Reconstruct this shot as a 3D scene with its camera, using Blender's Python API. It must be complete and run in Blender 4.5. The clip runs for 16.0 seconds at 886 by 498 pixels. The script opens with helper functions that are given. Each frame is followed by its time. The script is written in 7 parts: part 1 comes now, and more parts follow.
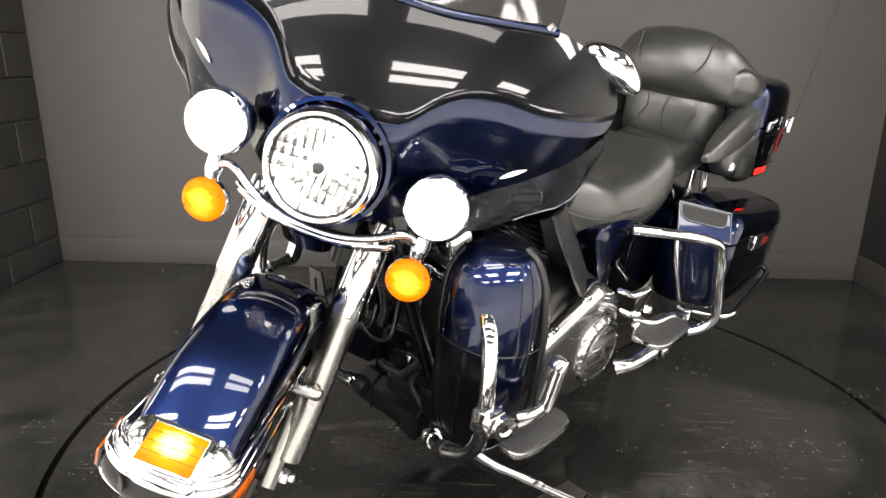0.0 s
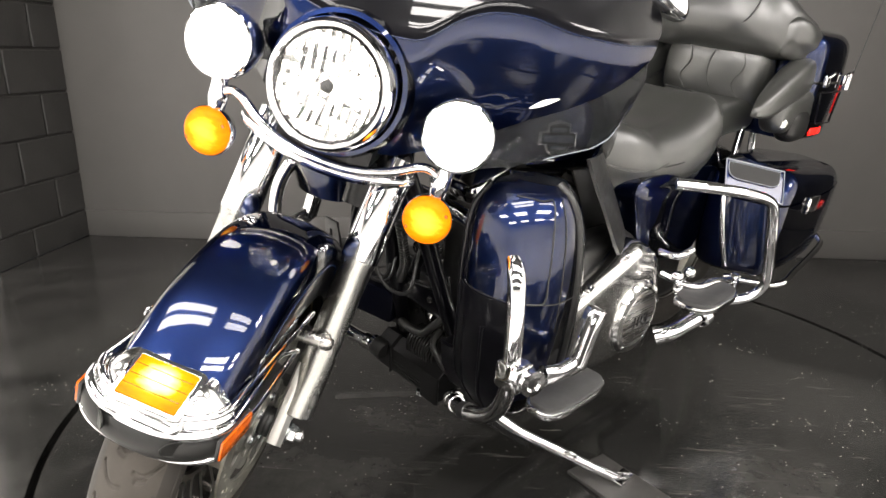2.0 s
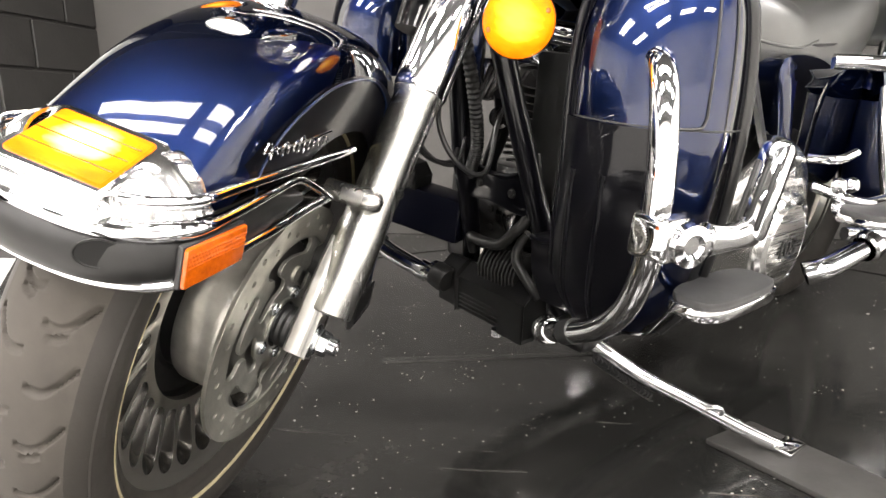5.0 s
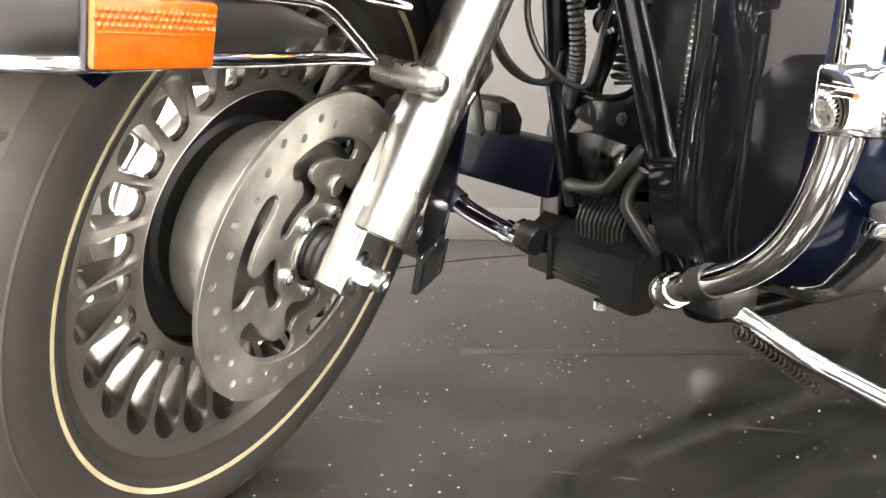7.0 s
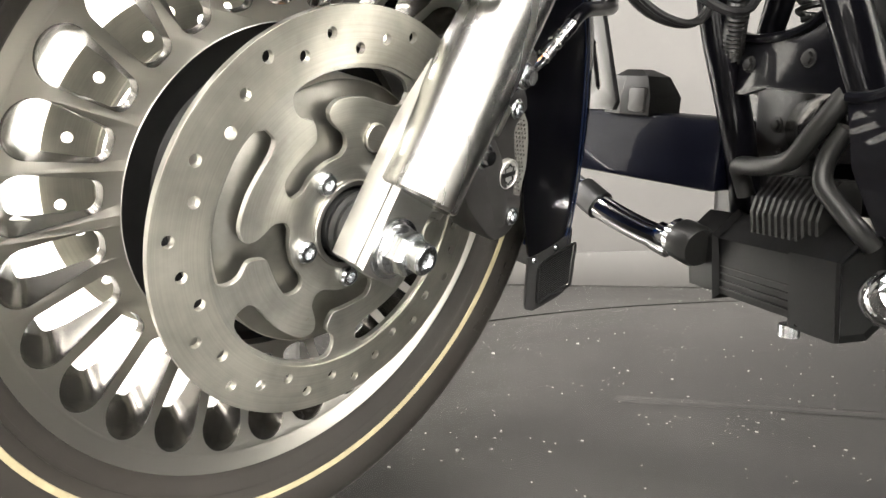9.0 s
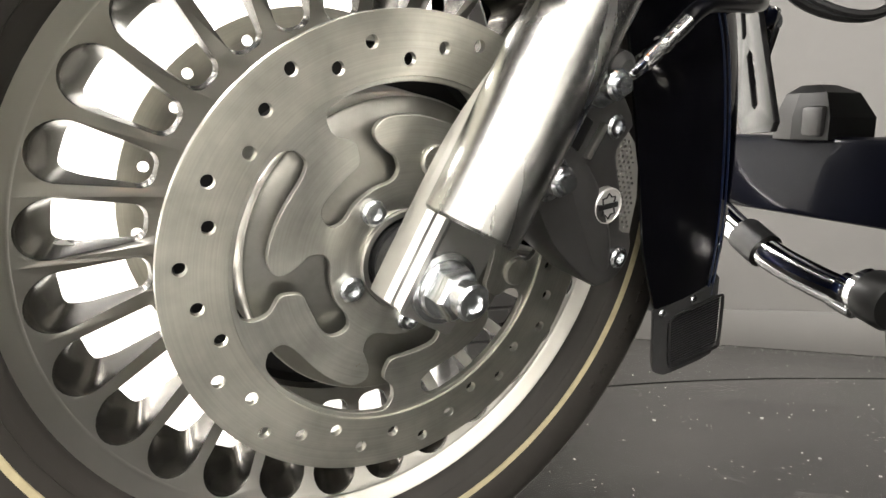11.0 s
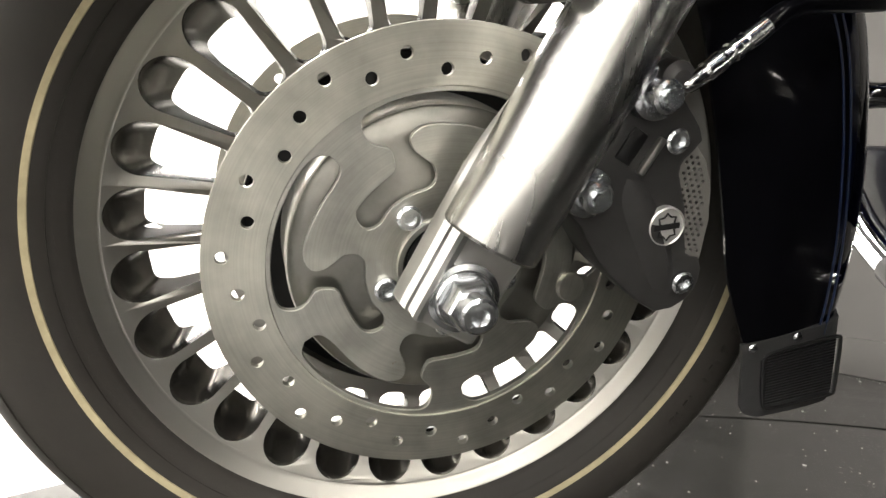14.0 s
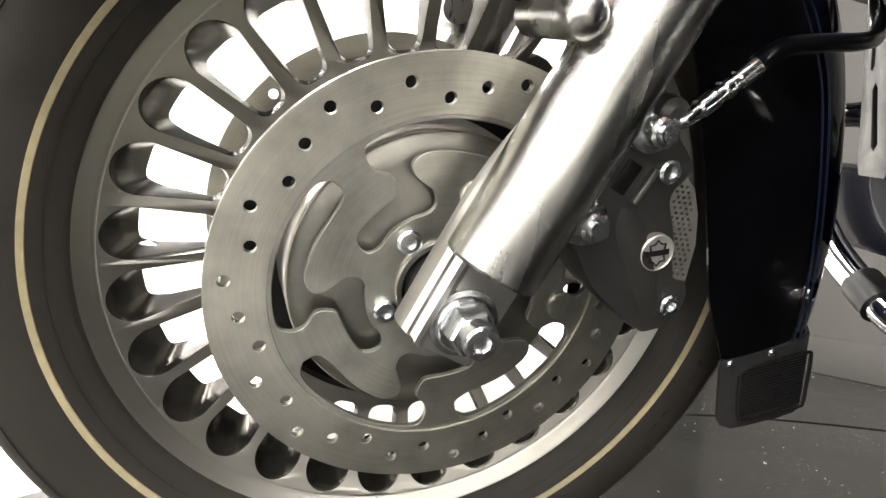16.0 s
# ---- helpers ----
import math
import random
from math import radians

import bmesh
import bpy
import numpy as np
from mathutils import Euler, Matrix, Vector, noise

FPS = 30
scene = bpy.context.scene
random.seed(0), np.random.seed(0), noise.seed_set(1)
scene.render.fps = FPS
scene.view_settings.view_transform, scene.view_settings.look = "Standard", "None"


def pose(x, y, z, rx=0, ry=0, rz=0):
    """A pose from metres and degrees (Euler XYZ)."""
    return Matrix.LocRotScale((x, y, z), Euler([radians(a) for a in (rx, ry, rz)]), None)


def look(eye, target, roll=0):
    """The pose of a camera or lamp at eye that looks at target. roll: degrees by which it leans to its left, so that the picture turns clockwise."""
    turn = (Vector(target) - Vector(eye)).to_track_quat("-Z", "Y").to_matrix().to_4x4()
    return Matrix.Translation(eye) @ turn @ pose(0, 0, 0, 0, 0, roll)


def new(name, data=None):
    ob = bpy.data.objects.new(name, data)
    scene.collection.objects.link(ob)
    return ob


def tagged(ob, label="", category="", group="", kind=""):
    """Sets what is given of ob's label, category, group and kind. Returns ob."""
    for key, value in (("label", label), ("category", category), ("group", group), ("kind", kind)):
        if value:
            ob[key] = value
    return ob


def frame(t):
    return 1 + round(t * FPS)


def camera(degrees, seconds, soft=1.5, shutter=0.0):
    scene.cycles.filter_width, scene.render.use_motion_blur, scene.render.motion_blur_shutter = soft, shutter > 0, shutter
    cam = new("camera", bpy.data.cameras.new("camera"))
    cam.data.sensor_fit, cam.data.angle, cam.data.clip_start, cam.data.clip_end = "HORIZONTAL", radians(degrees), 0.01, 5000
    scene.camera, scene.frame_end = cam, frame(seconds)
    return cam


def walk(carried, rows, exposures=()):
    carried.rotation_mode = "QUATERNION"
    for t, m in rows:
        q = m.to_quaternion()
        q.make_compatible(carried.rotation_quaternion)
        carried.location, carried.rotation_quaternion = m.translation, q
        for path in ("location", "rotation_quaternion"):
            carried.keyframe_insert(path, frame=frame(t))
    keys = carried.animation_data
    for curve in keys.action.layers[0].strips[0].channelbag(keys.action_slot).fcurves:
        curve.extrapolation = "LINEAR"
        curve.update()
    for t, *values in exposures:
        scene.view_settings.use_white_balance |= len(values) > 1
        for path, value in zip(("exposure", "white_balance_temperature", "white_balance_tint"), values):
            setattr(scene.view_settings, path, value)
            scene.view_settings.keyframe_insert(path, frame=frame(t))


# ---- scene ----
cam = camera(68.4, 16.0)
PATH = [
    (0, (0.268, -0.056, 1.049), (0.178, 1.861, 0.486), 0.6),
    (0.5, (0.266, -0.049, 1.055), (0.174, 1.868, 0.493), 0.3),
    (1, (0.267, -0.038, 1.006), (0.147, 1.88, 0.451), 0.2),
    (1.5, (0.278, -0.004, 0.963), (0.115, 1.909, 0.404), 0.1),
    (2, (0.282, 0.026, 0.915), (0.094, 1.934, 0.344), 0.2),
    (2.5, (0.278, 0.054, 0.857), (0.076, 1.959, 0.282), 0.3),
    (3, (0.249, 0.101, 0.775), (0.032, 2.016, 0.242), 0.3),
    (3.5, (0.215, 0.159, 0.701), (0.012, 2.1, 0.265), 0.4),
    (3.7, (0.203, 0.174, 0.675), (0.007, 2.114, 0.229), 0.6),
    (5.8, (0.183, 0.387, 0.461), (-0.286, 2.297, 0.1), -2.3),
    (6, (0.179, 0.406, 0.443), (-0.321, 2.311, 0.096), -2.4),
    (6.5, (0.171, 0.432, 0.411), (-0.382, 2.327, 0.091), -1.9),
    (7, (0.166, 0.481, 0.371), (-0.451, 2.361, 0.079), -1.7),
    (7.5, (0.169, 0.539, 0.328), (-0.616, 2.362, 0.085), -2.3),
    (8, (0.17, 0.586, 0.301), (-0.771, 2.341, 0.113), -2.5),
    (8.2, (0.175, 0.605, 0.294), (-0.814, 2.336, 0.131), -2.5),
    (10.3, (0.211, 0.768, 0.268), (-1.242, 2.141, 0.32), -2.1),
    (10.5, (0.21, 0.777, 0.267), (-1.285, 2.105, 0.33), -1.7),
    (11, (0.211, 0.792, 0.267), (-1.38, 2.0, 0.36), -1.0),
    (11.5, (0.214, 0.812, 0.268), (-1.469, 1.888, 0.372), -0.6),
    (12, (0.224, 0.837, 0.275), (-1.538, 1.779, 0.364), 0.6),
    (12.5, (0.234, 0.852, 0.281), (-1.589, 1.669, 0.363), 1.7),
    (13, (0.251, 0.866, 0.283), (-1.583, 1.661, 0.363), 2.6),
    (13.5, (0.263, 0.875, 0.281), (-1.585, 1.636, 0.347), 3.5),
    (14, (0.261, 0.876, 0.279), (-1.608, 1.585, 0.336), 4.3),
    (14.5, (0.261, 0.88, 0.283), (-1.612, 1.58, 0.337), 4.8),
    (15, (0.264, 0.883, 0.287), (-1.605, 1.593, 0.341), 5.1),
    (15.5, (0.268, 0.878, 0.288), (-1.599, 1.595, 0.338), 5.0),
    (16, (0.26, 0.85, 0.299), (-1.567, 1.664, 0.333), 4.9),
]
EXPOSURES = [(0, -0.1, 6500, 14), (3.5, 0.27, 6500, 14), (6, 0.9, 6500, 15), (7, 1.46, 6500, 15), (8, 1.70, 6500, 13), (10.5, 1.05, 6500, 12), (12, 0.78, 6500, 12), (13, 0.62, 6500, 12), (16, 0.62, 6500, 12)]
walk(cam, [(t, look(eye, target, roll)) for t, eye, target, roll in PATH], EXPOSURES)

# ---- world and lights ----
world = bpy.data.worlds.new("dim_hall")
scene.world = world
world.use_nodes = True
world.node_tree.nodes["Background"].inputs[0].default_value = (0.80, 0.84, 0.9, 1)
world.node_tree.nodes["Background"].inputs[1].default_value = 0.04


def panel_light(name, x, y, z, sx, sy, watts, target=None, colour=(1.0, 0.97, 0.91)):
    data = bpy.data.lights.new(name, "AREA")
    data.shape, data.size, data.size_y, data.energy, data.color = "RECTANGLE", sx, sy, watts, colour
    ob = new(name, data)
    ob.matrix_world = look((x, y, z), target or (x, y + 0.0001, 0))
    return ob


CEIL = 3.6
# tube lights under the ceiling: over the booth's front edge and over the shop round it
BOOTH_LAMPS = [(-0.75, 0.0), (1.45, 0.0)]
SHOP_LAMPS = [(x, y) for y in (-1.7, -4.2) for x in (-4.6, -1.6, 1.4, 4.4)] + [(-4.6, 0.8), (4.6, 0.8)]
for (lx, ly), watts in zip(BOOTH_LAMPS, (34, 24)):
    for dy in (-0.22, 0.22):
        panel_light("tube_light", lx, ly + dy, CEIL - 0.16, 1.7, 0.28, watts)
for lx, ly in SHOP_LAMPS:
    for dy in (-0.22, 0.22):
        panel_light("tube_light", lx, ly + dy, CEIL - 0.16, 1.7, 0.28, 76)

# ---- materials ----
def material(name, colour, rough=0.5, metal=0.0, coat=0.0, vary=0.0, scale=30.0, bump=0.0, bump_scale=200.0, rough_vary=0.0,
             emit=None, strength=0.0, trans=0.0, ior=1.45, stretch=(1, 1, 1), tint=None, spec=0.5, aniso=0.0):
    m = bpy.data.materials.new(name)
    m.use_nodes = True
    nt = m.node_tree
    b = nt.nodes["Principled BSDF"]
    i = b.inputs
    i["Base Color"].default_value = (*colour, 1)
    i["Roughness"].default_value = rough
    i["Metallic"].default_value = metal
    i["Coat Weight"].default_value = coat
    i["Coat Roughness"].default_value = 0.02
    i["Transmission Weight"].default_value = trans
    i["IOR"].default_value = ior
    i["Specular IOR Level"].default_value = spec
    i["Anisotropic"].default_value = aniso
    if emit:
        i["Emission Color"].default_value = (*emit, 1)
        i["Emission Strength"].default_value = strength
    if vary or bump or rough_vary:
        co = nt.nodes.new("ShaderNodeTexCoord")
        mp = nt.nodes.new("ShaderNodeMapping")
        mp.inputs["Scale"].default_value = stretch
        nt.links.new(co.outputs["Object"], mp.inputs["Vector"])
    if vary or rough_vary:
        n1 = nt.nodes.new("ShaderNodeTexNoise")
        n1.inputs["Scale"].default_value, n1.inputs["Detail"].default_value, n1.inputs["Roughness"].default_value = scale, 6, 0.65
        n2 = nt.nodes.new("ShaderNodeTexNoise")
        n2.inputs["Scale"].default_value, n2.inputs["Detail"].default_value = scale * 0.13, 3
        nt.links.new(mp.outputs[0], n1.inputs["Vector"])
        nt.links.new(mp.outputs[0], n2.inputs["Vector"])
        ad = nt.nodes.new("ShaderNodeMath")
        ad.operation = "ADD"
        nt.links.new(n1.outputs["Fac"], ad.inputs[0])
        nt.links.new(n2.outputs["Fac"], ad.inputs[1])
        mr = nt.nodes.new("ShaderNodeMapRange")
        mr.inputs["From Min"].default_value, mr.inputs["From Max"].default_value = 0.65, 1.35
        nt.links.new(ad.outputs[0], mr.inputs["Value"])
        if vary:
            mx = nt.nodes.new("ShaderNodeMix")
            mx.data_type = "RGBA"
            dark = tint or tuple(c * (1 - vary) for c in colour)
            lite = tuple(min(1, c * (1 + vary)) for c in colour)
            mx.inputs["A"].default_value, mx.inputs["B"].default_value = (*dark, 1), (*lite, 1)
            nt.links.new(mr.outputs[0], mx.inputs["Factor"])
            nt.links.new(mx.outputs["Result"], i["Base Color"])
        if rough_vary:
            rr = nt.nodes.new("ShaderNodeMapRange")
            rr.inputs["To Min"].default_value, rr.inputs["To Max"].default_value = max(0.02, rough - rough_vary), rough + rough_vary
            nt.links.new(mr.outputs[0], rr.inputs["Value"])
            nt.links.new(rr.outputs[0], i["Roughness"])
    if bump:
        nb = nt.nodes.new("ShaderNodeTexNoise")
        nb.inputs["Scale"].default_value, nb.inputs["Detail"].default_value = bump_scale, 5
        nt.links.new(mp.outputs[0], nb.inputs["Vector"])
        bp = nt.nodes.new("ShaderNodeBump")
        bp.inputs["Strength"].default_value, bp.inputs["Distance"].default_value = bump, 0.002
        nt.links.new(nb.outputs["Fac"], bp.inputs["Height"])
        nt.links.new(bp.outputs[0], i["Normal"])
    return m


BLUE = material("navy_lacquer", (0.0062, 0.0127, 0.0490), 0.36, 1.0, 1.0, vary=0.12, scale=7)
BLUE.node_tree.nodes["Principled BSDF"].inputs["Specular Tint"].default_value = (0.012, 0.025, 0.09, 1)
BLACKGLOSS = material("black_lacquer", (0.0022, 0.0022, 0.0032), 0.3, 0.0, 0.45, spec=0.08)
CHROME = material("chrome", (0.78, 0.78, 0.79), 0.05, 1.0, rough_vary=0.03, vary=0.05, scale=40)
ALU = material("satin_aluminium", (0.44, 0.436, 0.42), 0.27, 1.0, vary=0.05, scale=34, rough_vary=0.02, stretch=(1, 1, 0.2))
CAST = material("painted_cast_aluminium", (0.43, 0.42, 0.39), 0.30, 0.95, vary=0.06, scale=14, rough_vary=0.0)
# spoke pocket walls: the dark base colour stands in for dark reflections
POCKET = material("darkened_casting", (0.075, 0.071, 0.064), 0.25, 0.85, 0.0, vary=0.15, scale=30)
FLAP = material("mud_flap_rubber", (0.035, 0.035, 0.035), 0.55, vary=0.3, scale=70, bump=0.1, bump_scale=500)
STEEL = material("brushed_disc_steel", (0.465, 0.457, 0.402), 0.28, 0.88)
RUSTY = material("stained_disc_steel", (0.43, 0.426, 0.385), 0.30, 0.90, vary=0.12, scale=34)
ZINC = material("zinc_bolt", (0.70, 0.72, 0.74), 0.22, 1.0, vary=0.1, scale=200, rough_vary=0.08)
RUBBER = material("tyre_rubber", (0.021, 0.019, 0.017), 0.60, vary=0.35, scale=50, rough_vary=0.1, bump=0.08, bump_scale=260, tint=(0.028, 0.025, 0.021), spec=0.35)
CREAM = material("cream_stripe", (0.390, 0.338, 0.210), 0.6, vary=0.25, scale=90)
BLACK = material("satin_black", (0.012, 0.012, 0.012), 0.38, vary=0.4, scale=60, rough_vary=0.1, bump=0.05, bump_scale=300)
MATTE = material("matte_black_plastic", (0.011, 0.011, 0.0105), 0.38, vary=0.3, scale=30, spec=0.35)
GREY = material("caliper_grey", (0.032, 0.031, 0.030), 0.48, 0.0, vary=0.2, scale=60, bump=0.05, bump_scale=900)
LEATHER = material("black_vinyl", (0.022, 0.0228, 0.0205), 0.38, vary=0.2, scale=10, spec=1.0, bump=0.25, bump_scale=16)
LEATHER.node_tree.nodes["Principled BSDF"].inputs["Coat Weight"].default_value = 0.7
LEATHER.node_tree.nodes["Principled BSDF"].inputs["Coat Roughness"].default_value = 0.36
AMBER = material("amber_reflector", (0.42, 0.075, 0.001), 0.16, 0.0, 0.4, vary=0.35, scale=260, bump=0.3, bump_scale=330)


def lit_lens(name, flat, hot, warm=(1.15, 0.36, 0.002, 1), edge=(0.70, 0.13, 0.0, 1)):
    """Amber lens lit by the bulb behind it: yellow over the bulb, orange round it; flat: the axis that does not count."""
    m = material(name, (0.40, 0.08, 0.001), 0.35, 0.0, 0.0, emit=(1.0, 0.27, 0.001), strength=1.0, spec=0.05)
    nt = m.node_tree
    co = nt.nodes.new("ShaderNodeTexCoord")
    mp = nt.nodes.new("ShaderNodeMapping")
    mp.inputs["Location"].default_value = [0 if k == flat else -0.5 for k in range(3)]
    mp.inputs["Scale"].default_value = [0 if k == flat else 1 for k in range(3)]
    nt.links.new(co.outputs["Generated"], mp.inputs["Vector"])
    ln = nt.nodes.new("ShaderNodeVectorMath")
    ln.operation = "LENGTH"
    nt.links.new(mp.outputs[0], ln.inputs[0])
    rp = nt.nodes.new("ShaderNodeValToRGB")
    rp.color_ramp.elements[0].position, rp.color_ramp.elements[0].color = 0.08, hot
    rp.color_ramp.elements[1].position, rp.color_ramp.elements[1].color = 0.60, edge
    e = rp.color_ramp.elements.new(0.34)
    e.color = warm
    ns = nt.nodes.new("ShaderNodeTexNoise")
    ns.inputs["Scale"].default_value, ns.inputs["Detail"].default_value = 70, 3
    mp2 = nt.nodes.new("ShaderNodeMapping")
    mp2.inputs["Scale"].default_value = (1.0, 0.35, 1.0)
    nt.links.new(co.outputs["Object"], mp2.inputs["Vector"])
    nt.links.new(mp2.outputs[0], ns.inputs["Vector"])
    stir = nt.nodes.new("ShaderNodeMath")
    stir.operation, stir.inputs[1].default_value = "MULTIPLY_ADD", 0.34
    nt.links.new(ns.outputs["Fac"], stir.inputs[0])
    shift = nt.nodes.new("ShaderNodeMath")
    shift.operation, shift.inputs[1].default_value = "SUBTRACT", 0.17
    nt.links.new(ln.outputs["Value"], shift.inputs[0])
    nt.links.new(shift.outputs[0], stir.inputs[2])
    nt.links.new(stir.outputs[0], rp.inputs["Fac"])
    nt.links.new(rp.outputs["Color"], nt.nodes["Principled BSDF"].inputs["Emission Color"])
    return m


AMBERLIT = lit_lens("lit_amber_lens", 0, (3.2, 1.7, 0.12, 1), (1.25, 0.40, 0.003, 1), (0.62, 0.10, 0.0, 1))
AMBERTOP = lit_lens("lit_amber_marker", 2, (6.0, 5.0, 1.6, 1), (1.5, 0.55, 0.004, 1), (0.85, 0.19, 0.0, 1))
LAMP = material("lit_lamp_lens", (0.95, 0.95, 0.92), 0.1, 0.0, 0.5, emit=(1.0, 0.95, 0.86), strength=9.0)
BULB = material("lit_bulb", (1, 1, 1), 0.1, emit=(1.0, 0.94, 0.82), strength=14.0)
REDLIT = material("lit_red_lens", (0.6, 0.01, 0.01), 0.15, 0.0, 0.5, emit=(1.0, 0.02, 0.01), strength=2.2)
RED = material("red_lens", (0.35, 0.008, 0.008), 0.12, 0.0, 0.8, vary=0.2, scale=300)
MIRRORED = material("lamp_reflector", (0.85, 0.85, 0.84), 0.12, 1.0)
GLASS = material("clear_lens", (1, 1, 1), 0.02, trans=1.0, ior=1.45)
SMOKE = material("smoked_screen", (0.55, 0.56, 0.58), 0.03, trans=1.0, ior=1.3)
DUSTY = material("dusty_tread_rubber", (0.046, 0.041, 0.035), 0.75, vary=0.3, scale=24, rough_vary=0.1, bump=0.06, bump_scale=300, spec=0.3)
DIMCHROME = material("worn_chrome", (0.42, 0.41, 0.40), 0.16, 1.0, rough_vary=0.05, vary=0.15, scale=30)
SATIN = material("satin_chrome", (0.80, 0.80, 0.79), 0.15, 1.0, vary=0.04, scale=12)
COVERMETAL = material("polished_cover", (0.80, 0.795, 0.78), 0.17, 1.0, vary=0.06, scale=10)
FOOTMETAL = material("satin_fork_foot", (0.50, 0.495, 0.475), 0.36, 0.95, vary=0.08, scale=40)
LACQUER = material("deep_blue_black_lacquer", (0.0022, 0.0026, 0.0060), 0.4, 0.0, 0.15, spec=0.06)
COOLER = material("satin_black_coating", (0.0035, 0.0035, 0.0035), 0.33, spec=0.22, vary=0.25, scale=30, rough_vary=0.06, bump=0.05, bump_scale=300)
DULLWOOD = material("worn_grey_board", (0.036, 0.035, 0.033), 0.45, vary=0.4, scale=22, spec=0.4, bump=0.2, bump_scale=60)
DULLGREY = material("dull_grey_bracket", (0.016, 0.016, 0.0155), 0.50, spec=0.2, vary=0.15, scale=30)
BADGE = material("satin_badge", (0.62, 0.61, 0.59), 0.38, 0.7)
# darker copy of the drum steel: shade behind the disc slots as colour
DRUMFACE = material("shaded_drum_face", (0.29, 0.283, 0.26), 0.37, 0.95, vary=0.3, scale=26)
DRUM = material("turned_drum", (0.62, 0.605, 0.565), 0.42, 0.82)
TINTED = material("smoky_deflector", (0.22, 0.225, 0.24), 0.03, trans=0.95, ior=1.16)
PALE = material("pale_outline", (0.28, 0.30, 0.34), 0.3)
GREYMETAL = material("brushed_cover_steel", (0.55, 0.54, 0.52), 0.28, 1.0, vary=0.12, scale=120, stretch=(0.1, 1, 3), rough_vary=0.08)
TAPE = material("worn_tape", (0.040, 0.039, 0.037), 0.24, vary=0.3, scale=18)
WALL = material("grey_wall_paint", (0.070, 0.067, 0.063), 0.55, vary=0.10, scale=7, rough_vary=0.08, bump=0.06, bump_scale=60)
BLOCK = material("charcoal_block_paint", (0.030, 0.029, 0.027), 0.55, vary=0.35, scale=9, rough_vary=0.1, bump=0.5, bump_scale=90)
MORTAR = material("pale_joint", (0.040, 0.038, 0.036), 0.7, vary=0.3, scale=30)
CEILING = material("dark_ceiling_deck", (0.05, 0.05, 0.05), 0.7, vary=0.2, scale=8)
SHOPWALL = material("white_shop_paint", (0.82, 0.82, 0.80), 0.6, vary=0.04, scale=4)
SHOPFLOOR = material("pale_shop_floor", (0.74, 0.73, 0.70), 0.28, vary=0.12, scale=5, rough_vary=0.1)
CASE = material("lamp_case", (0.6, 0.6, 0.6), 0.5)


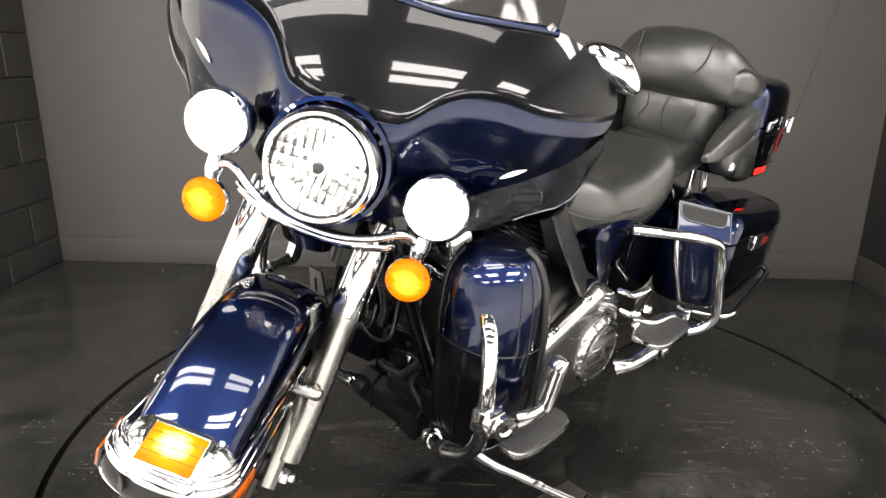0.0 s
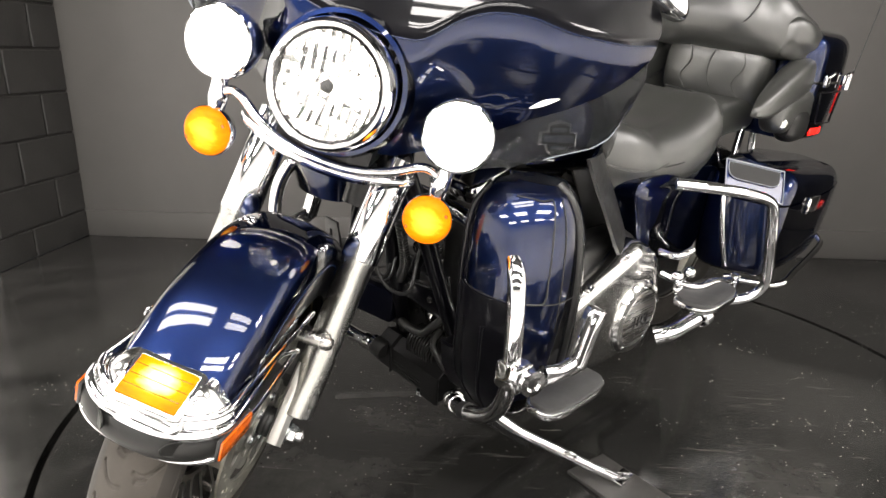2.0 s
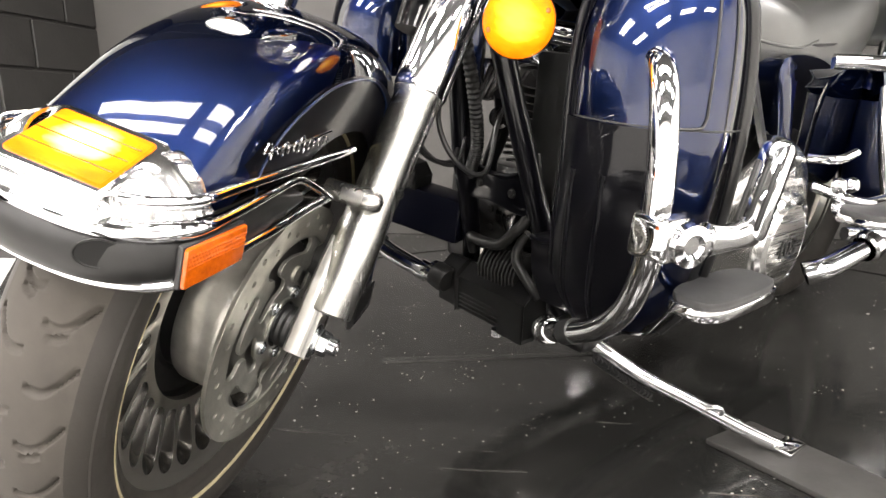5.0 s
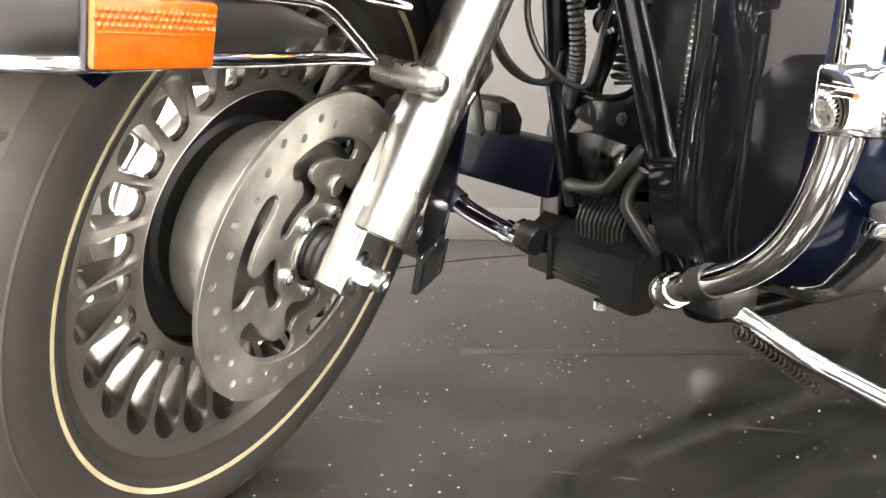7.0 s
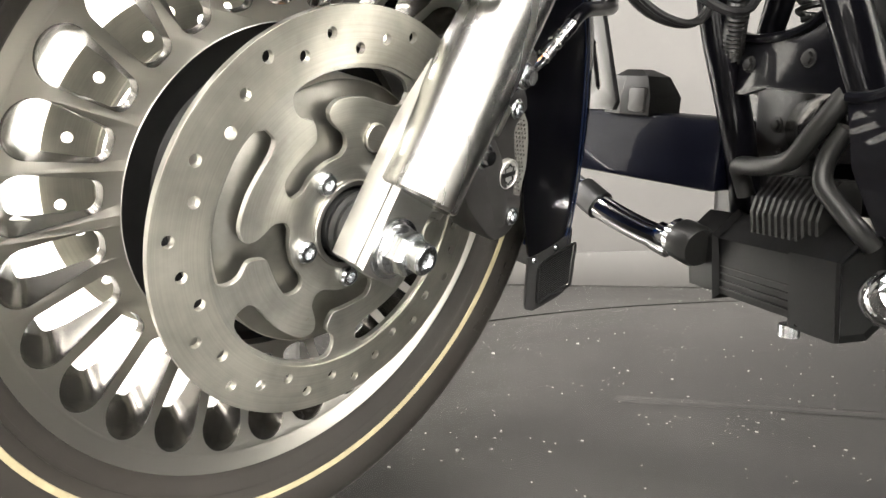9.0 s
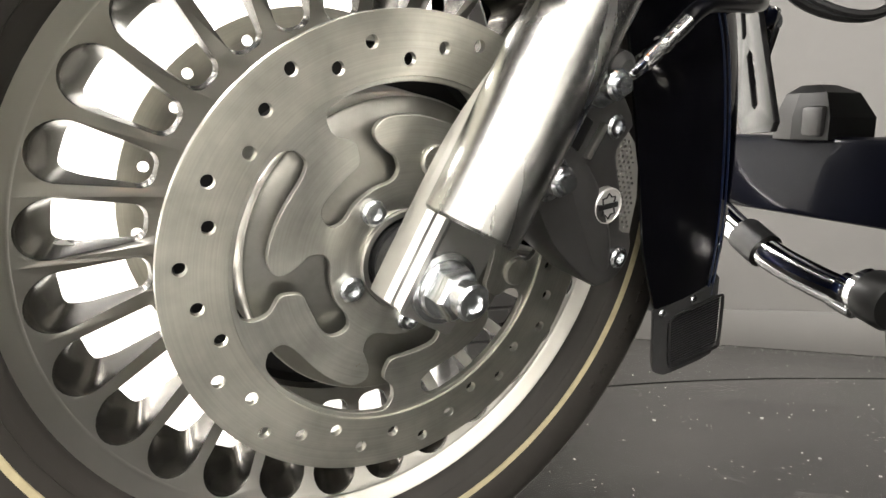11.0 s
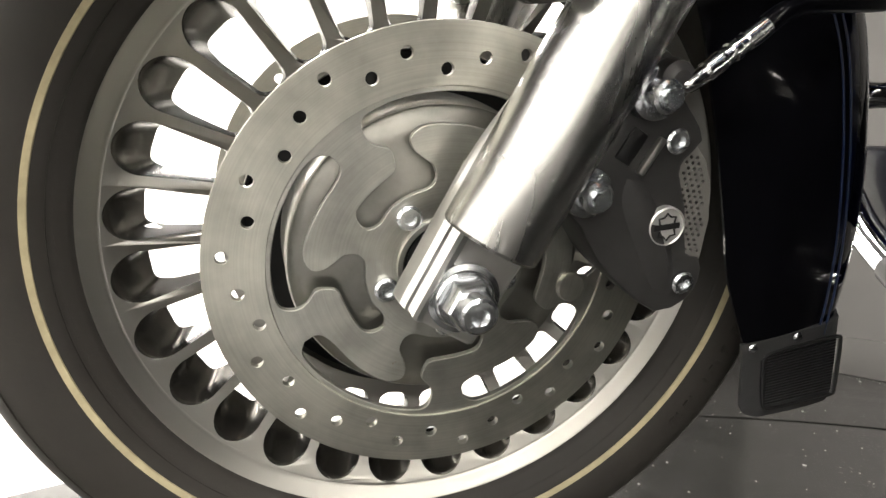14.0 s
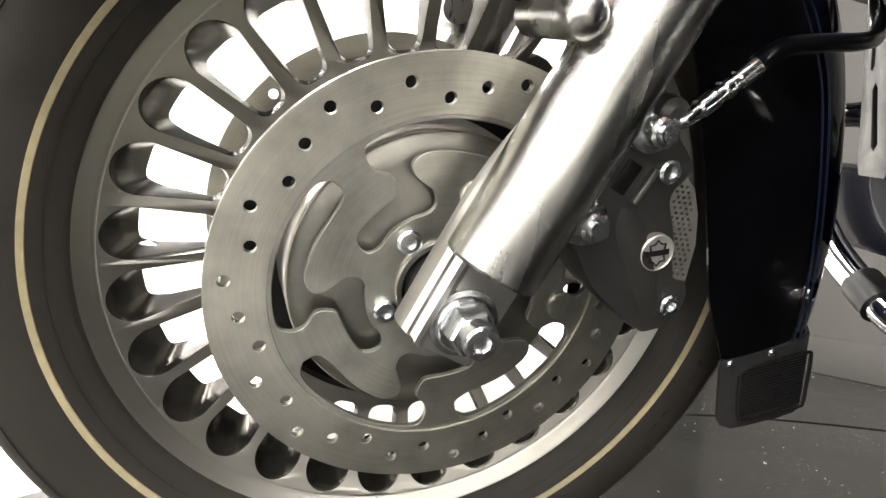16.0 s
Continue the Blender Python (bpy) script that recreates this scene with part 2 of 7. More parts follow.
def turned(m, low, high, aniso=0.75):
    """Machining marks round the axle: fine rings and a gloss that changes round the disc."""
    nt = m.node_tree
    b = nt.nodes["Principled BSDF"]
    co = nt.nodes.new("ShaderNodeTexCoord")
    xyz = nt.nodes.new("ShaderNodeSeparateXYZ")
    nt.links.new(co.outputs["Object"], xyz.inputs[0])
    turn = nt.nodes.new("ShaderNodeMath")
    turn.operation = "ARCTAN2"
    nt.links.new(xyz.outputs["Z"], turn.inputs[0])
    nt.links.new(xyz.outputs["X"], turn.inputs[1])
    total = None
    for times, shift in ((3, 0.4), (7, 1.9), (2, 4.0)):
        k = nt.nodes.new("ShaderNodeMath")
        k.operation, k.inputs[1].default_value, k.inputs[2].default_value = "MULTIPLY_ADD", times, shift
        nt.links.new(turn.outputs[0], k.inputs[0])
        w = nt.nodes.new("ShaderNodeMath")
        w.operation = "SINE"
        nt.links.new(k.outputs[0], w.inputs[0])
        if total is None:
            total = w
        else:
            t = nt.nodes.new("ShaderNodeMath")
            nt.links.new(total.outputs[0], t.inputs[0])
            nt.links.new(w.outputs[0], t.inputs[1])
            total = t
    mr = nt.nodes.new("ShaderNodeMapRange")
    mr.inputs["From Min"].default_value, mr.inputs["From Max"].default_value = -2.4, 2.4
    mr.inputs["To Min"].default_value, mr.inputs["To Max"].default_value = low, high
    nt.links.new(total.outputs[0], mr.inputs["Value"])
    nt.links.new(mr.outputs[0], b.inputs["Roughness"])
    # brushed round the axle
    tangent = nt.nodes.new("ShaderNodeTangent")
    tangent.direction_type, tangent.axis = "RADIAL", "Y"
    nt.links.new(tangent.outputs[0], b.inputs["Tangent"])
    b.inputs["Anisotropic"].default_value = aniso
    b.inputs["Anisotropic Rotation"].default_value = 0.0
    # fine rings and smeared stains in polar coordinates
    sq = nt.nodes.new("ShaderNodeVectorMath")
    sq.operation = "MULTIPLY"
    sq.inputs[1].default_value = (1, 0, 1)
    nt.links.new(co.outputs["Object"], sq.inputs[0])
    rad = nt.nodes.new("ShaderNodeVectorMath")
    rad.operation = "LENGTH"
    nt.links.new(sq.outputs[0], rad.inputs[0])
    polar = nt.nodes.new("ShaderNodeCombineXYZ")
    for k, (src, gain) in enumerate(((rad.outputs["Value"], 800.0), (turn.outputs[0], 1.1))):
        g = nt.nodes.new("ShaderNodeMath")
        g.operation, g.inputs[1].default_value = "MULTIPLY", gain
        nt.links.new(src, g.inputs[0])
        nt.links.new(g.outputs[0], polar.inputs[k])
    old = b.inputs["Base Color"]
    for vec, size, lo, hi in ((polar.outputs[0], 1.0, 0.92, 1.06), (co.outputs["Object"], 38.0, 0.80, 1.1)):
        ns = nt.nodes.new("ShaderNodeTexNoise")
        ns.inputs["Scale"].default_value, ns.inputs["Detail"].default_value = size, 4.0
        nt.links.new(vec, ns.inputs["Vector"])
        span = nt.nodes.new("ShaderNodeMapRange")
        span.inputs["From Min"].default_value, span.inputs["From Max"].default_value = 0.32, 0.68
        span.inputs["To Min"].default_value, span.inputs["To Max"].default_value = lo, hi
        nt.links.new(ns.outputs["Fac"], span.inputs["Value"])
        mul = nt.nodes.new("ShaderNodeVectorMath")
        mul.operation = "MULTIPLY"
        if old.is_linked:
            nt.links.new(old.links[0].from_socket, mul.inputs[0])
        else:
            mul.inputs[0].default_value = old.default_value[:3]
        nt.links.new(span.outputs[0], mul.inputs[1])
        nt.links.new(mul.outputs[0], old)




def rust_specks(m):
    """A few small brown stains on bare steel."""
    nt = m.node_tree
    old = nt.nodes["Principled BSDF"].inputs["Base Color"]
    co = nt.nodes.new("ShaderNodeTexCoord")
    ns = nt.nodes.new("ShaderNodeTexNoise")
    ns.inputs["Scale"].default_value, ns.inputs["Detail"].default_value, ns.inputs["Roughness"].default_value = 62, 8, 0.7
    nt.links.new(co.outputs["Object"], ns.inputs["Vector"])
    where = nt.nodes.new("ShaderNodeMapRange")
    where.inputs["From Min"].default_value, where.inputs["From Max"].default_value = 0.645, 0.72
    where.inputs["To Max"].default_value = 0.75
    nt.links.new(ns.outputs["Fac"], where.inputs["Value"])
    mx = nt.nodes.new("ShaderNodeMix")
    mx.data_type = "RGBA"
    mx.inputs["B"].default_value = (0.20, 0.11, 0.05, 1)
    nt.links.new(old.links[0].from_socket, mx.inputs["A"])
    nt.links.new(where.outputs[0], mx.inputs["Factor"])
    nt.links.new(mx.outputs["Result"], old)


rust_specks(RUSTY)
turned(STEEL, 0.28, 0.42, 0.65)
turned(RUSTY, 0.30, 0.42, 0.6)
turned(DRUM, 0.28, 0.38, 0.3)


def floor_material(name):
    """Glossy black coating under patchy dust, specked with pale grit."""
    m = material(name, (0.011, 0.011, 0.0105), 0.13)
    nt = m.node_tree
    b = nt.nodes["Principled BSDF"]
    co = nt.nodes.new("ShaderNodeTexCoord")
    n = nt.nodes.new("ShaderNodeTexNoise")
    n.inputs["Scale"].default_value, n.inputs["Detail"].default_value, n.inputs["Roughness"].default_value, n.inputs["Distortion"].default_value = 1.7, 9, 0.62, 0.6
    nt.links.new(co.outputs["Object"], n.inputs["Vector"])
    scuff = nt.nodes.new("ShaderNodeMapRange")
    scuff.inputs["From Min"].default_value, scuff.inputs["From Max"].default_value = 0.42, 0.55
    nt.links.new(n.outputs["Fac"], scuff.inputs["Value"])
    n2 = nt.nodes.new("ShaderNodeTexNoise")
    n2.inputs["Scale"].default_value, n2.inputs["Detail"].default_value, n2.inputs["Roughness"].default_value = 26, 7, 0.7
    nt.links.new(co.outputs["Object"], n2.inputs["Vector"])
    dust = nt.nodes.new("ShaderNodeMix")
    dust.data_type = "RGBA"
    dust.inputs["A"].default_value, dust.inputs["B"].default_value = (0.010, 0.0098, 0.0094, 1), (0.050, 0.0485, 0.045, 1)
    nt.links.new(n2.outputs["Fac"], dust.inputs["Factor"])
    mx = nt.nodes.new("ShaderNodeMix")
    mx.data_type = "RGBA"
    mx.inputs["A"].default_value = (0.006, 0.006, 0.0057, 1)
    nt.links.new(dust.outputs["Result"], mx.inputs["B"])
    # a darker, glossier patch with a ragged edge
    sub_ = nt.nodes.new("ShaderNodeMapping")
    sub_.vector_type = "TEXTURE"
    sub_.inputs["Location"].default_value = (0.38, 1.22, 0)
    sub_.inputs["Rotation"].default_value = (0, 0, radians(48))
    sub_.inputs["Scale"].default_value = (0.62, 0.28, 1)
    nt.links.new(co.outputs["Object"], sub_.inputs["Vector"])
    far = nt.nodes.new("ShaderNodeVectorMath")
    far.operation = "LENGTH"
    nt.links.new(sub_.outputs[0], far.inputs[0])
    rag = nt.nodes.new("ShaderNodeTexNoise")
    rag.inputs["Scale"].default_value, rag.inputs["Detail"].default_value, rag.inputs["Roughness"].default_value = 9.0, 8.0, 0.68
    nt.links.new(co.outputs["Object"], rag.inputs["Vector"])
    edge = nt.nodes.new("ShaderNodeMath")
    edge.operation, edge.inputs[1].default_value = "MULTIPLY_ADD", 1.5
    nt.links.new(rag.outputs["Fac"], edge.inputs[0])
    nt.links.new(far.outputs["Value"], edge.inputs[2])
    film_ = nt.nodes.new("ShaderNodeMapRange")
    film_.inputs["From Min"].default_value, film_.inputs["From Max"].default_value = 1.50, 2.05
    film_.inputs["To Min"].default_value = 0.40
    nt.links.new(edge.outputs[0], film_.inputs["Value"])
    keep = nt.nodes.new("ShaderNodeMath")
    keep.operation = "MULTIPLY"
    lift = nt.nodes.new("ShaderNodeMapRange")
    lift.inputs["To Min"].default_value, lift.inputs["To Max"].default_value = 0.35, 1.0
    nt.links.new(scuff.outputs[0], lift.inputs["Value"])
    nt.links.new(lift.outputs[0], keep.inputs[0])
    nt.links.new(film_.outputs[0], keep.inputs[1])
    scuff = keep
    nt.links.new(scuff.outputs[0], mx.inputs["Factor"])
    ro = nt.nodes.new("ShaderNodeMapRange")
    ro.inputs["To Min"].default_value, ro.inputs["To Max"].default_value = 0.07, 0.22
    nt.links.new(scuff.outputs[0], ro.inputs["Value"])
    nt.links.new(ro.outputs[0], b.inputs["Roughness"])
    # fine pale dust specks
    vo = nt.nodes.new("ShaderNodeTexVoronoi")
    vo.inputs["Scale"].default_value = 70
    vo.inputs["Randomness"].default_value = 1.0
    nt.links.new(co.outputs["Object"], vo.inputs["Vector"])
    cl = nt.nodes.new("ShaderNodeTexNoise")
    cl.inputs["Scale"].default_value, cl.inputs["Detail"].default_value = 6, 4
    nt.links.new(co.outputs["Object"], cl.inputs["Vector"])
    size = nt.nodes.new("ShaderNodeMapRange")
    size.inputs["From Min"].default_value, size.inputs["From Max"].default_value = 0.42, 0.75
    size.inputs["To Min"].default_value, size.inputs["To Max"].default_value = 0.0, 0.20
    nt.links.new(cl.outputs["Fac"], size.inputs["Value"])
    less = nt.nodes.new("ShaderNodeMath")
    less.operation = "LESS_THAN"
    nt.links.new(vo.outputs["Distance"], less.inputs[0])
    nt.links.new(size.outputs[0], less.inputs[1])
    m2 = nt.nodes.new("ShaderNodeMix")
    m2.data_type = "RGBA"
    m2.inputs["B"].default_value = (0.26, 0.25, 0.235, 1)
    nt.links.new(mx.outputs["Result"], m2.inputs["A"])
    nt.links.new(less.outputs[0], m2.inputs["Factor"])
    # dragged scuffs: short pale strokes in two directions
    last = m2
    for turn_, shift, pale in ((35, 0.0, 0.10), (-62, 3.7, 0.075)):
        mp = nt.nodes.new("ShaderNodeMapping")
        mp.inputs["Rotation"].default_value = (0, 0, radians(turn_))
        mp.inputs["Location"].default_value = (shift, shift, 0)
        mp.inputs["Scale"].default_value = (4.0, 46.0, 1.0)
        nt.links.new(co.outputs["Object"], mp.inputs["Vector"])
        st_ = nt.nodes.new("ShaderNodeTexNoise")
        st_.inputs["Scale"].default_value, st_.inputs["Detail"].default_value, st_.inputs["Roughness"].default_value = 1.0, 5, 0.6
        nt.links.new(mp.outputs[0], st_.inputs["Vector"])
        cut_ = nt.nodes.new("ShaderNodeMapRange")
        cut_.inputs["From Min"].default_value, cut_.inputs["From Max"].default_value, cut_.inputs["To Max"].default_value = 0.62, 0.78, 0.7
        nt.links.new(st_.outputs["Fac"], cut_.inputs["Value"])
        m3 = nt.nodes.new("ShaderNodeMix")
        m3.data_type = "RGBA"
        m3.inputs["B"].default_value = (pale, pale * 0.97, pale * 0.9, 1)
        nt.links.new(last.outputs["Result"], m3.inputs["A"])
        nt.links.new(cut_.outputs[0], m3.inputs["Factor"])
        last = m3
    nt.links.new(last.outputs["Result"], b.inputs["Base Color"])
    return m


FLOOR = floor_material("black_floor_coating")
GRIT = material("pale_grit", (0.24, 0.235, 0.22), 0.7)

# ---- building tools ----
ROOTS = {}


def part(name, bm, material_, parent, label="", M=None, sharp=38, kind=""):
    """Link a bmesh as one mesh object under a thing or part; M: the frame in which it was drawn."""
    me = bpy.data.meshes.new(name)
    bmesh.ops.recalc_face_normals(bm, faces=bm.faces[:])
    bm.to_mesh(me)
    bm.free()
    if sharp:
        me.shade_smooth()
        me.set_sharp_from_angle(angle=radians(sharp))
    else:
        me.shade_flat()
    me.materials.append(material_)
    ob = new(name, me)
    ob.parent = parent
    place = M or ROOTS.get(parent.name if parent else None) or Matrix()
    above = ROOTS.get(parent.name, Matrix()) if parent else Matrix()
    ob.matrix_basis = above.inverted() @ place
    ROOTS[ob.name] = place
    if label or kind:
        tagged(ob, label, kind=kind)
    return ob


def thing(name, label, category, at_=Matrix(), group="", kind=""):
    ob = new(name)
    ob.matrix_basis = at_
    ob.empty_display_size = 0.1
    ROOTS[ob.name] = at_
    return tagged(ob, label, category, group, kind)


def solo(name, bm, material_, label, category, kind="", group="", M=None, sharp=38):
    ob = part(name, bm, material_, None, "", M, sharp)
    return tagged(ob, label, category, group, kind)


def glide(points, steps):
    """Catmull-Rom through the points (any dimension)."""
    p = np.array(points, float)
    p = np.vstack([2 * p[0] - p[1], p, 2 * p[-1] - p[-2]])
    out = []
    for k in range(1, len(p) - 2):
        for s in range(steps):
            t = s / steps
            a, b, c, d = p[k - 1], p[k], p[k + 1], p[k + 2]
            out.append(0.5 * (2 * b + (c - a) * t + (2 * a - 5 * b + 4 * c - d) * t * t + (3 * b - a - 3 * c + d) * t ** 3))
    out.append(p[-2])
    return np.array(out)


def add_tube(bm, points, r, n=12, steps=6, cap=True):
    pts = glide(points, steps) if steps > 1 and len(points) > 2 else np.array(points, float)
    radii = np.interp(np.linspace(0, 1, len(pts)), np.linspace(0, 1, len(r)), r) if isinstance(r, (list, tuple)) else [r] * len(pts)
    side, rings = None, []
    for k, q in enumerate(pts):
        d = Vector(pts[min(k + 1, len(pts) - 1)] - pts[max(k - 1, 0)]).normalized()
        if side is None:
            side = d.orthogonal().normalized()
        side = (side - d * side.dot(d)).normalized()
        other = d.cross(side)
        rings.append([bm.verts.new(Vector(q) + (side * math.cos(a) + other * math.sin(a)) * radii[k]) for a in [2 * math.pi * j / n for j in range(n)]])
    skin(bm, rings, True, cap)
    return bm


def skin(bm, rings, closed=True, cap=True):
    n = len(rings[0])
    for a, b in zip(rings, rings[1:]):
        for j in range(n if closed else n - 1):
            bm.faces.new((a[j], a[(j + 1) % n], b[(j + 1) % n], b[j]))
    if cap and closed:
        bm.faces.new(rings[0][::-1])
        bm.faces.new(rings[-1])


def tube(points, r, n=12, steps=6, cap=True):
    return add_tube(bmesh.new(), points, r, n, steps, cap)


def add_lathe(bm, profile, n=48, M=Matrix(), close=False):
    """Turn a profile of (radius, height) round the z axis of M."""
    rings = []
    for r, h in profile:
        if r < 1e-6:
            rings.append([bm.verts.new(M @ Vector((0, 0, h)))])
        else:
            rings.append([bm.verts.new(M @ Vector((r * math.cos(2 * math.pi * j / n), r * math.sin(2 * math.pi * j / n), h))) for j in range(n)])
    pairs = list(zip(rings, rings[1:])) + ([(rings[-1], rings[0])] if close else [])
    for a, b in pairs:
        for j in range(n):
            k = (j + 1) % n
            if len(a) == 1 and len(b) == 1:
                continue
            if len(a) == 1:
                bm.faces.new((a[0], b[k], b[j]))
            elif len(b) == 1:
                bm.faces.new((a[j], a[k], b[0]))
            else:
                bm.faces.new((a[j], a[k], b[k], b[j]))
    return bm


def lathe(profile, n=48, M=Matrix(), close=False):
    return add_lathe(bmesh.new(), profile, n, M, close)


def axis_to(p, d, up=(0, 0, 1)):
    """A frame at p whose z axis runs along d."""
    return Matrix.Translation(p) @ Vector(d).to_track_quat("Z", "Y").to_matrix().to_4x4()


ALONG_Y = pose(0, 0, 0, -90)  # z axis laid along +y


def add_box(bm, c, s, bev=0.003, M=Matrix(), seg=2):
    t = bmesh.new()
    bmesh.ops.create_cube(t, size=1.0)
    for v in t.verts:
        v.co = Vector((v.co.x * s[0], v.co.y * s[1], v.co.z * s[2]))
    if bev:
        bmesh.ops.bevel(t, geom=t.edges[:], offset=min(bev, min(s) * 0.45), segments=seg, affect="EDGES", profile=0.5)
    add_mesh(bm, t, M @ Matrix.Translation(c))
    return bm


def add_mesh(bm, t, M=Matrix()):
    made = {v: bm.verts.new(M @ v.co) for v in t.verts}
    for f in t.faces:
        bm.faces.new([made[v] for v in f.verts])
    t.free()
    return bm


def box(c, s, bev=0.003, M=Matrix(), seg=2):
    return add_box(bmesh.new(), c, s, bev, M, seg)


def add_hex(bm, p, d, r, h):
    """A hexagon bolt head with a washer flange and a rounded end."""
    M = axis_to(p, d)
    add_lathe(bm, [(0, 0), (r * 1.35, 0), (r * 1.35, h * 0.18), (r * 1.05, h * 0.3), (0, h * 0.3)], 24, M)
    add_lathe(bm, [(0, h * 0.28), (r, h * 0.28), (r, h * 0.92), (r * 0.88, h), (0, h)], 6, M)
    return bm


def add_cap_screw(bm, p, d, r, h):
    M = axis_to(p, d)
    add_lathe(bm, [(0, 0), (r, 0), (r, h * 0.7), (r * 0.8, h), (r * 0.5, h), (r * 0.45, h * 0.45), (0, h * 0.45)], 20, M)
    return bm


def outline_mesh(outer, holes, depth, bevel=0.0):
    """A flat plate in the xy plane with holes through it, depth thick, centred on z = 0."""
    cu = bpy.data.curves.new("outline", "CURVE")
    cu.dimensions, cu.fill_mode, cu.extrude, cu.bevel_depth, cu.bevel_resolution = "2D", "BOTH", depth / 2 - bevel, bevel, 1
    for loop in [outer, *holes]:
        sp = cu.splines.new("POLY")
        sp.points.add(len(loop) - 1)
        for q, (x, y) in zip(sp.points, loop):
            q.co = (x, y, 0, 1)
        sp.use_cyclic_u = True
    ob = bpy.data.objects.new("outline", cu)
    scene.collection.objects.link(ob)
    me = ob.evaluated_get(bpy.context.evaluated_depsgraph_get()).to_mesh()
    bm = bmesh.new()
    bm.from_mesh(me)
    bmesh.ops.remove_doubles(bm, verts=bm.verts[:], dist=1e-6)
    bpy.data.objects.remove(ob)
    bpy.data.curves.remove(cu)
    return bm


def text_mesh(words, size, depth=0.001):
    cu = bpy.data.curves.new("words", "FONT")
    cu.body, cu.size, cu.extrude, cu.align_x, cu.align_y = words, size, depth, "CENTER", "CENTER"
    ob = bpy.data.objects.new("words", cu)
    scene.collection.objects.link(ob)
    me = ob.evaluated_get(bpy.context.evaluated_depsgraph_get()).to_mesh()
    bm = bmesh.new()
    bm.from_mesh(me)
    bpy.data.objects.remove(ob)
    bpy.data.curves.remove(cu)
    return bm


def moved(bm, M):
    bmesh.ops.transform(bm, matrix=M, verts=bm.verts[:])
    return bm


def loft(sections, steps=5, ring_steps=4, cap=True):
    """Skin closed sections of equal point counts, smoothed along and around."""
    rows = []
    for s in sections:
        s = np.array(s, float)
        c = glide(np.vstack([s[-1:], s, s[:2]]), ring_steps)[ring_steps:-ring_steps - 1] if ring_steps > 1 else s
        rows.append(c[: len(s) * ring_steps])
    rows = np.array(rows)
    flat = glide(rows.reshape(len(rows), -1), steps).reshape(-1, rows.shape[1], 3) if steps > 1 else rows
    bm = bmesh.new()
    rings = [[bm.verts.new(p) for p in ring] for ring in flat]
    skin(bm, rings, True, cap)
    return bm


def sheet(grid, thick=0.0):
    """Skin an open grid of points, given thickness along its normals."""
    bm = bmesh.new()
    rows = [[bm.verts.new(p) for p in row] for row in grid]
    skin(bm, rows, False, False)
    if thick:
        bmesh.ops.recalc_face_normals(bm, faces=bm.faces[:])
        bmesh.ops.solidify(bm, geom=bm.faces[:], thickness=thick)
    return bm


def oval(cx, y0, y1, z0, z1, round_=0.35, x=None, n=4):
    """A rounded rectangle in the yz plane at x = cx."""
    r = min(abs(y1 - y0), abs(z1 - z0)) * round_
    pts = []
    for (yy, zz, a) in ((y1 - r, z1 - r, 0), (y0 + r, z1 - r, 90), (y0 + r, z0 + r, 180), (y1 - r, z0 + r, 270)):
        pts += [(cx, yy + r * math.cos(radians(a + 90 * k / n)), zz + r * math.sin(radians(a + 90 * k / n))) for k in range(n + 1)]
    return pts


# the fork's frame: origin at the front axle, x ahead, y to the rider's left, z up in the wheel's plane
def basis(o, x, y, z):
    return Matrix(((x[0], y[0], z[0], o[0]), (x[1], y[1], z[1], o[1]), (x[2], y[2], z[2], o[2]), (0, 0, 0, 1)))


AXLE = Vector((-0.2069, 1.0372, 0.3038))
left = Vector((0.93605, -0.05139, -0.34809)).normalized()
ahead = left.cross(Vector((0, 0, 1))).normalized()
FORK = basis(AXLE, ahead, left, ahead.cross(left))
# the body's frame: same origin, turned back from the steered wheel
left = Vector((0.758, -0.636, -0.144)).normalized()
ahead = left.cross(Vector((0, 0, 1))).normalized()
BODY = basis(AXLE, ahead, left, ahead.cross(left))

# ---- the room ----
HUB = (0.33, 1.72)  # middle of the turntable
RIM = 1.2


def plate_at(outer, holes, top, depth):
    return moved(outline_mesh(outer, holes, depth), Matrix.Translation((0, 0, top - depth / 2)))


circle = [(HUB[0] + (RIM + 0.016) * math.cos(2 * math.pi * k / 160), HUB[1] + (RIM + 0.016) * math.sin(2 * math.pi * k / 160)) for k in range(160)]
solo("floor", plate_at([(-1.9, 3.14), (2.18, 3.14), (2.18, 2.2), (1.62, 0.75), (0.9, 0.1), (0.0, -0.03), (-1.9, 2.5)], [circle], 0, 0.08), FLOOR,
     "glossy black coated floor, scuffed and gritty", "floor", "structure")
solo("turntable", lathe([(0, 0), (RIM - 0.004, 0), (RIM, -0.004), (RIM, -0.06), (0, -0.06)], 160, Matrix.Translation((*HUB, 0))), FLOOR,
     "round black turntable let into the floor, scuffed", "turntable", "structure")
solo("pit_floor", box((HUB[0], HUB[1], -0.1), (2.6, 2.6, 0.02), 0), BLACK, "black pit under the turntable", "floor", "structure")
solo("shop_floor", plate_at([(-1.9, 2.5), (0.0, -0.03), (0.9, 0.1), (1.62, 0.75), (2.18, 2.2), (7, 2.2), (7, -7), (-7, -7), (-7, 2.5)], [], 0, 0.08), SHOPFLOOR,
     "pale glossy floor of the bright shop beyond", "floor", "structure")
solo("wall_back", box((0.14, 3.24, CEIL / 2), (4.28, 0.2, CEIL), 0), WALL, "smooth grey painted back wall of the booth", "wall", "structure")
solo("wall_right", box((2.28, 2.62, CEIL / 2), (0.2, 1.04, CEIL), 0), BLOCK, "charcoal painted side wall", "wall", "structure")
solo("wall_shop_back", box((-4.55, 2.6, CEIL / 2), (5.1, 0.2, CEIL), 0), SHOPWALL, "white wall of the bright shop", "wall", "structure")
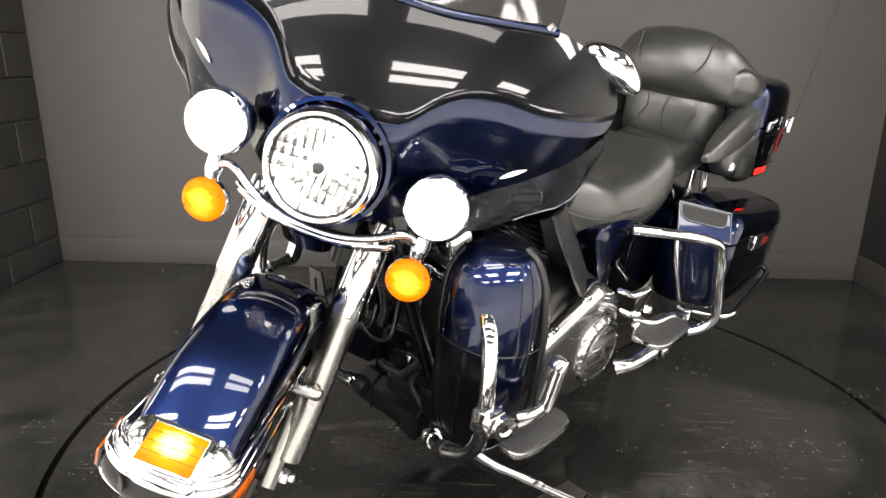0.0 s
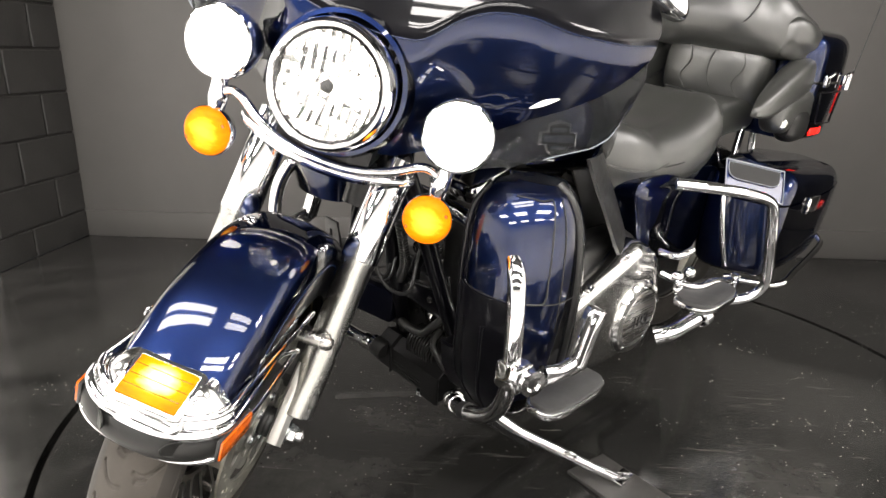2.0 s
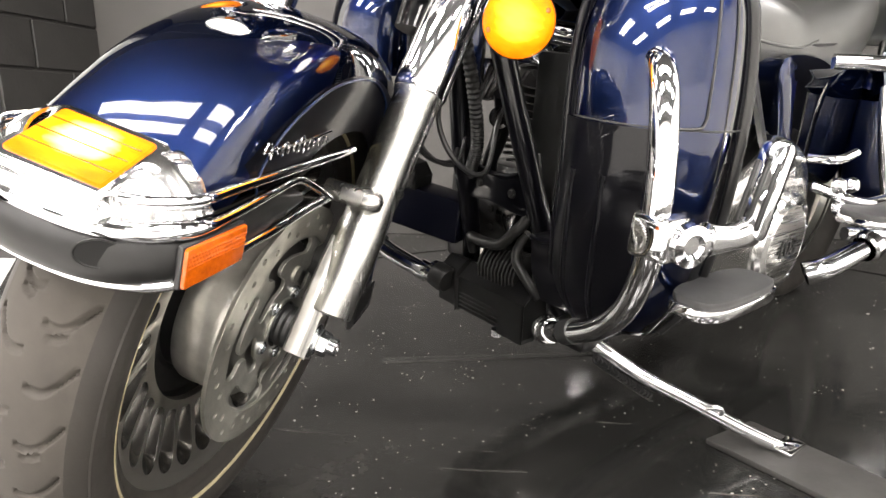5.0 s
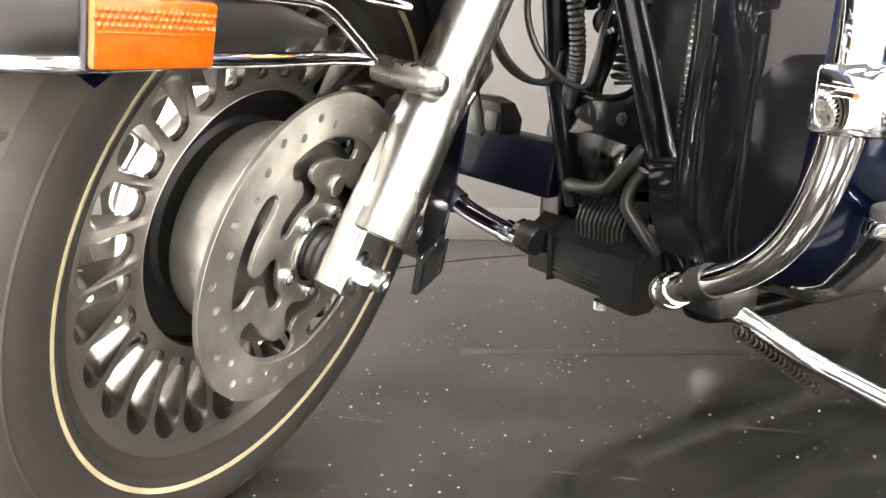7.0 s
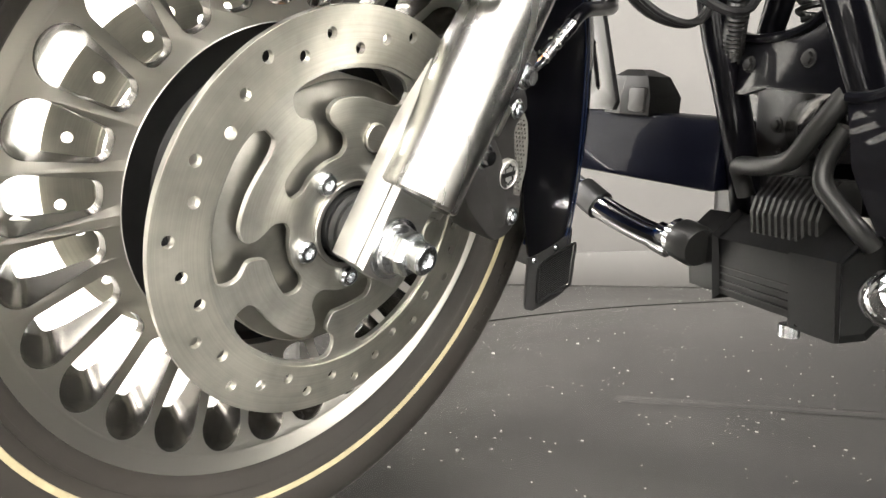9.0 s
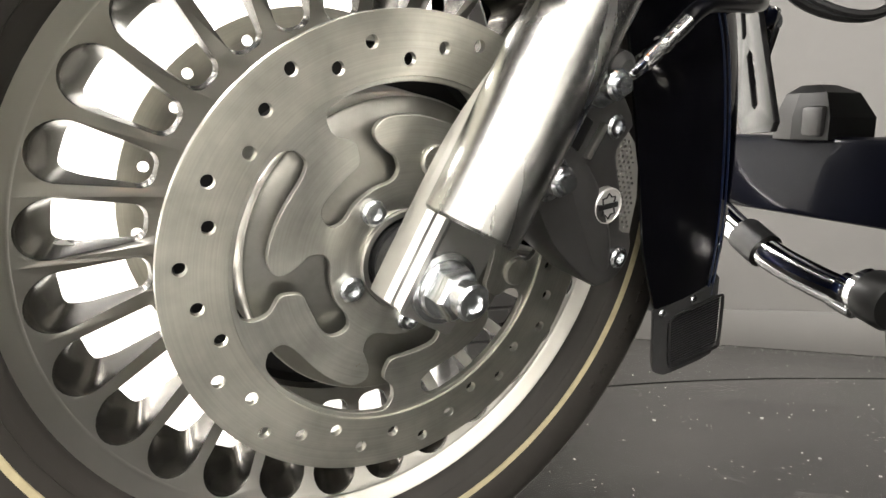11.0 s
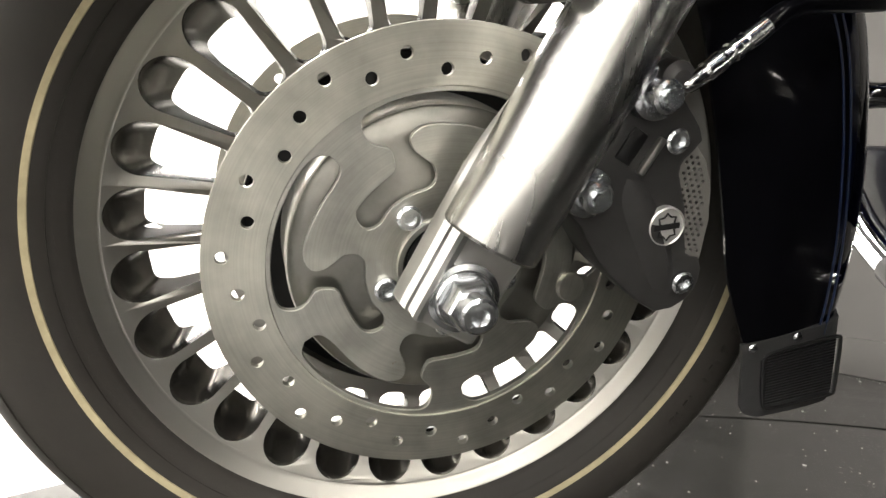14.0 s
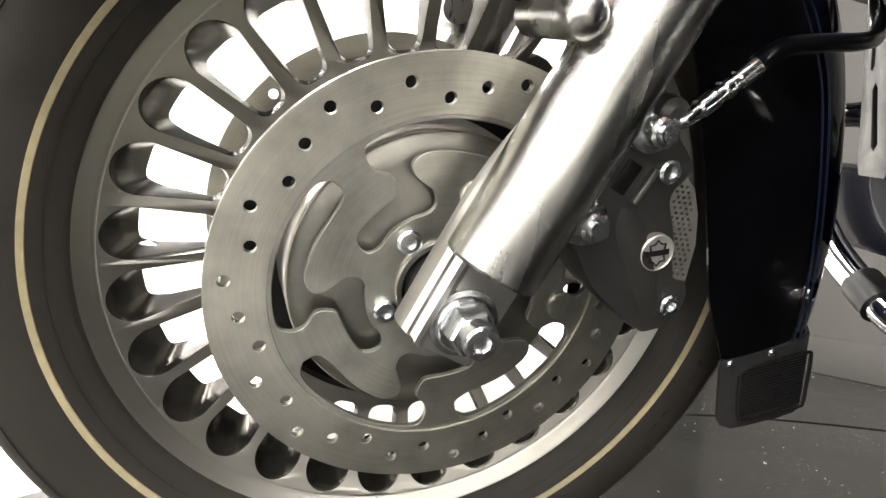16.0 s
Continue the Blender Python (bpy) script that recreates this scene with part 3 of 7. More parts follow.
solo("wall_shop_far", box((-7.1, -2.3, CEIL / 2), (0.2, 9.6, CEIL), 0), SHOPWALL, "white far wall of the bright shop", "wall", "structure")
solo("wall_shop_front", box((0, -7.1, CEIL / 2), (14.4, 0.2, CEIL), 0), SHOPWALL, "white front wall of the shop", "wall", "structure")
solo("wall_shop_side", box((7.1, -2.4, CEIL / 2), (0.2, 9.4, CEIL), 0), SHOPWALL, "white side wall of the shop", "wall", "structure")
solo("wall_shop_return", box((4.69, 2.3, CEIL / 2), (4.62, 0.2, CEIL), 0), SHOPWALL, "white wall of the shop beside the booth", "wall", "structure")
bm = bmesh.new()
add_box(bm, (0, -1.9, CEIL + 0.1), (14.4, 10.6, 0.2), 0)
for k in range(24):
    add_box(bm, (0, -6.8 + k * 0.43, CEIL - 0.02), (13.9, 0.2, 0.07), 0.0)
solo("ceiling", bm, CEILING, "dark ribbed metal ceiling deck", "ceiling", "structure")
for bx, by, sx, sy in ((0.14, 3.133, 4.06, 0.014), (2.173, 2.62, 0.014, 1.0)):
    solo("baseboard", box((bx, by, 0.068), (sx, sy, 0.136), 0.004), WALL, "grey painted skirting strip along the wall", "baseboard", "structure")
for lx, ly in BOOTH_LAMPS + SHOP_LAMPS:
    t = thing("ceiling_light", "white tube light under the dark ceiling", "ceiling light", Matrix.Translation((lx, ly, CEIL - 0.1)), "ceiling lights")
    part("housing", box((0, 0, 0), (1.8, 0.80, 0.08), 0.006), CASE, t)
# worn strip of clear tape on the turntable
solo("floor_tape", box((0.069, 1.667, 0.0003), (0.50, 0.034, 0.0006), 0.0002, pose(0.069, 1.667, 0, 0, 0, 11.5) @ Matrix.Translation((-0.069, -1.667, 0))), TAPE, "worn dull grey tape strip stuck on the floor", "tape")
# scrap board under the stand's foot
BOARD_Z = 0.010
solo("stand_board", moved(box((0.135, 0.058, BOARD_Z / 2 + 0.0002), (0.27, 0.116, BOARD_Z), 0.002), Matrix.Translation((0.440, 1.326, 0)) @ Matrix.Rotation(radians(-50), 4, "Z")), DULLWOOD, "worn dark grey board under the side stand", "board")
# loose grit on the coating
rng = random.Random(5)
bm = bmesh.new()
for k in range(1150):
    a, r = rng.uniform(0, 2 * math.pi), 1.45 * math.sqrt(rng.random())
    x, y = HUB[0] + r * math.cos(a), HUB[1] + r * math.sin(a)
    if k % 4 == 0:
        x, y = rng.uniform(-1.85, 2.1), 3.12 - abs(rng.gauss(0, 0.05))
    if abs(math.hypot(x - HUB[0], y - HUB[1]) - RIM) < 0.02 or x < -1.85 + (2.55 - y) * 0.75:
        continue
    s = rng.uniform(0.0005, 0.0014) if k % 9 else rng.uniform(0.0012, 0.0026)
    add_box(bm, (x, y, s * 0.4), (s * rng.uniform(1, 3), s, s), 0, pose(0, 0, 0))
solo("floor_grit", bm, GRIT, "pale specks of grit strewn over the black floor", "grit", "stuff")

# ---- the motorcycle: front ----
bike = thing("motorcycle", "navy blue touring motorcycle with chrome trim, leaning on its stand", "motorcycle",
             Matrix.Translation((0.35, 1.75, 0)))


def fp(name, bm, mat_, parent=None, label="", sharp=38):
    return part(name, bm, mat_, parent or bike, label, FORK, sharp)


def bp(name, bm, mat_, parent=None, label="", sharp=38):
    return part(name, bm, mat_, parent or bike, label, BODY, sharp)


# wheel: 28 spokes with scooped ends
SPOKES = 28
RIN, ROUT, RBACK = 0.1462, 0.2185, 0.1985


def window(mid, r0, r1, w0, w1, n=14, square=1.0):
    """Rounded opening between two spokes: round outer end of half-width w1, round inner end of half-width w0."""
    ends = [(max(math.cos(a), 0.0) ** square, math.copysign(abs(math.sin(a)) ** square, a)) for a in np.linspace(-math.pi / 2, math.pi / 2, n)]
    pts = [(r1 - w1 + w1 * c, w1 * s) for c, s in ends]
    f = 0.0092  #  corner radius at the hub end
    for sg, a0, a1 in ((1, math.pi / 2, 0.0), (-1, 0.0, -math.pi / 2)):
        pts += [(r0 + f - f * math.cos(a), sg * (w0 - f) + f * math.sin(a)) for a in np.linspace(a0, a1, n // 2)]
    c, s = math.cos(mid), math.sin(mid)
    return [(x * c - y * s, x * s + y * c) for x, y in pts]


def wheel_casting(walls):
    fy = lambda r: -0.012 + 0.028 * max(0.0, (r - 0.150) / 0.075) ** 1.3
    deep = lambda r: 0.0065 + 0.0215 * min(1.0, max(0.0, (r - 0.152) / 0.042)) ** 1.2
    mids = [radians(1.0) + 2 * math.pi * k / SPOKES for k in range(SPOKES)]
    front = [window(m, RIN, ROUT, 0.0124, 0.0185) for m in mids]
    back = [window(m, RIN + 0.0016, RBACK, 0.0110, 0.0150, 14, 0.45) for m in mids]
    bm = bmesh.new()
    for loops, off, r_in, r_out in ((front, 0.0, 0.1352, 0.2196), (back, 1.0, 0.1352, 0.2196)):
        rings = []
        t = outline_mesh([(r_out * math.cos(a), r_out * math.sin(a)) for a in np.linspace(0, 2 * math.pi, 169)[:-1]],
                         [[(r_in * math.cos(a), r_in * math.sin(a)) for a in np.linspace(0, 2 * math.pi, 113)[:-1]]] + loops, 0.0)
        for v in t.verts:
            r = math.hypot(v.co.x, v.co.y)
            v.co.z = fy(r) - off * deep(r)
        add_mesh(bm, t)
    for a, b in zip(front, back):
        n = len(a)
        rows_ = [(0.0, 0.0), (0.06, 0.02), (0.12, 0.06), (0.25, 0.17), (0.5, 0.40), (0.75, 0.68), (1.0, 1.0)]
        skin(walls, [[walls.verts.new((x + (p - x) * s_, y + (q - y) * s_, fy(math.hypot(x, y)) * (1 - d_) + (fy(math.hypot(p, q)) - deep(math.hypot(p, q))) * d_)) for (x, y), (p, q) in zip(a, b)] for s_, d_ in rows_], True, False)
    bmesh.ops.remove_doubles(bm, verts=bm.verts[:], dist=2e-5)
    # rim: face, lip, barrel
    add_lathe(bm, [(0.2196, fy(0.2196)), (0.2206, 0.0134), (0.2216, 0.0144), (0.2235, 0.0156), (0.2275, 0.0180), (0.2310, 0.0205), (0.2338, 0.0222), (0.2354, 0.0225), (0.2366, 0.0212), (0.2368, 0.017), (0.228, 0.012),
                   (0.219, 0.0), (0.214, -0.014), (0.214, -0.030), (0.219, -0.042), (0.236, -0.048), (0.2365, -0.045), (0.230, -0.047), (0.2196, fy(0.2196) - deep(0.2196))], 168)
    # inner ring that carries the hub
    add_lathe(bm, [(0.1352, -0.012), (0.1345, -0.0115), (0.1338, -0.014), (0.1338, -0.040), (0.1352, -0.043)], 112)
    return moved(bm, ALONG_Y)


walls = bmesh.new()
wheel = fp("front_wheel", wheel_casting(walls), CAST, None, "silver painted cast wheel with many scooped spokes", 50)
# pocket walls, darker than the casting to imitate what they reflect
fp("spoke_edge", moved(walls, ALONG_Y), POCKET, wheel, "glossy inner faces between the spokes, dark reflections put into the colour", 70)
hubs = lathe([(0.1340, -0.020), (0.131, -0.031), (0.122, -0.037), (0.103, -0.037), (0.098, -0.033), (0.097, -0.012)], 72, ALONG_Y)
add_lathe(hubs, [(0.1335, -0.041), (0.1, -0.042), (0.045, -0.044), (0.0, -0.044)], 48, ALONG_Y)
fp("hub", hubs, BLACK, wheel, "black painted hub shell")


def tyre_profile(k=1.0):
    return [(0.2352, 0.028), (0.2405, 0.0385), (0.248, 0.0470), (0.262, 0.0545), (0.276, 0.0585), (0.288, 0.0582), (0.298, 0.0530), (0.3065, 0.043),
            (0.3135, 0.029), (0.3175, 0.014), (0.3185, 0.0)]


half = tyre_profile()
MIDDLE = -0.0115  # the tyre's middle plane
prof = glide(half + [(r, -y) for r, y in half[-2::-1]], 3)
TYRE = pose(0, MIDDLE, 0) @ ALONG_Y
tyre = lathe([(p[0] - 0.0048 * (abs(p[1]) < 0.040), p[1]) for p in prof] + [(0.226, -0.028), (0.226, 0.028)], 160, TYRE, True)
fp("tyre", tyre, RUBBER, wheel, "black road tyre with worn brownish tread")
stripe = [(0.2532, 0.0500), (0.2536, 0.0514), (0.2572, 0.0533), (0.2576, 0.0520)]
fp("stripe", lathe(stripe, 160, TYRE), CREAM, wheel, "thin cream line round the sidewall")
# moulded ribs and raised marks on the sidewall
ribs = bmesh.new()
for r, y, w in ((0.2420, 0.0405, 0.0012), (0.2455, 0.0445, 0.0008), (0.292, 0.0572, 0.0010)):
    add_lathe(ribs, [(r - w, y - 0.0012), (r, y + 0.0008), (r + w, y - 0.0010)], 160, TYRE)
for k in range(26):
    a = radians(-64 + k * 2.0) if k < 13 else radians(150 + (k - 13) * 2.0)
    M = TYRE @ pose(0, 0, 0, 0, 0, math.degrees(a)) @ Matrix.Translation((0.276, 0, 0.0583))
    if k % 13 not in (4, 9):
        add_box(ribs, (0, 0, 0), (0.011, 0.0016, 0.0012), 0, M)
        add_box(ribs, (0.005 * (-1) ** k, 0.003, 0), (0.0016, 0.005, 0.0012), 0, M)
fp("sidewall_relief", ribs, RUBBER, wheel, "moulded rings and unreadable raised marks")
# tread: crown with sunk curved grooves
NT, BLOCKS = 1152, 36
crown = glide([half[k] for k in (7, 8, 9, 10)] + [(r, -y) for r, y in (half[9], half[8], half[7])], 7)
grid = []
for k in range(NT + 1):
    a = 2 * math.pi * k / NT
    row = []
    for r, y in crown:
        s = abs(y) / 0.043
        off = 0.10 * s - 0.06 * math.sin(3.0 * s) + (0.5 * 2 * math.pi / BLOCKS if y < 0 else 0)
        ph = ((a + off) / (2 * math.pi / BLOCKS)) % 1.0
        d = min(abs(ph - 0.5), 1.0) - 0.075
        deep = 0.0042 * min(1, max(0, -d / 0.03)) if 0.12 < s < 0.93 else 0.0
        p2 = ((a + off + 0.06) / (4 * math.pi / BLOCKS)) % 1.0
        if 0.25 < s < 0.6 and abs(p2 - 0.5) < 0.03:
            deep = 0.003
        row.append(((r - deep) * math.cos(a), y + MIDDLE, -(r - deep) * math.sin(a)))
    grid.append(row)
fp("tread", sheet(grid), DUSTY, wheel, "brownish worn tread with curved grooves", 60)


# brake discs
SLOT = [(0.1072, 36.7), (0.0972, 36.6), (0.0924, 31.3), (0.0921, 21.0), (0.0932, 12.4), (0.0941, 2.4), (0.0931, -3.1), (0.0887, -7.1), (0.0816, -7.0), (0.0741, -3.1), (0.069, 0.8), (0.06, 1.9),
        (0.0541, -4.2), (0.0544, -17.1), (0.0549, -33.1), (0.0538, -46.5), (0.0594, -53.9), (0.067, -52.3), (0.0722, -47.2), (0.0726, -38.3), (0.0729, -26.9), (0.0743, -19.7), (0.0807, -17.3),
        (0.0879, -17.2), (0.0947, -21.7), (0.1031, -22.8), (0.1114, -21.0), (0.1140, -17.3), (0.1145, -10.0), (0.1145, -2.5), (0.1145, 8.6), (0.1145, 20.2), (0.1145, 27.9), (0.1130, 33.1)]


def disc_windows():
    """Five hooked slots in the carrier; angles run from ahead upwards, so they turn over in the plate."""
    loops = []
    for k in range(5):
        ring = np.array([(r * math.cos(radians(-d + 72 * k)), r * math.sin(radians(-d + 72 * k))) for r, d in SLOT])
        ring = glide(np.vstack([ring, ring[:1]]), 3)[:-1]
        loops.append([tuple(q) for q in ring])
    return loops


def disc(side):
    holes = []
    for k in range(35):
        r, a = (0.139, 0.1308, 0.143, 0.135, 0.127)[k % 5], radians(-((69.3 if side > 0 else 58.6) - k * 360 / 35))
        holes.append([(r * math.cos(a) + 0.0044 * math.cos(q), r * math.sin(a) + 0.0044 * math.sin(q)) for q in np.linspace(0, 2 * math.pi, 15)[:-1]])
    band = outline_mesh([(0.155 * math.cos(a), 0.155 * math.sin(a)) for a in np.linspace(0, 2 * math.pi, 161)[:-1]],
                        [[(0.1175 * math.cos(a), 0.1175 * math.sin(a)) for a in np.linspace(0, 2 * math.pi, 121)[:-1]]] + holes, 0.0050, 0.0004)
    M = pose(0, 0.0635 if side > 0 else -0.0965, 0) @ ALONG_Y
    ob = fp("brake_disc", moved(band, M), STEEL, None, "drilled brushed steel brake disc", 0)
    web = outline_mesh([(0.1173 * math.cos(a), 0.1173 * math.sin(a)) for a in np.linspace(0, 2 * math.pi, 121)[:-1]],
                       [[(0.0325 * math.cos(a), 0.0325 * math.sin(a)) for a in np.linspace(0, 2 * math.pi, 61)[:-1]]] + disc_windows(), 0.0048, 0.0006)
    fp("disc_carrier", moved(web, pose(0, 0.0618 if side > 0 else -0.0948, 0) @ ALONG_Y), RUSTY, ob, "slotted steel carrier with faint rust stains", 0)
    for k in range(5):
        a = radians(-44 + 72 * k)
        q = Vector((0.0433 * math.cos(a), 0.0637 if side > 0 else -0.0967, -0.0433 * math.sin(a)))
        fp("bolt", add_cap_screw(bmesh.new(), q, (0, side, 0), 0.0085, 0.006), ZINC, ob)
    return ob


front_disc = disc(1)
disc(-1)
for bx, bz in ((-0.0955, -0.0095), (-0.008, 0.066)):
    fp("button", lathe([(0, -0.003), (0.0108, -0.003), (0.0108, 0.0022), (0.0098, 0.0034), (0, 0.0036)], 32, axis_to((bx, 0.0645, bz), (0, 1, 0))), STEEL, front_disc, "flat round steel button")
# polished drum between disc and spokes, axle sleeve
fp("hub_drum", lathe([(0.098, -0.016), (0.1035, -0.0145), (0.1055, -0.010), (0.1058, -0.004), (0.1050, 0.020), (0.1046, 0.0445), (0.1036, 0.0458), (0.098, 0.0462)], 96, ALONG_Y), DRUM, wheel, "bright turned steel hub drum")
# same steel as the drum, coloured darker for the shade in the slots
fp("drum_face", lathe([(0.1028, 0.0440), (0.1034, 0.0463), (0.102, 0.0475), (0.086, 0.0490), (0.068, 0.0505), (0.050, 0.0530), (0.036, 0.0550), (0.034, 0.0440)], 96, ALONG_Y), DRUMFACE, wheel, "turned steel face of the hub drum, slot shade put into its colour")
fp("hub_drum", lathe([(0.100, -0.044), (0.1035, -0.047), (0.1052, -0.060), (0.1035, -0.078), (0.0985, -0.084), (0.05, -0.088), (0.0, -0.088)], 96, ALONG_Y), DRUM, wheel, "bright turned steel hub drum")
fp("axle_sleeve", lathe([(0.032, 0.053), (0.0275, 0.060)] + [(0.0262 + 0.0012 * (k % 2), 0.060 + 0.0042 * k) for k in range(10)] + [(0.014, 0.1)], 48, ALONG_Y), BLACK, wheel, "dark ribbed axle spacer", 20)
fp("seal_ring", lathe([(0.0325, 0.054), (0.0345, 0.0665), (0.0338, 0.0678), (0.0305, 0.0678), (0.0295, 0.060)], 56, ALONG_Y), CAST, wheel, "silver ring round the axle seal", 20)

# fork legs
RAKE = radians(20)
FDIR = Vector((-math.sin(RAKE), 0, math.cos(RAKE)))


def fork_leg(side):
    o = Vector((0.009, 0.119 * side, 0))
    F = axis_to(o, FDIR)
    low = lathe([(0.0, 0.0380), (0.0290, 0.0380), (0.0306, 0.0400), (0.0306, 0.06), (0.0308, 0.15), (0.0298, 0.157), (0.0296, 0.2), (0.030, 0.325), (0.0325, 0.331), (0.0325, 0.341), (0.03, 0.345)], 48, F)
    leg = fp("fork_slider", low, ALU, None, "satin silver fork slider", 24)
    # flattened foot that clamps the axle
    across = Vector((math.cos(RAKE), 0, math.sin(RAKE)))
    sec = ((-0.0300, -0.022), (-0.0305, -0.010), (-0.0285, -0.0075), (0.0095, -0.0070), (0.0120, -0.0045), (0.0150, -0.0020), (0.0180, -0.0020), (0.0198, -0.0048), (0.0215, -0.0062), (0.0238, -0.0060), (0.0268, -0.0095),
           (0.0288, -0.017), (0.0275, -0.026), (0.02, -0.031), (-0.02, -0.031))
    foot = loft([[o + FDIR * (h + 0.10 * (p + 0.03) * (h < -0.01) - 0.0016 * (abs(p + 0.002) < 0.02 and h < -0.01)) + across * (p * w + lean) + Vector((0, side * (0.002 + d * v), 0)) for p, d in sec]
                 for h, w, v, lean in ((-0.0265, 0.90, 0.96, 0.0), (-0.0250, 0.97, 0.99, 0.0), (-0.0225, 1.0, 1.0, 0.0), (0.012, 1.02, 1.0, 0.0), (0.048, 1.04, 1.0, 0.0), (0.075, 1.05, 1.0, -0.0005), (0.10, 1.02, 1.0, -0.002), (0.13, 0.9, 1.0, -0.004))], 2, 1)
    fp("axle_clamp", foot, FOOTMETAL, leg, "machined fork foot", 24)
    fp("upper_cover", lathe([(0.0335, 0.335), (0.035, 0.338), (0.035, 0.46), (0.036, 0.53), (0.03, 0.53)], 48, F), CHROME, leg, "chrome fork cover")
    boss = axis_to((-0.0165, 0.119 * side, 0.184), (0.0, side, 0.05))
    fp("fender_boss", lathe([(0.0, -0.05), (0.0125, -0.05), (0.0135, 0.006), (0.0128, 0.014), (0.0095, 0.0195), (0.005, 0.0215), (0, 0.022)], 32, boss), ALU, leg, "round silver fender mount", 60)
    fp("boss_web", tube([(-0.0165, 0.119 * side, 0.184), (-0.040, 0.119 * side, 0.186), (-0.058, 0.119 * side, 0.186)], [0.0125, 0.0135, 0.018], 20, 3), ALU, leg)
    return leg


fork_leg(1)
fork_leg(-1)
nut = bmesh.new()
add_lathe(nut, [(0, 0.113), (0.0222, 0.113), (0.0228, 0.1145), (0.0224, 0.1168), (0.019, 0.1178), (0.0185, 0.1195), (0.0170, 0.121), (0, 0.121)], 48, pose(0.003, 0, -0.002) @ ALONG_Y)
add_lathe(nut, [(0, 0.120), (0.0158, 0.120), (0.0166, 0.122), (0.0158, 0.1335), (0.0138, 0.136), (0, 0.136)], 6, pose(0.003, 0, -0.001) @ ALONG_Y @ pose(0, 0, 0, 0, 0, 12))
add_lathe(nut, [(0, 0.135), (0.0112, 0.135), (0.0112, 0.1455), (0.0095, 0.1470), (0.0055, 0.1472), (0.004, 0.1445), (0, 0.1445)], 32, pose(0.003, 0, 0) @ ALONG_Y)
fp("axle_nut", nut, ZINC, None, "bright hexagon axle nut and washer")
fp("axle_end", lathe([(0, -0.135), (0.02, -0.135), (0.02, -0.15), (0.012, -0.152), (0, -0.152)], 24, ALONG_Y), ZINC, None, "axle head")


# caliper on each side behind the fork
def caliper(side):
    S = pose(0, 0, 0) if side > 0 else Matrix.Diagonal((1, -1, 1, 1))
    shape = [(-0.078, 0.150), (-0.090, 0.156), (-0.106, 0.149), (-0.114, 0.132), (-0.126, 0.121), (-0.135, 0.110), (-0.127, 0.098), (-0.126, 0.086), (-0.138, 0.064), (-0.149, 0.033), (-0.161, 0.030), (-0.165, 0.018),
             (-0.160, 0.004), (-0.142, -0.005), (-0.117, 0.008), (-0.091, 0.026), (-0.072, 0.048), (-0.060, 0.058), (-0.057, 0.072), (-0.068, 0.084), (-0.080, 0.100), (-0.084, 0.128)]
    ring = glide(np.vstack([shape, shape[:1]]), 2)[:-1]
    body = outline_mesh([(x, -z) for x, z in ring], [], 0.046, 0.004)
    ob = fp("brake_caliper", moved(body, S @ pose(0, 0.0815, 0) @ ALONG_Y), GREY, None, "dark grey brake caliper", 30)
    fp("raised_bar", box((0, 0, 0), (0.0052, 0.006, 0.026), 0.0015, S @ Matrix.Translation((-0.1035, 0.1055, 0.096)) @ pose(0, 0, 0, 0, -22, 0)), CAST, ob, "pale raised bar")
    fp("dark_inset", box((0, 0, 0), (0.012, 0.003, 0.022), 0.001, S @ Matrix.Translation((-0.089, 0.1043, 0.100)) @ pose(0, 0, 0, 0, -22, 0)), BLACK, ob, "dark inset")
    ridge = loft([[S @ Vector((x + dx * w, 0.1040 + d, z)) for dx, d in ((-0.016, 0.0), (-0.008, h), (0.004, h), (0.013, 0.0))] for x, z, w, h in ((-0.096, 0.080, 0.5, 0.001), (-0.106, 0.062, 1.0, 0.005), (-0.124, 0.036, 1.0, 0.006), (-0.138, 0.012, 0.7, 0.003), (-0.142, 0.004, 0.5, 0.0005))], 3, 1, False)
    fp("ridge", ridge, GREY, ob)
    edge = [(-0.135, 0.107), (-0.124, 0.092), (-0.134, 0.065), (-0.147, 0.029), (-0.164, 0.030), (-0.162, 0.060), (-0.155, 0.082), (-0.146, 0.098)]
    pores = []
    for j in range(20):
        for k in range(9):
            x, z = -0.167 + 0.0046 * k + 0.0023 * (j % 2), 0.034 + 0.0036 * j
            mid_x = -0.1555 + (z - 0.03) * 0.27
            if abs(x - mid_x) < 0.0095 - 0.00010 * abs(j - 8) ** 1.5 and 0.034 < z < 0.099:
                pores.append([(x + 0.0013 * math.cos(a), -z + 0.0013 * math.sin(a)) for a in np.linspace(0, 2 * math.pi, 7)[:-1]])
    ins = outline_mesh([(x, -z) for x, z in edge], pores, 0.002, 0.0)
    fp("vent_grille", moved(ins, S @ pose(0, 0.1015, 0) @ ALONG_Y), MESH, ob, "perforated grey grille")
    fp("grille_back", moved(outline_mesh([(x, -z) for x, z in edge], [], 0.03, 0.001), S @ pose(0, 0.0815, 0) @ ALONG_Y), BLACK, ob)
    bd = lathe([(0, -0.004), (0.0132, -0.004), (0.0132, 0.002), (0.0122, 0.003), (0.0115, 0.0022), (0, 0.0022)], 40, S @ axis_to((-0.1265, 0.1075, 0.0535), (0, 1, 0)))
    badge = fp("badge", bd, BADGE, ob, "round silver badge with a plain dark bar")
    mk = bmesh.new()
    B0 = S @ Matrix.Translation((-0.1265, 0.1098, 0.0535)) @ pose(0, 0, 0, 0, 14, 0) @ Matrix.Scale(0.80, 4)
    add_box(mk, (0, 0, 0), (0.023, 0.001, 0.0050), 0.0006, B0)
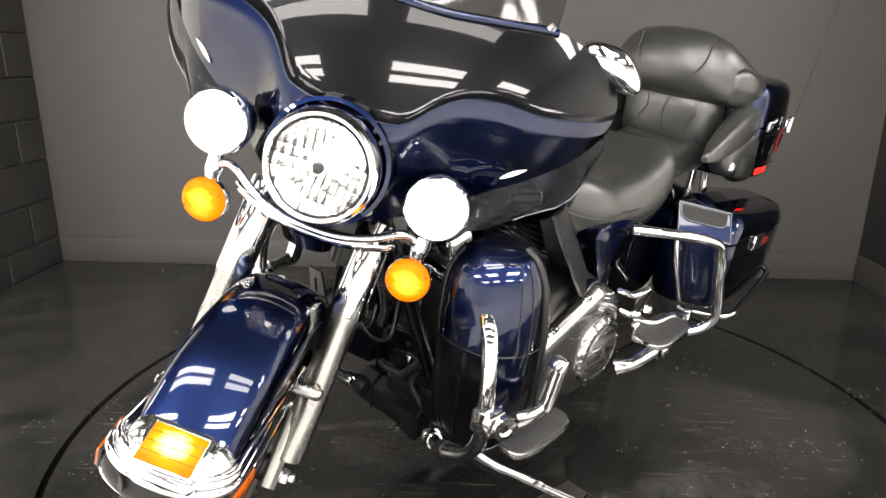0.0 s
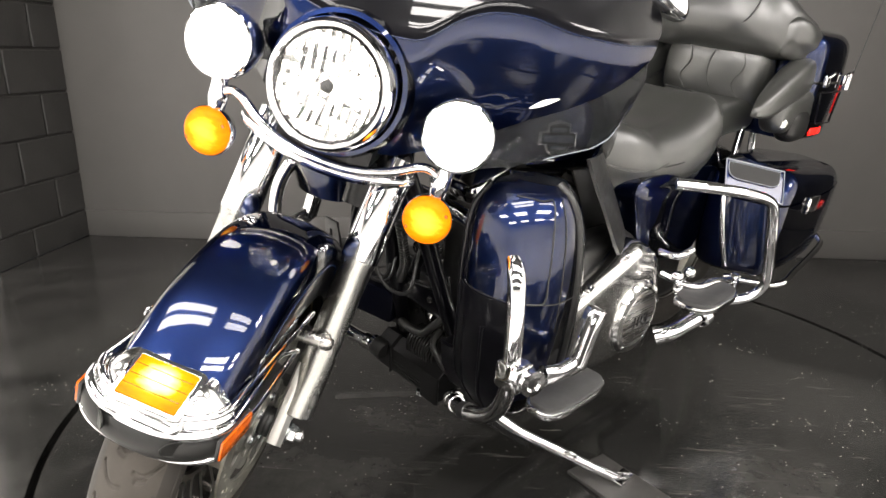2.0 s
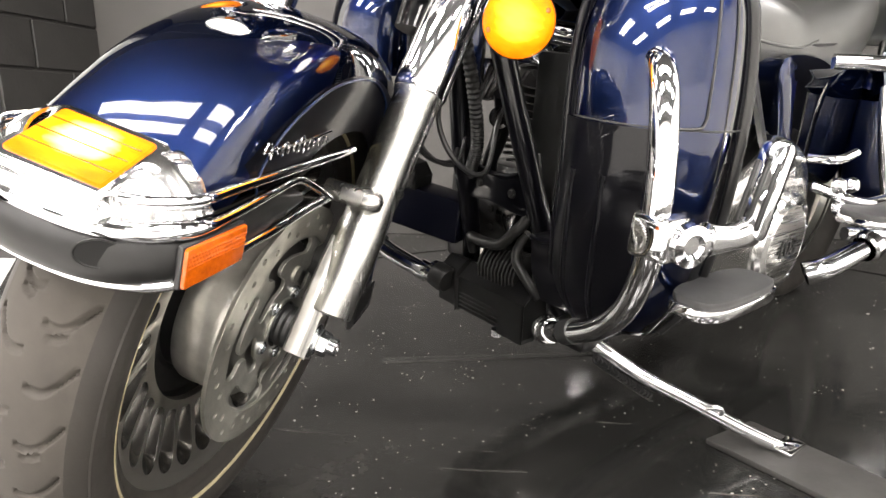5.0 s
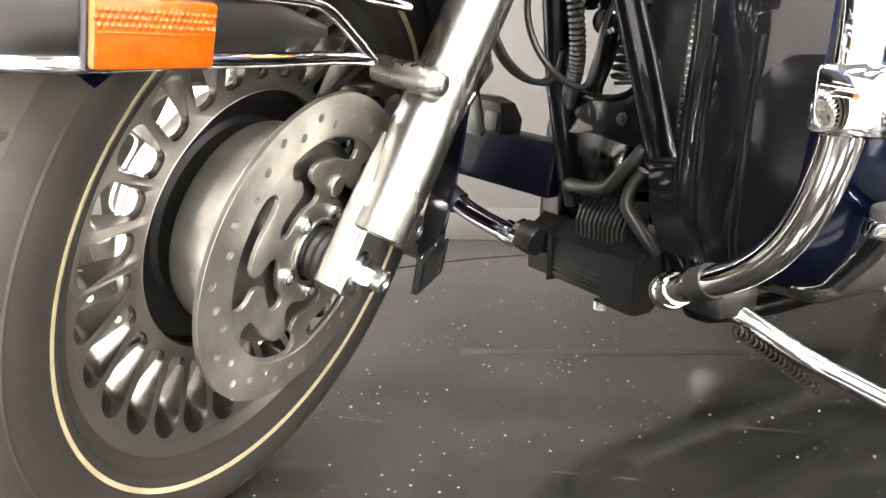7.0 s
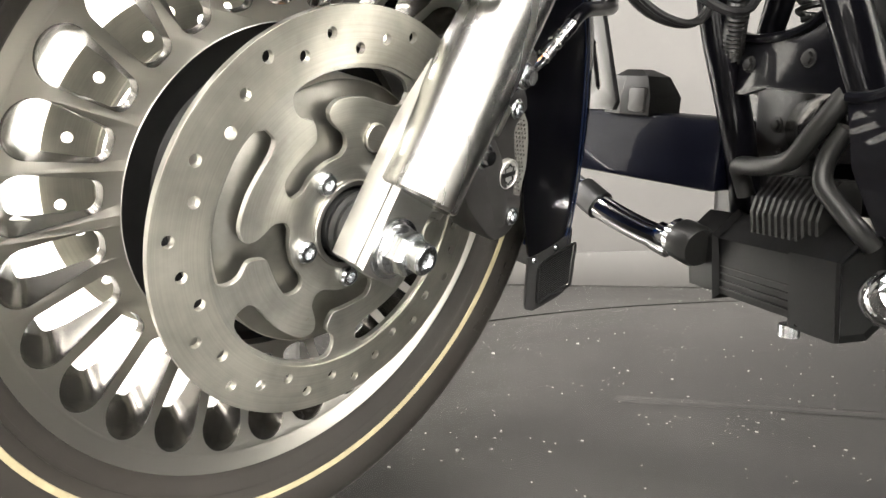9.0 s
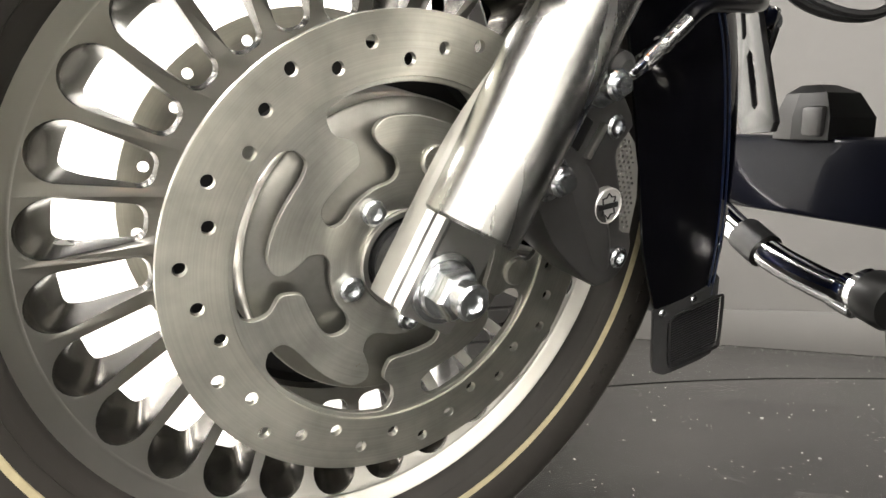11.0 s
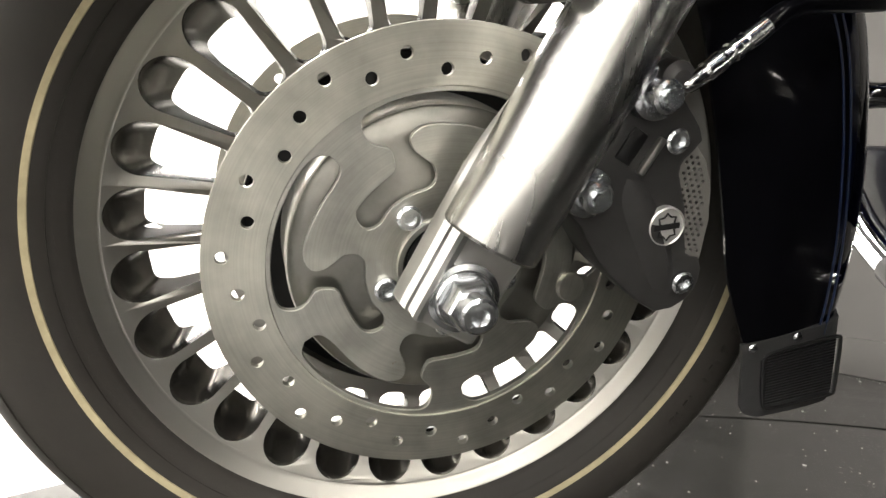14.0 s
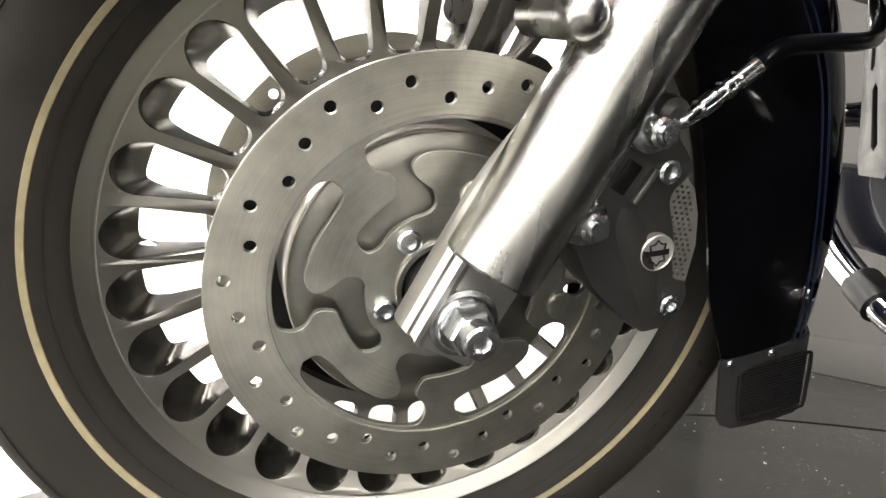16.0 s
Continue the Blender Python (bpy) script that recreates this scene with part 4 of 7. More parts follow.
    for sg in (1, -1):
        add_tube(mk, [B0 @ Vector((x, 0.0002, sg * z)) for x, z in ((-0.0065, 0.0028), (-0.0075, 0.0075), (-0.003, 0.008), (0.0, 0.0115), (0.003, 0.008), (0.0075, 0.0075), (0.0065, 0.0028))], 0.0007, 6, 1)
    fp("dark_mark", mk, BLACK, ob)
    for (x, z, r) in ((-0.091, 0.133, 0.0092), (-0.063, 0.070, 0.0092)):
        b = lathe([(0, 0.02), (0.0145, 0.02), (0.016, 0.024), (0.016, 0.036), (0, 0.036)], 28, S @ axis_to((x, 0.075, z), (0, 1, 0)))
        fp("bolt_boss", b, GREY, ob)
        h = bmesh.new()
        add_lathe(h, [(0, 0.0), (0.0160, 0.0), (0.0155, 0.003), (0.0120, 0.0048), (0, 0.0048)], 28, axis_to((x, 0.111 * side, z), (0, side, 0)))
        add_lathe(h, [(0, 0.004), (r * 1.12, 0.004), (r * 1.10, 0.015), (r * 0.9, 0.017), (0, 0.017)], 12, axis_to((x, 0.111 * side, z), (0, side, 0)))
        add_lathe(h, [(0, 0.017), (0.006, 0.017), (0.0055, 0.0215), (0, 0.0215)], 16, axis_to((x, 0.111 * side, z), (0, side, 0)))
        fp("bolt", h, ZINC, ob)
    for (x, z) in ((-0.119, 0.1075), (-0.154, 0.015)):
        fp("bolt", add_cap_screw(bmesh.new(), (x, 0.1035 * side, z), (0, side, 0), 0.0082, 0.005), ZINC, ob)
    return ob


MESH = material("perforated_metal", (0.20, 0.195, 0.18), 0.42, 0.4)
caliper(1)
caliper(-1)
# brake hose
hose = fp("brake_hose", tube([(-0.1425, 0.1197, 0.1785), (-0.151, 0.119, 0.187), (-0.160, 0.1175, 0.193), (-0.172, 0.115, 0.198), (-0.21, 0.106, 0.206), (-0.25, 0.095, 0.214),
                              (-0.275, 0.08, 0.226), (-0.27, 0.065, 0.27), (-0.22, 0.06, 0.40), (-0.19, 0.07, 0.5)], 0.0062, 12, 6), BLACKGLOSS, None, "black brake hose")
fp("hose_pipe", tube([(-0.097, 0.116, 0.141), (-0.103, 0.120, 0.141), (-0.109, 0.1213, 0.1455), (-0.115, 0.1212, 0.1515)], 0.0052, 12, 5), CHROME, hose, "bent silver pipe")
fer = axis_to((-0.112, 0.1212, 0.1485), Vector((-0.0340, -0.0015, 0.0335)).normalized())
fp("ferrule", lathe([(0.0052, 0.0), (0.0064, 0.002), (0.0064, 0.013), (0.0056, 0.015), (0.0056, 0.019), (0.0066, 0.0205), (0.0066, 0.025), (0.0056, 0.0265), (0.0056, 0.030), (0.0064, 0.0315), (0.0064, 0.046), (0.0052, 0.048)], 32, fer), SATIN, hose, "bright ridged hose ferrule", 20)
fp("banjo", lathe([(0, 0), (0.0115, 0), (0.0125, 0.004), (0.011, 0.012), (0.006, 0.016), (0, 0.016)], 24, axis_to((-0.098, 0.108, 0.143), (0, 1, 0))), GREY, hose)


# front fender
def fender_ring(a, R, w, drop, flat=0.0):
    """Section of the fender at the angle a (degrees, 0 ahead, 90 up)."""
    pts = []
    e = min(0.043, drop * 0.42)
    for y, d in ((-1.0, drop), (-1.02, drop * 0.68), (-0.985, e), (-0.86, e * 0.37), (-0.62, 0.005), (-0.3, 0.001), (0, 0), (0.3, 0.001), (0.62, 0.005), (0.86, e * 0.37), (0.985, e), (1.02, drop * 0.68), (1.0, drop)):
        r = R - d
        pts.append((r * math.cos(radians(a)), y * w, r * math.sin(radians(a))))
    return pts


FEN = [(26, 0.366, 0.080, 0.046), (34, 0.367, 0.082, 0.062), (46, 0.366, 0.084, 0.092), (60, 0.365, 0.085, 0.11), (80, 0.365, 0.0855, 0.108), (100, 0.364, 0.0855, 0.108), (120, 0.358, 0.085, 0.130),
       (140, 0.350, 0.084, 0.148), (160, 0.346, 0.083, 0.148), (175, 0.350, 0.083, 0.141), (182, 0.354, 0.083, 0.130), (189, 0.360, 0.083, 0.112)]
rows = glide([np.array(fender_ring(*q)).reshape(-1) for q in FEN], 7).reshape(-1, 13, 3)
rows = np.array([glide(r, 3) for r in rows])
fender = fp("front_fender", sheet(rows[:, 6:31], 0.0025), BLUE, None, "navy lacquered front fender with black sides", 60)
for cols in (rows[:, :7], rows[:, 30:]):
    k0 = next(k for k in range(len(rows)) if math.degrees(math.atan2(rows[k][18][2], rows[k][18][0])) > 45)
    fp("fender_side", sheet(cols[:k0 + 1], 0.0025), BLUE, fender, "navy front end of the side", 60)
    fp("fender_side", sheet(cols[k0:], 0.0025), BLACKGLOSS, fender, "glossy black fender side", 60)
# pinstriped side panel and chrome script (drawn as plain strokes)
FR = lambda a, r, y: (r * math.cos(radians(a)), y, r * math.sin(radians(a)))
for side in (1, -1):
    loop = [FR(a, r, side * 0.0868) for a, r in [(47, 0.268), (46, 0.290), (49, 0.308), (58, 0.318), (74, 0.320), (92, 0.318), (105, 0.308), (110, 0.290)]]
    fp("pinstripe", tube(loop, 0.0014, 6, 5), material("pale_blue_line", (0.003, 0.009, 0.034), 0.3) if side > 0 else bpy.data.materials["pale_blue_line"], fender, "pale blue pinstripe")
    sc = bmesh.new()
    loops = []
    for k in range(150):
        w = k / 149
        big = 1.9 if w < 0.06 or 0.5 < w < 0.56 else 1.0 + 0.35 * math.sin(w * 31)
        loops.append((0.078 + 0.128 * (1 - w) + 0.004 * math.cos(w * 75), side * 0.0888, 0.2535 - 0.007 * (1 - w) + 0.0048 * big * math.sin(w * 75)))
    add_tube(sc, loops, 0.0010, 6, 1)
    add_tube(sc, [(0.075, side * 0.0885, 0.262), (0.14, side * 0.0885, 0.2535), (0.21, side * 0.0885, 0.247)], 0.0014, 6, 5)
    fp("chrome_script", sc, CHROME, fender, "small chrome script, unreadable")
# mud flap: hangs straight down from the fender's tail
SEC = ((0.0, 1.0), (0.35, 1.01), (0.7, 1.01), (0.92, 0.99), (1.04, 0.93), (1.13, 0.8), (1.19, 0.5), (1.21, 0.0))


def flap_point(q, k, y):
    i = Vector((-0.244 - 0.024 * q, 0, -0.041 - 0.068 * q))
    o = Vector((-0.331 - 0.024 * q, 0, -0.014 - 0.074 * q))
    p = i.lerp(o, k)
    return (p.x, y * 0.0845, p.z)


rows = []
for q in np.linspace(0, 1.0, 11):
    inset = 0.16 * max(0.0, (q - 0.82) / 0.18) ** 2
    sec = [(k if k > 0.2 else inset, y) for k, y in SEC]
    rows.append([flap_point(q, k, y) for k, y in sec] + [flap_point(q, k, -y) for k, y in sec[-2::-1]])
flap = fp("mud_flap", sheet(rows, 0.003), FLAP, fender, "grey rubber mud flap with ribbed panel")
for side in (1, -1):
    def on(q, k, d=0.0):
        x, y, z = flap_point(q, k, 1.012)
        return (x, side * (y + d), z)
    ring = [on(q, k, 0.001) for q, k in ((0.24, 0.20), (0.18, 0.28), (0.16, 0.60), (0.17, 0.95), (0.24, 1.0), (0.5, 1.0), (0.84, 0.99), (0.90, 0.93), (0.90, 0.60), (0.90, 0.32), (0.84, 0.22), (0.5, 0.20), (0.24, 0.20))]
    fp("flap_rim", tube(ring, 0.0016, 6, 3), BLACK, fender, "moulded rim")
    for k in range(18):
        q = 0.22 + 0.036 * k
        fp("rib", tube([on(q, 0.24), on(q, 0.6), on(q, 0.96)], 0.0011, 5, 1), BLACK, fender)
    for k in (0.10, 0.55):
        fp("rivet", lathe([(0.0042, 0), (0.003, 0.0015), (0, 0.002)], 16, axis_to(on(0.06, k), (0, side, 0))), ZINC, fender)
    for dr in (0.0, 0.006):
        fp("pinstripe", tube([FR(a_, r_ - dr, side * 0.0838) for a_, r_ in ((112, 0.309), (126, 0.308), (140, 0.3070), (153, 0.3025), (168, 0.306), (178, 0.314), (185, 0.3215))], 0.0009, 6, 6), bpy.data.materials["pale_blue_line"], fender, "pale blue pinstripe")
# chrome bumper round the fender's nose
def nose_u(q, x0, xr, w, p=2.3):
    """Point of the U round the nose: q from -1 (right end) over 0 (front) to 1."""
    a = q * math.pi / 2
    return x0 + xr * math.copysign(abs(math.cos(a)) ** (2 / p), 1), w * math.copysign(abs(math.sin(a)) ** (2 / p), q)


QS = [-1 + 2 * k / 28 for k in range(29)]
def rail(zs, tail, x0, xr, w, r, n=12, lift=0.0):
    mid = [(*nose_u(q, x0, xr, w), zs + lift * math.cos(q * math.pi / 2) ** 1.5) for q in QS]
    end = [(x, w + d, z) for x, d, z in tail]
    return tube([(x, -y, z) for x, y, z in end[::-1]] + mid + end, r, n, 2)


THIN, THICK = 0.0042, 0.0088
bumper = fp("fender_bumper", rail(0.199, [(0.25, -0.001, 0.202), (0.20, -0.003, 0.208), (0.15, -0.006, 0.2135), (0.125, -0.007, 0.2145), (0.108, -0.005, 0.2105), (0.075, -0.002, 0.199), (0.048, 0.001, 0.188)], 0.279, 0.056, 0.097,
                                  [THIN, THIN, 0.0056, THICK, THICK, THICK, THICK, THICK, THICK, 0.0056, THIN, THIN], lift=-0.0165), CHROME, None, "chrome fender rail")
fp("upper_trim", rail(0.2175, [(0.25, -0.001, 0.2195), (0.18, 0.0, 0.225), (0.10, 0.001, 0.231), (0.04, 0.002, 0.2355), (0.002, 0.002, 0.2385)], 0.277, 0.052, 0.090, 0.0048, lift=-0.013), CHROME, bumper, "thin chrome trim")
fp("lower_rail", rail(0.157, [(0.25, 0.001, 0.164), (0.18, 0.002, 0.173), (0.11, 0.001, 0.1825), (0.048, 0.0, 0.188)], 0.296, 0.034, 0.0965, 0.0048, lift=-0.0165), CHROME, bumper, "chrome lower rail")
band = []
PAD = ((-0.012, 0.197), (0.002, 0.195), (0.008, 0.188), (0.010, 0.176), (0.009, 0.166), (0.003, 0.159), (-0.012, 0.158))
for q in QS:
    x, y = nose_u(q, 0.284, 0.052, 0.0945)
    n = Vector((x - 0.284, y, 0)).normalized()
    up = -0.0165 * math.cos(q * math.pi / 2) ** 1.5
    band.append([(x + n.x * d, y + n.y * d, z + up) for d, z in PAD])
for x in (0.24, 0.19, 0.15, 0.125):
    slim = (x - 0.10) / 0.09 if x < 0.19 else 1.0
    band.append([(x, 0.0925 + d * 0.7, 0.178 + (z - 0.178) * slim + (0.284 - x) * 0.13) for d, z in PAD])
    band.insert(0, [(x, -0.0925 - d * 0.7, 0.178 + (z - 0.178) * slim + (0.284 - x) * 0.13) for d, z in PAD])
fp("rubber_pad", sheet(band, 0.003), MATTE, bumper, "matte black rubber bumper pad")
for side in (1, -1):
    R = Matrix.Translation((0.2790, 0.1030 * side, 0.1750)) @ pose(0, 0, 0, 0, 8.5, -5 * side)
    fp("side_reflector", box((0, 0, 0), (0.070, 0.007, 0.0335), 0.0022, R), AMBER, bumper, "oblong amber side reflector")
    fp("reflector_back", box((0, -0.003 * side, 0), (0.073, 0.006, 0.0365), 0.002, R), BLACK, bumper)
    cells = bmesh.new()
    for j in range(3):
        for k in range(20):
            add_lathe(cells, [(0.0018, 0), (0, 0.0009)], 6, R @ axis_to((-0.0323 + 0.0034 * k + 0.0017 * (j % 2), 0.0035 * side, 0.0035 + 0.0034 * j), (0, side, 0)))
    tagged(fp("cell_relief", cells, AMBER, bumper, "moulded hexagon cells", 0), kind="stuff")
    fp("reflector_bar", box((0, 0.0036 * side, 0.0005), (0.066, 0.0008, 0.0012), 0.0003, R), AMBER, bumper)
    n_ = Vector(nose_u(0.28 * side, 0.0, 0.052, 0.0945) + (0,)).normalized()
    at_pad = Vector((*nose_u(0.28 * side, 0.284, 0.052, 0.0945), 0.169)) + n_ * 0.0090
    oval_ = bmesh.new()
    P_ = axis_to(at_pad, n_) @ pose(0, 0, 0, 0, 0, 0)
    add_lathe(oval_, [(0.0125, -0.001), (0.0132, 0.0014), (0.0122, 0.0018), (0.0115, 0.0010), (0, 0.0010)], 32, P_ @ Matrix.Diagonal((1.35, 0.85, 1, 1)))
    fp("oval_relief", oval_, MATTE, bumper, "raised plain oval")
# chrome cap over the nose with the lit amber marker let into it
cap = []
for t_ in (0.0, 0.12, 0.35, 0.65, 0.9, 1.0):
    row = []
    for q in QS:
        x, y = nose_u(q, 0.277, 0.055, 0.094)
        u, v = nose_u(q, 0.262, 0.062, 0.050, 5)
        k = t_ ** 0.8
        c = math.cos(q * math.pi / 2) ** 1.5
        row.append((x + (u - x) * k, y + (v - y) * k, 0.206 - 0.0165 * c + (0.034 - 0.012 * c) * math.sin(t_ * math.pi / 2)))
    cap.append(row)
fp("nose_cap", sheet(cap, 0.003), SATIN, fender, "chrome cap on the fender's nose", 60)
mk = Matrix.Translation((0.3010, -0.002, 0.2140)) @ pose(0, 0, 0, 0, 27, 0)
fp("marker_base", box((0.004, 0, -0.010), (0.084, 0.108, 0.030), 0.010, mk, 4), SATIN, fender, "chrome lamp base")
fp("marker_rim", moved(outline_mesh([(x * 0.0355, y * 0.0475) for x, y in ((-1, -0.9), (-0.9, -1), (0.9, -1), (1, -0.9), (1, 0.9), (0.9, 1), (-0.9, 1), (-1, 0.9))],
                                    [[(x * 0.0300, y * 0.0415) for x, y in ((-1, -1), (1, -1), (1, 1), (-1, 1))]], 0.012, 0.002), mk @ Matrix.Translation((0, 0, 0.007))), SATIN, fender, "chrome lens frame")
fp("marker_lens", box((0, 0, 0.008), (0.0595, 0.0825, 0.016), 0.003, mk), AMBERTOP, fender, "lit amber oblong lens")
for k in range(3):
    fp("lens_rib", box((-0.015 + 0.015 * k, 0, 0.0161), (0.0012, 0.078, 0.0010), 0.0003, mk), AMBER, fender)


# headlight, lamps and light bar
def headlight():
    o = Vector((-0.028, 0.003, 0.603))
    d = Vector((1.0, 0.0, 0.02)).normalized()
    M = axis_to(o, d)
    ring = lathe([(0.085, 0.030), (0.0885, 0.036), (0.094, 0.037), (0.0985, 0.030), (0.1025, 0.016), (0.104, -0.006), (0.101, -0.03), (0.085, -0.035)], 72, M)
    ob = fp("headlight", ring, CHROME, None, "round lit headlight in a chrome ring")
    fp("inner_ring", lathe([(0.0885, 0.0335), (0.087, 0.030), (0.083, 0.029), (0.082, 0.031)], 72, M), BLACK, ob)
    bowl = bmesh.new()
    for j in range(24):
        u0, u1 = -0.078 + 0.0065 * j, -0.078 + 0.0065 * (j + 1)
        for k in range(9):
            v0, v1 = -0.081 + 0.018 * k, -0.081 + 0.018 * (k + 1)
            if max(abs(u0 + u1) / 2, 0) ** 2 + ((v0 + v1) / 2) ** 2 > 0.084 ** 2:
                continue
            tip = 0.0012 * math.sin(j * 2.3 + k * 1.7)
            q = [(u, v, -0.058 + 7.5 * (u * u + v * v) + tip * ((v - v0) / (v1 - v0) - 0.5) + 0.0010 * math.sin(3.1 * j + k) * ((u - u0) / (u1 - u0) - 0.5)) for u, v in ((u0, v0), (u1, v0), (u1, v1), (u0, v1))]
            bowl.faces.new([bowl.verts.new(M @ Vector(p)) for p in q])
    fp("reflector", bowl, MIRRORED, ob, "faceted mirrored bowl", 5)
    fp("bowl_side", lathe([(0.0855, 0.028), (0.0855, -0.03), (0.06, -0.062), (0, -0.064)], 48, M), MIRRORED, ob)
    fp("bulb", lathe([(0.0, -0.012), (0.007, -0.014), (0.009, -0.02), (0.009, -0.045), (0, -0.05)], 24, M), BULB, ob, "glowing bulb")
    fp("centre_badge", lathe([(0.0105, 0.018), (0.0105, 0.024), (0.008, 0.0255), (0, 0.0255)], 24, M), BLACK, ob, "small dark round badge")
    fp("glass", lathe([(0.085, 0.030), (0.075, 0.036), (0.05, 0.043), (0.02, 0.0455), (0, 0.046)], 64, M), GLASS, ob, "clear domed glass").visible_shadow = False
    return ob


headlight()


def spot(side):
    o = Vector((-0.085, 0.211 * side, 0.595))
    d = Vector((1, 0.02 * side, 0.0)).normalized()
    M = axis_to(o, d)
    ob = fp("passing_lamp", lathe([(0.0525, 0.018), (0.0555, 0.023), (0.0590, 0.021), (0.0612, 0.012), (0.0617, 0.0), (0.0595, -0.014), (0.053, -0.04), (0.038, -0.062), (0.02, -0.07), (0, -0.07)], 56, M), CHROME, None, "round lit passing lamp in a chrome shell")
    fp("lens", lathe([(0.0525, 0.018), (0.045, 0.0225), (0.028, 0.0265), (0, 0.028)], 48, M), LAMP, ob, "glowing white lens")
    fp("mount", tube([(-0.105, 0.212 * side, 0.548), (-0.105, 0.211 * side, 0.525), (-0.108, 0.209 * side, 0.50), (-0.112, 0.209 * side, 0.475)], [0.017, 0.014, 0.018, 0.014], 16, 4), CHROME, ob, "chrome mount")
    # turn signal below
    q = Vector((-0.108, 0.209 * side, 0.436))
    N = axis_to(q, d)
    sg = fp("turn_signal", lathe([(0.041, 0.004), (0.0435, 0.008), (0.045, 0.004), (0.044, -0.01), (0.036, -0.03), (0.02, -0.042), (0, -0.044)], 40, N), CHROME, None, "chrome turn signal with a lit amber lens")
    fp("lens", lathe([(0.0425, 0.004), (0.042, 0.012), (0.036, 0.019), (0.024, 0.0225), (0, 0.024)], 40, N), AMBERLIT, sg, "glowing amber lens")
    for a in (35, 215):
        fp("screw", lathe([(0.0035, 0), (0.003, 0.0015), (0, 0.002)], 10, N @ Matrix.Translation((0.036 * math.cos(radians(a)), 0.036 * math.sin(radians(a)), 0.018))), AMBER, sg)
    return ob


spot(1)
spot(-1)
bar = [(-0.105, -0.215, 0.50), (-0.104, -0.19, 0.518), (-0.098, -0.165, 0.517), (-0.09, -0.12, 0.492), (-0.082, -0.06, 0.474), (-0.078, 0, 0.470)]
fp("light_bar", tube(bar + [(x, -y, z) for x, y, z in bar[-2::-1]], 0.0085, 12, 6), CHROME, None, "bent chrome light bar")
brow = loft([[(x + dx, y * w, z + dz) for x, y, z in ((-0.098, -0.150, 0.484), (-0.096, -0.07, 0.462), (-0.096, 0, 0.455), (-0.096, 0.07, 0.462), (-0.098, 0.150, 0.484), (-0.135, 0.15, 0.484), (-0.14, 0.0, 0.458), (-0.135, -0.15, 0.484))]
             for dx, w, dz in ((0, 1, 0.004), (0.002, 1.0, -0.004), (-0.004, 0.98, -0.014))], 2, 2)
fp("fork_bracket", brow, CHROME, None, "chrome fork bracket under the headlight")
fp("fork_shroud", loft([oval(x, -0.085, 0.085, z0, z1, 0.3) for x, z0, z1 in ((-0.085, 0.475, 0.52), (-0.12, 0.47, 0.56), (-0.2, 0.47, 0.60))], 2, 1), BLACKGLOSS, None, "black shroud behind the light bar")

# batwing fairing: a skin swept round the headlight, with thickness
LO = [(0.0, 0.505), (0.09, 0.508), (0.14, 0.525), (0.20, 0.56), (0.27, 0.618), (0.31, 0.650), (0.36, 0.685), (0.41, 0.728), (0.445, 0.770), (0.468, 0.808), (0.474, 0.822)]
HI = [(0.0, 0.912), (0.1, 0.918), (0.2, 0.938), (0.29, 0.958), (0.34, 0.956), (0.39, 0.94), (0.43, 0.922), (0.46, 0.897), (0.474, 0.872)]
CR = [(0.0, 0.700), (0.085, 0.708), (0.115, 0.722), (0.15, 0.762), (0.19, 0.790), (0.25, 0.806), (0.33, 0.808), (0.42, 0.825), (0.474, 0.846)]


SMOOTH = {}


def table(t, y):
    """Smooth value of a table at y."""
    if id(t) not in SMOOTH:
        e = t[1]
        SMOOTH[id(t)] = glide([(-e[0], e[1])] + t, 10)
    g = SMOOTH[id(t)]
    return float(np.interp(y, g[:, 0], g[:, 1]))


def fair_x(y, z):
    y = abs(y)
    base = -0.052 - 0.155 * (y / 0.474) ** 2.2 - 0.035 * (y / 0.474) ** 6
    c = table(CR, y)
    up = lambda w: base - 0.30 * (w - 0.70) - 0.75 * (w - 0.70) ** 2
    if z > c:
        return up(z) - 0.010 * min(1.0, (z - c) / 0.012)
    s = c - z
    return up(c) + 0.010 * min(1, s / 0.03) - 0.25 * s - 1.2 * s * s * (0.4 + y)


def fairing_grid(lo, hi, n, ny=97, off=0.0):
    grid = []
    for k in range(n):
        t = k / (n - 1)
        row = []
        for j in range(ny):
            y = 0.474 * math.sin(math.pi / 2 * (2 * j / (ny - 1) - 1))
            a, b = lo(abs(y)), hi(abs(y))
            z = a + (b - a) * t
            row.append((fair_x(y, z) + off, y, z))
        grid.append(row)
    return grid


top = sheet(fairing_grid(lambda y: table(CR, y), lambda y: table(HI, y), 22), 0.004)
fairing = fp("fairing", top, BLACKGLOSS, None, "batwing fairing, glossy black above a navy lower panel", 50)
# the lower panel has a mouth for the headlight
low = sheet(fairing_grid(lambda y: table(LO, y), lambda y: table(CR, y) - 0.0015, 22), 0.004)
cut = [f for f in low.faces if (f.calc_center_median().y ** 2 + (f.calc_center_median().z - 0.607) ** 2) < 0.106 ** 2]
bmesh.ops.delete(low, geom=cut, context="FACES")
fp("lower_panel", low, BLUE, fairing, "navy lower fairing panel", 50)
line = [(fair_x(y, table(CR, abs(y))) + 0.0045, y, table(CR, abs(y))) for y in np.linspace(-0.468, 0.468, 90)]
fp("pinstripe", tube(line, 0.0015, 6, 1), bpy.data.materials["pale_blue_line"], fairing, "pale blue pinstripe along the crease")
shroud = lathe([(0.104, 0.0), (0.1075, 0.012), (0.115, 0.010), (0.121, -0.012), (0.119, -0.06), (0.1, -0.07)], 72, axis_to((-0.055, 0.003, 0.605), (1, 0, 0.02)))
fp("headlight_shroud", shroud, BLUE, fairing, "navy headlight surround")
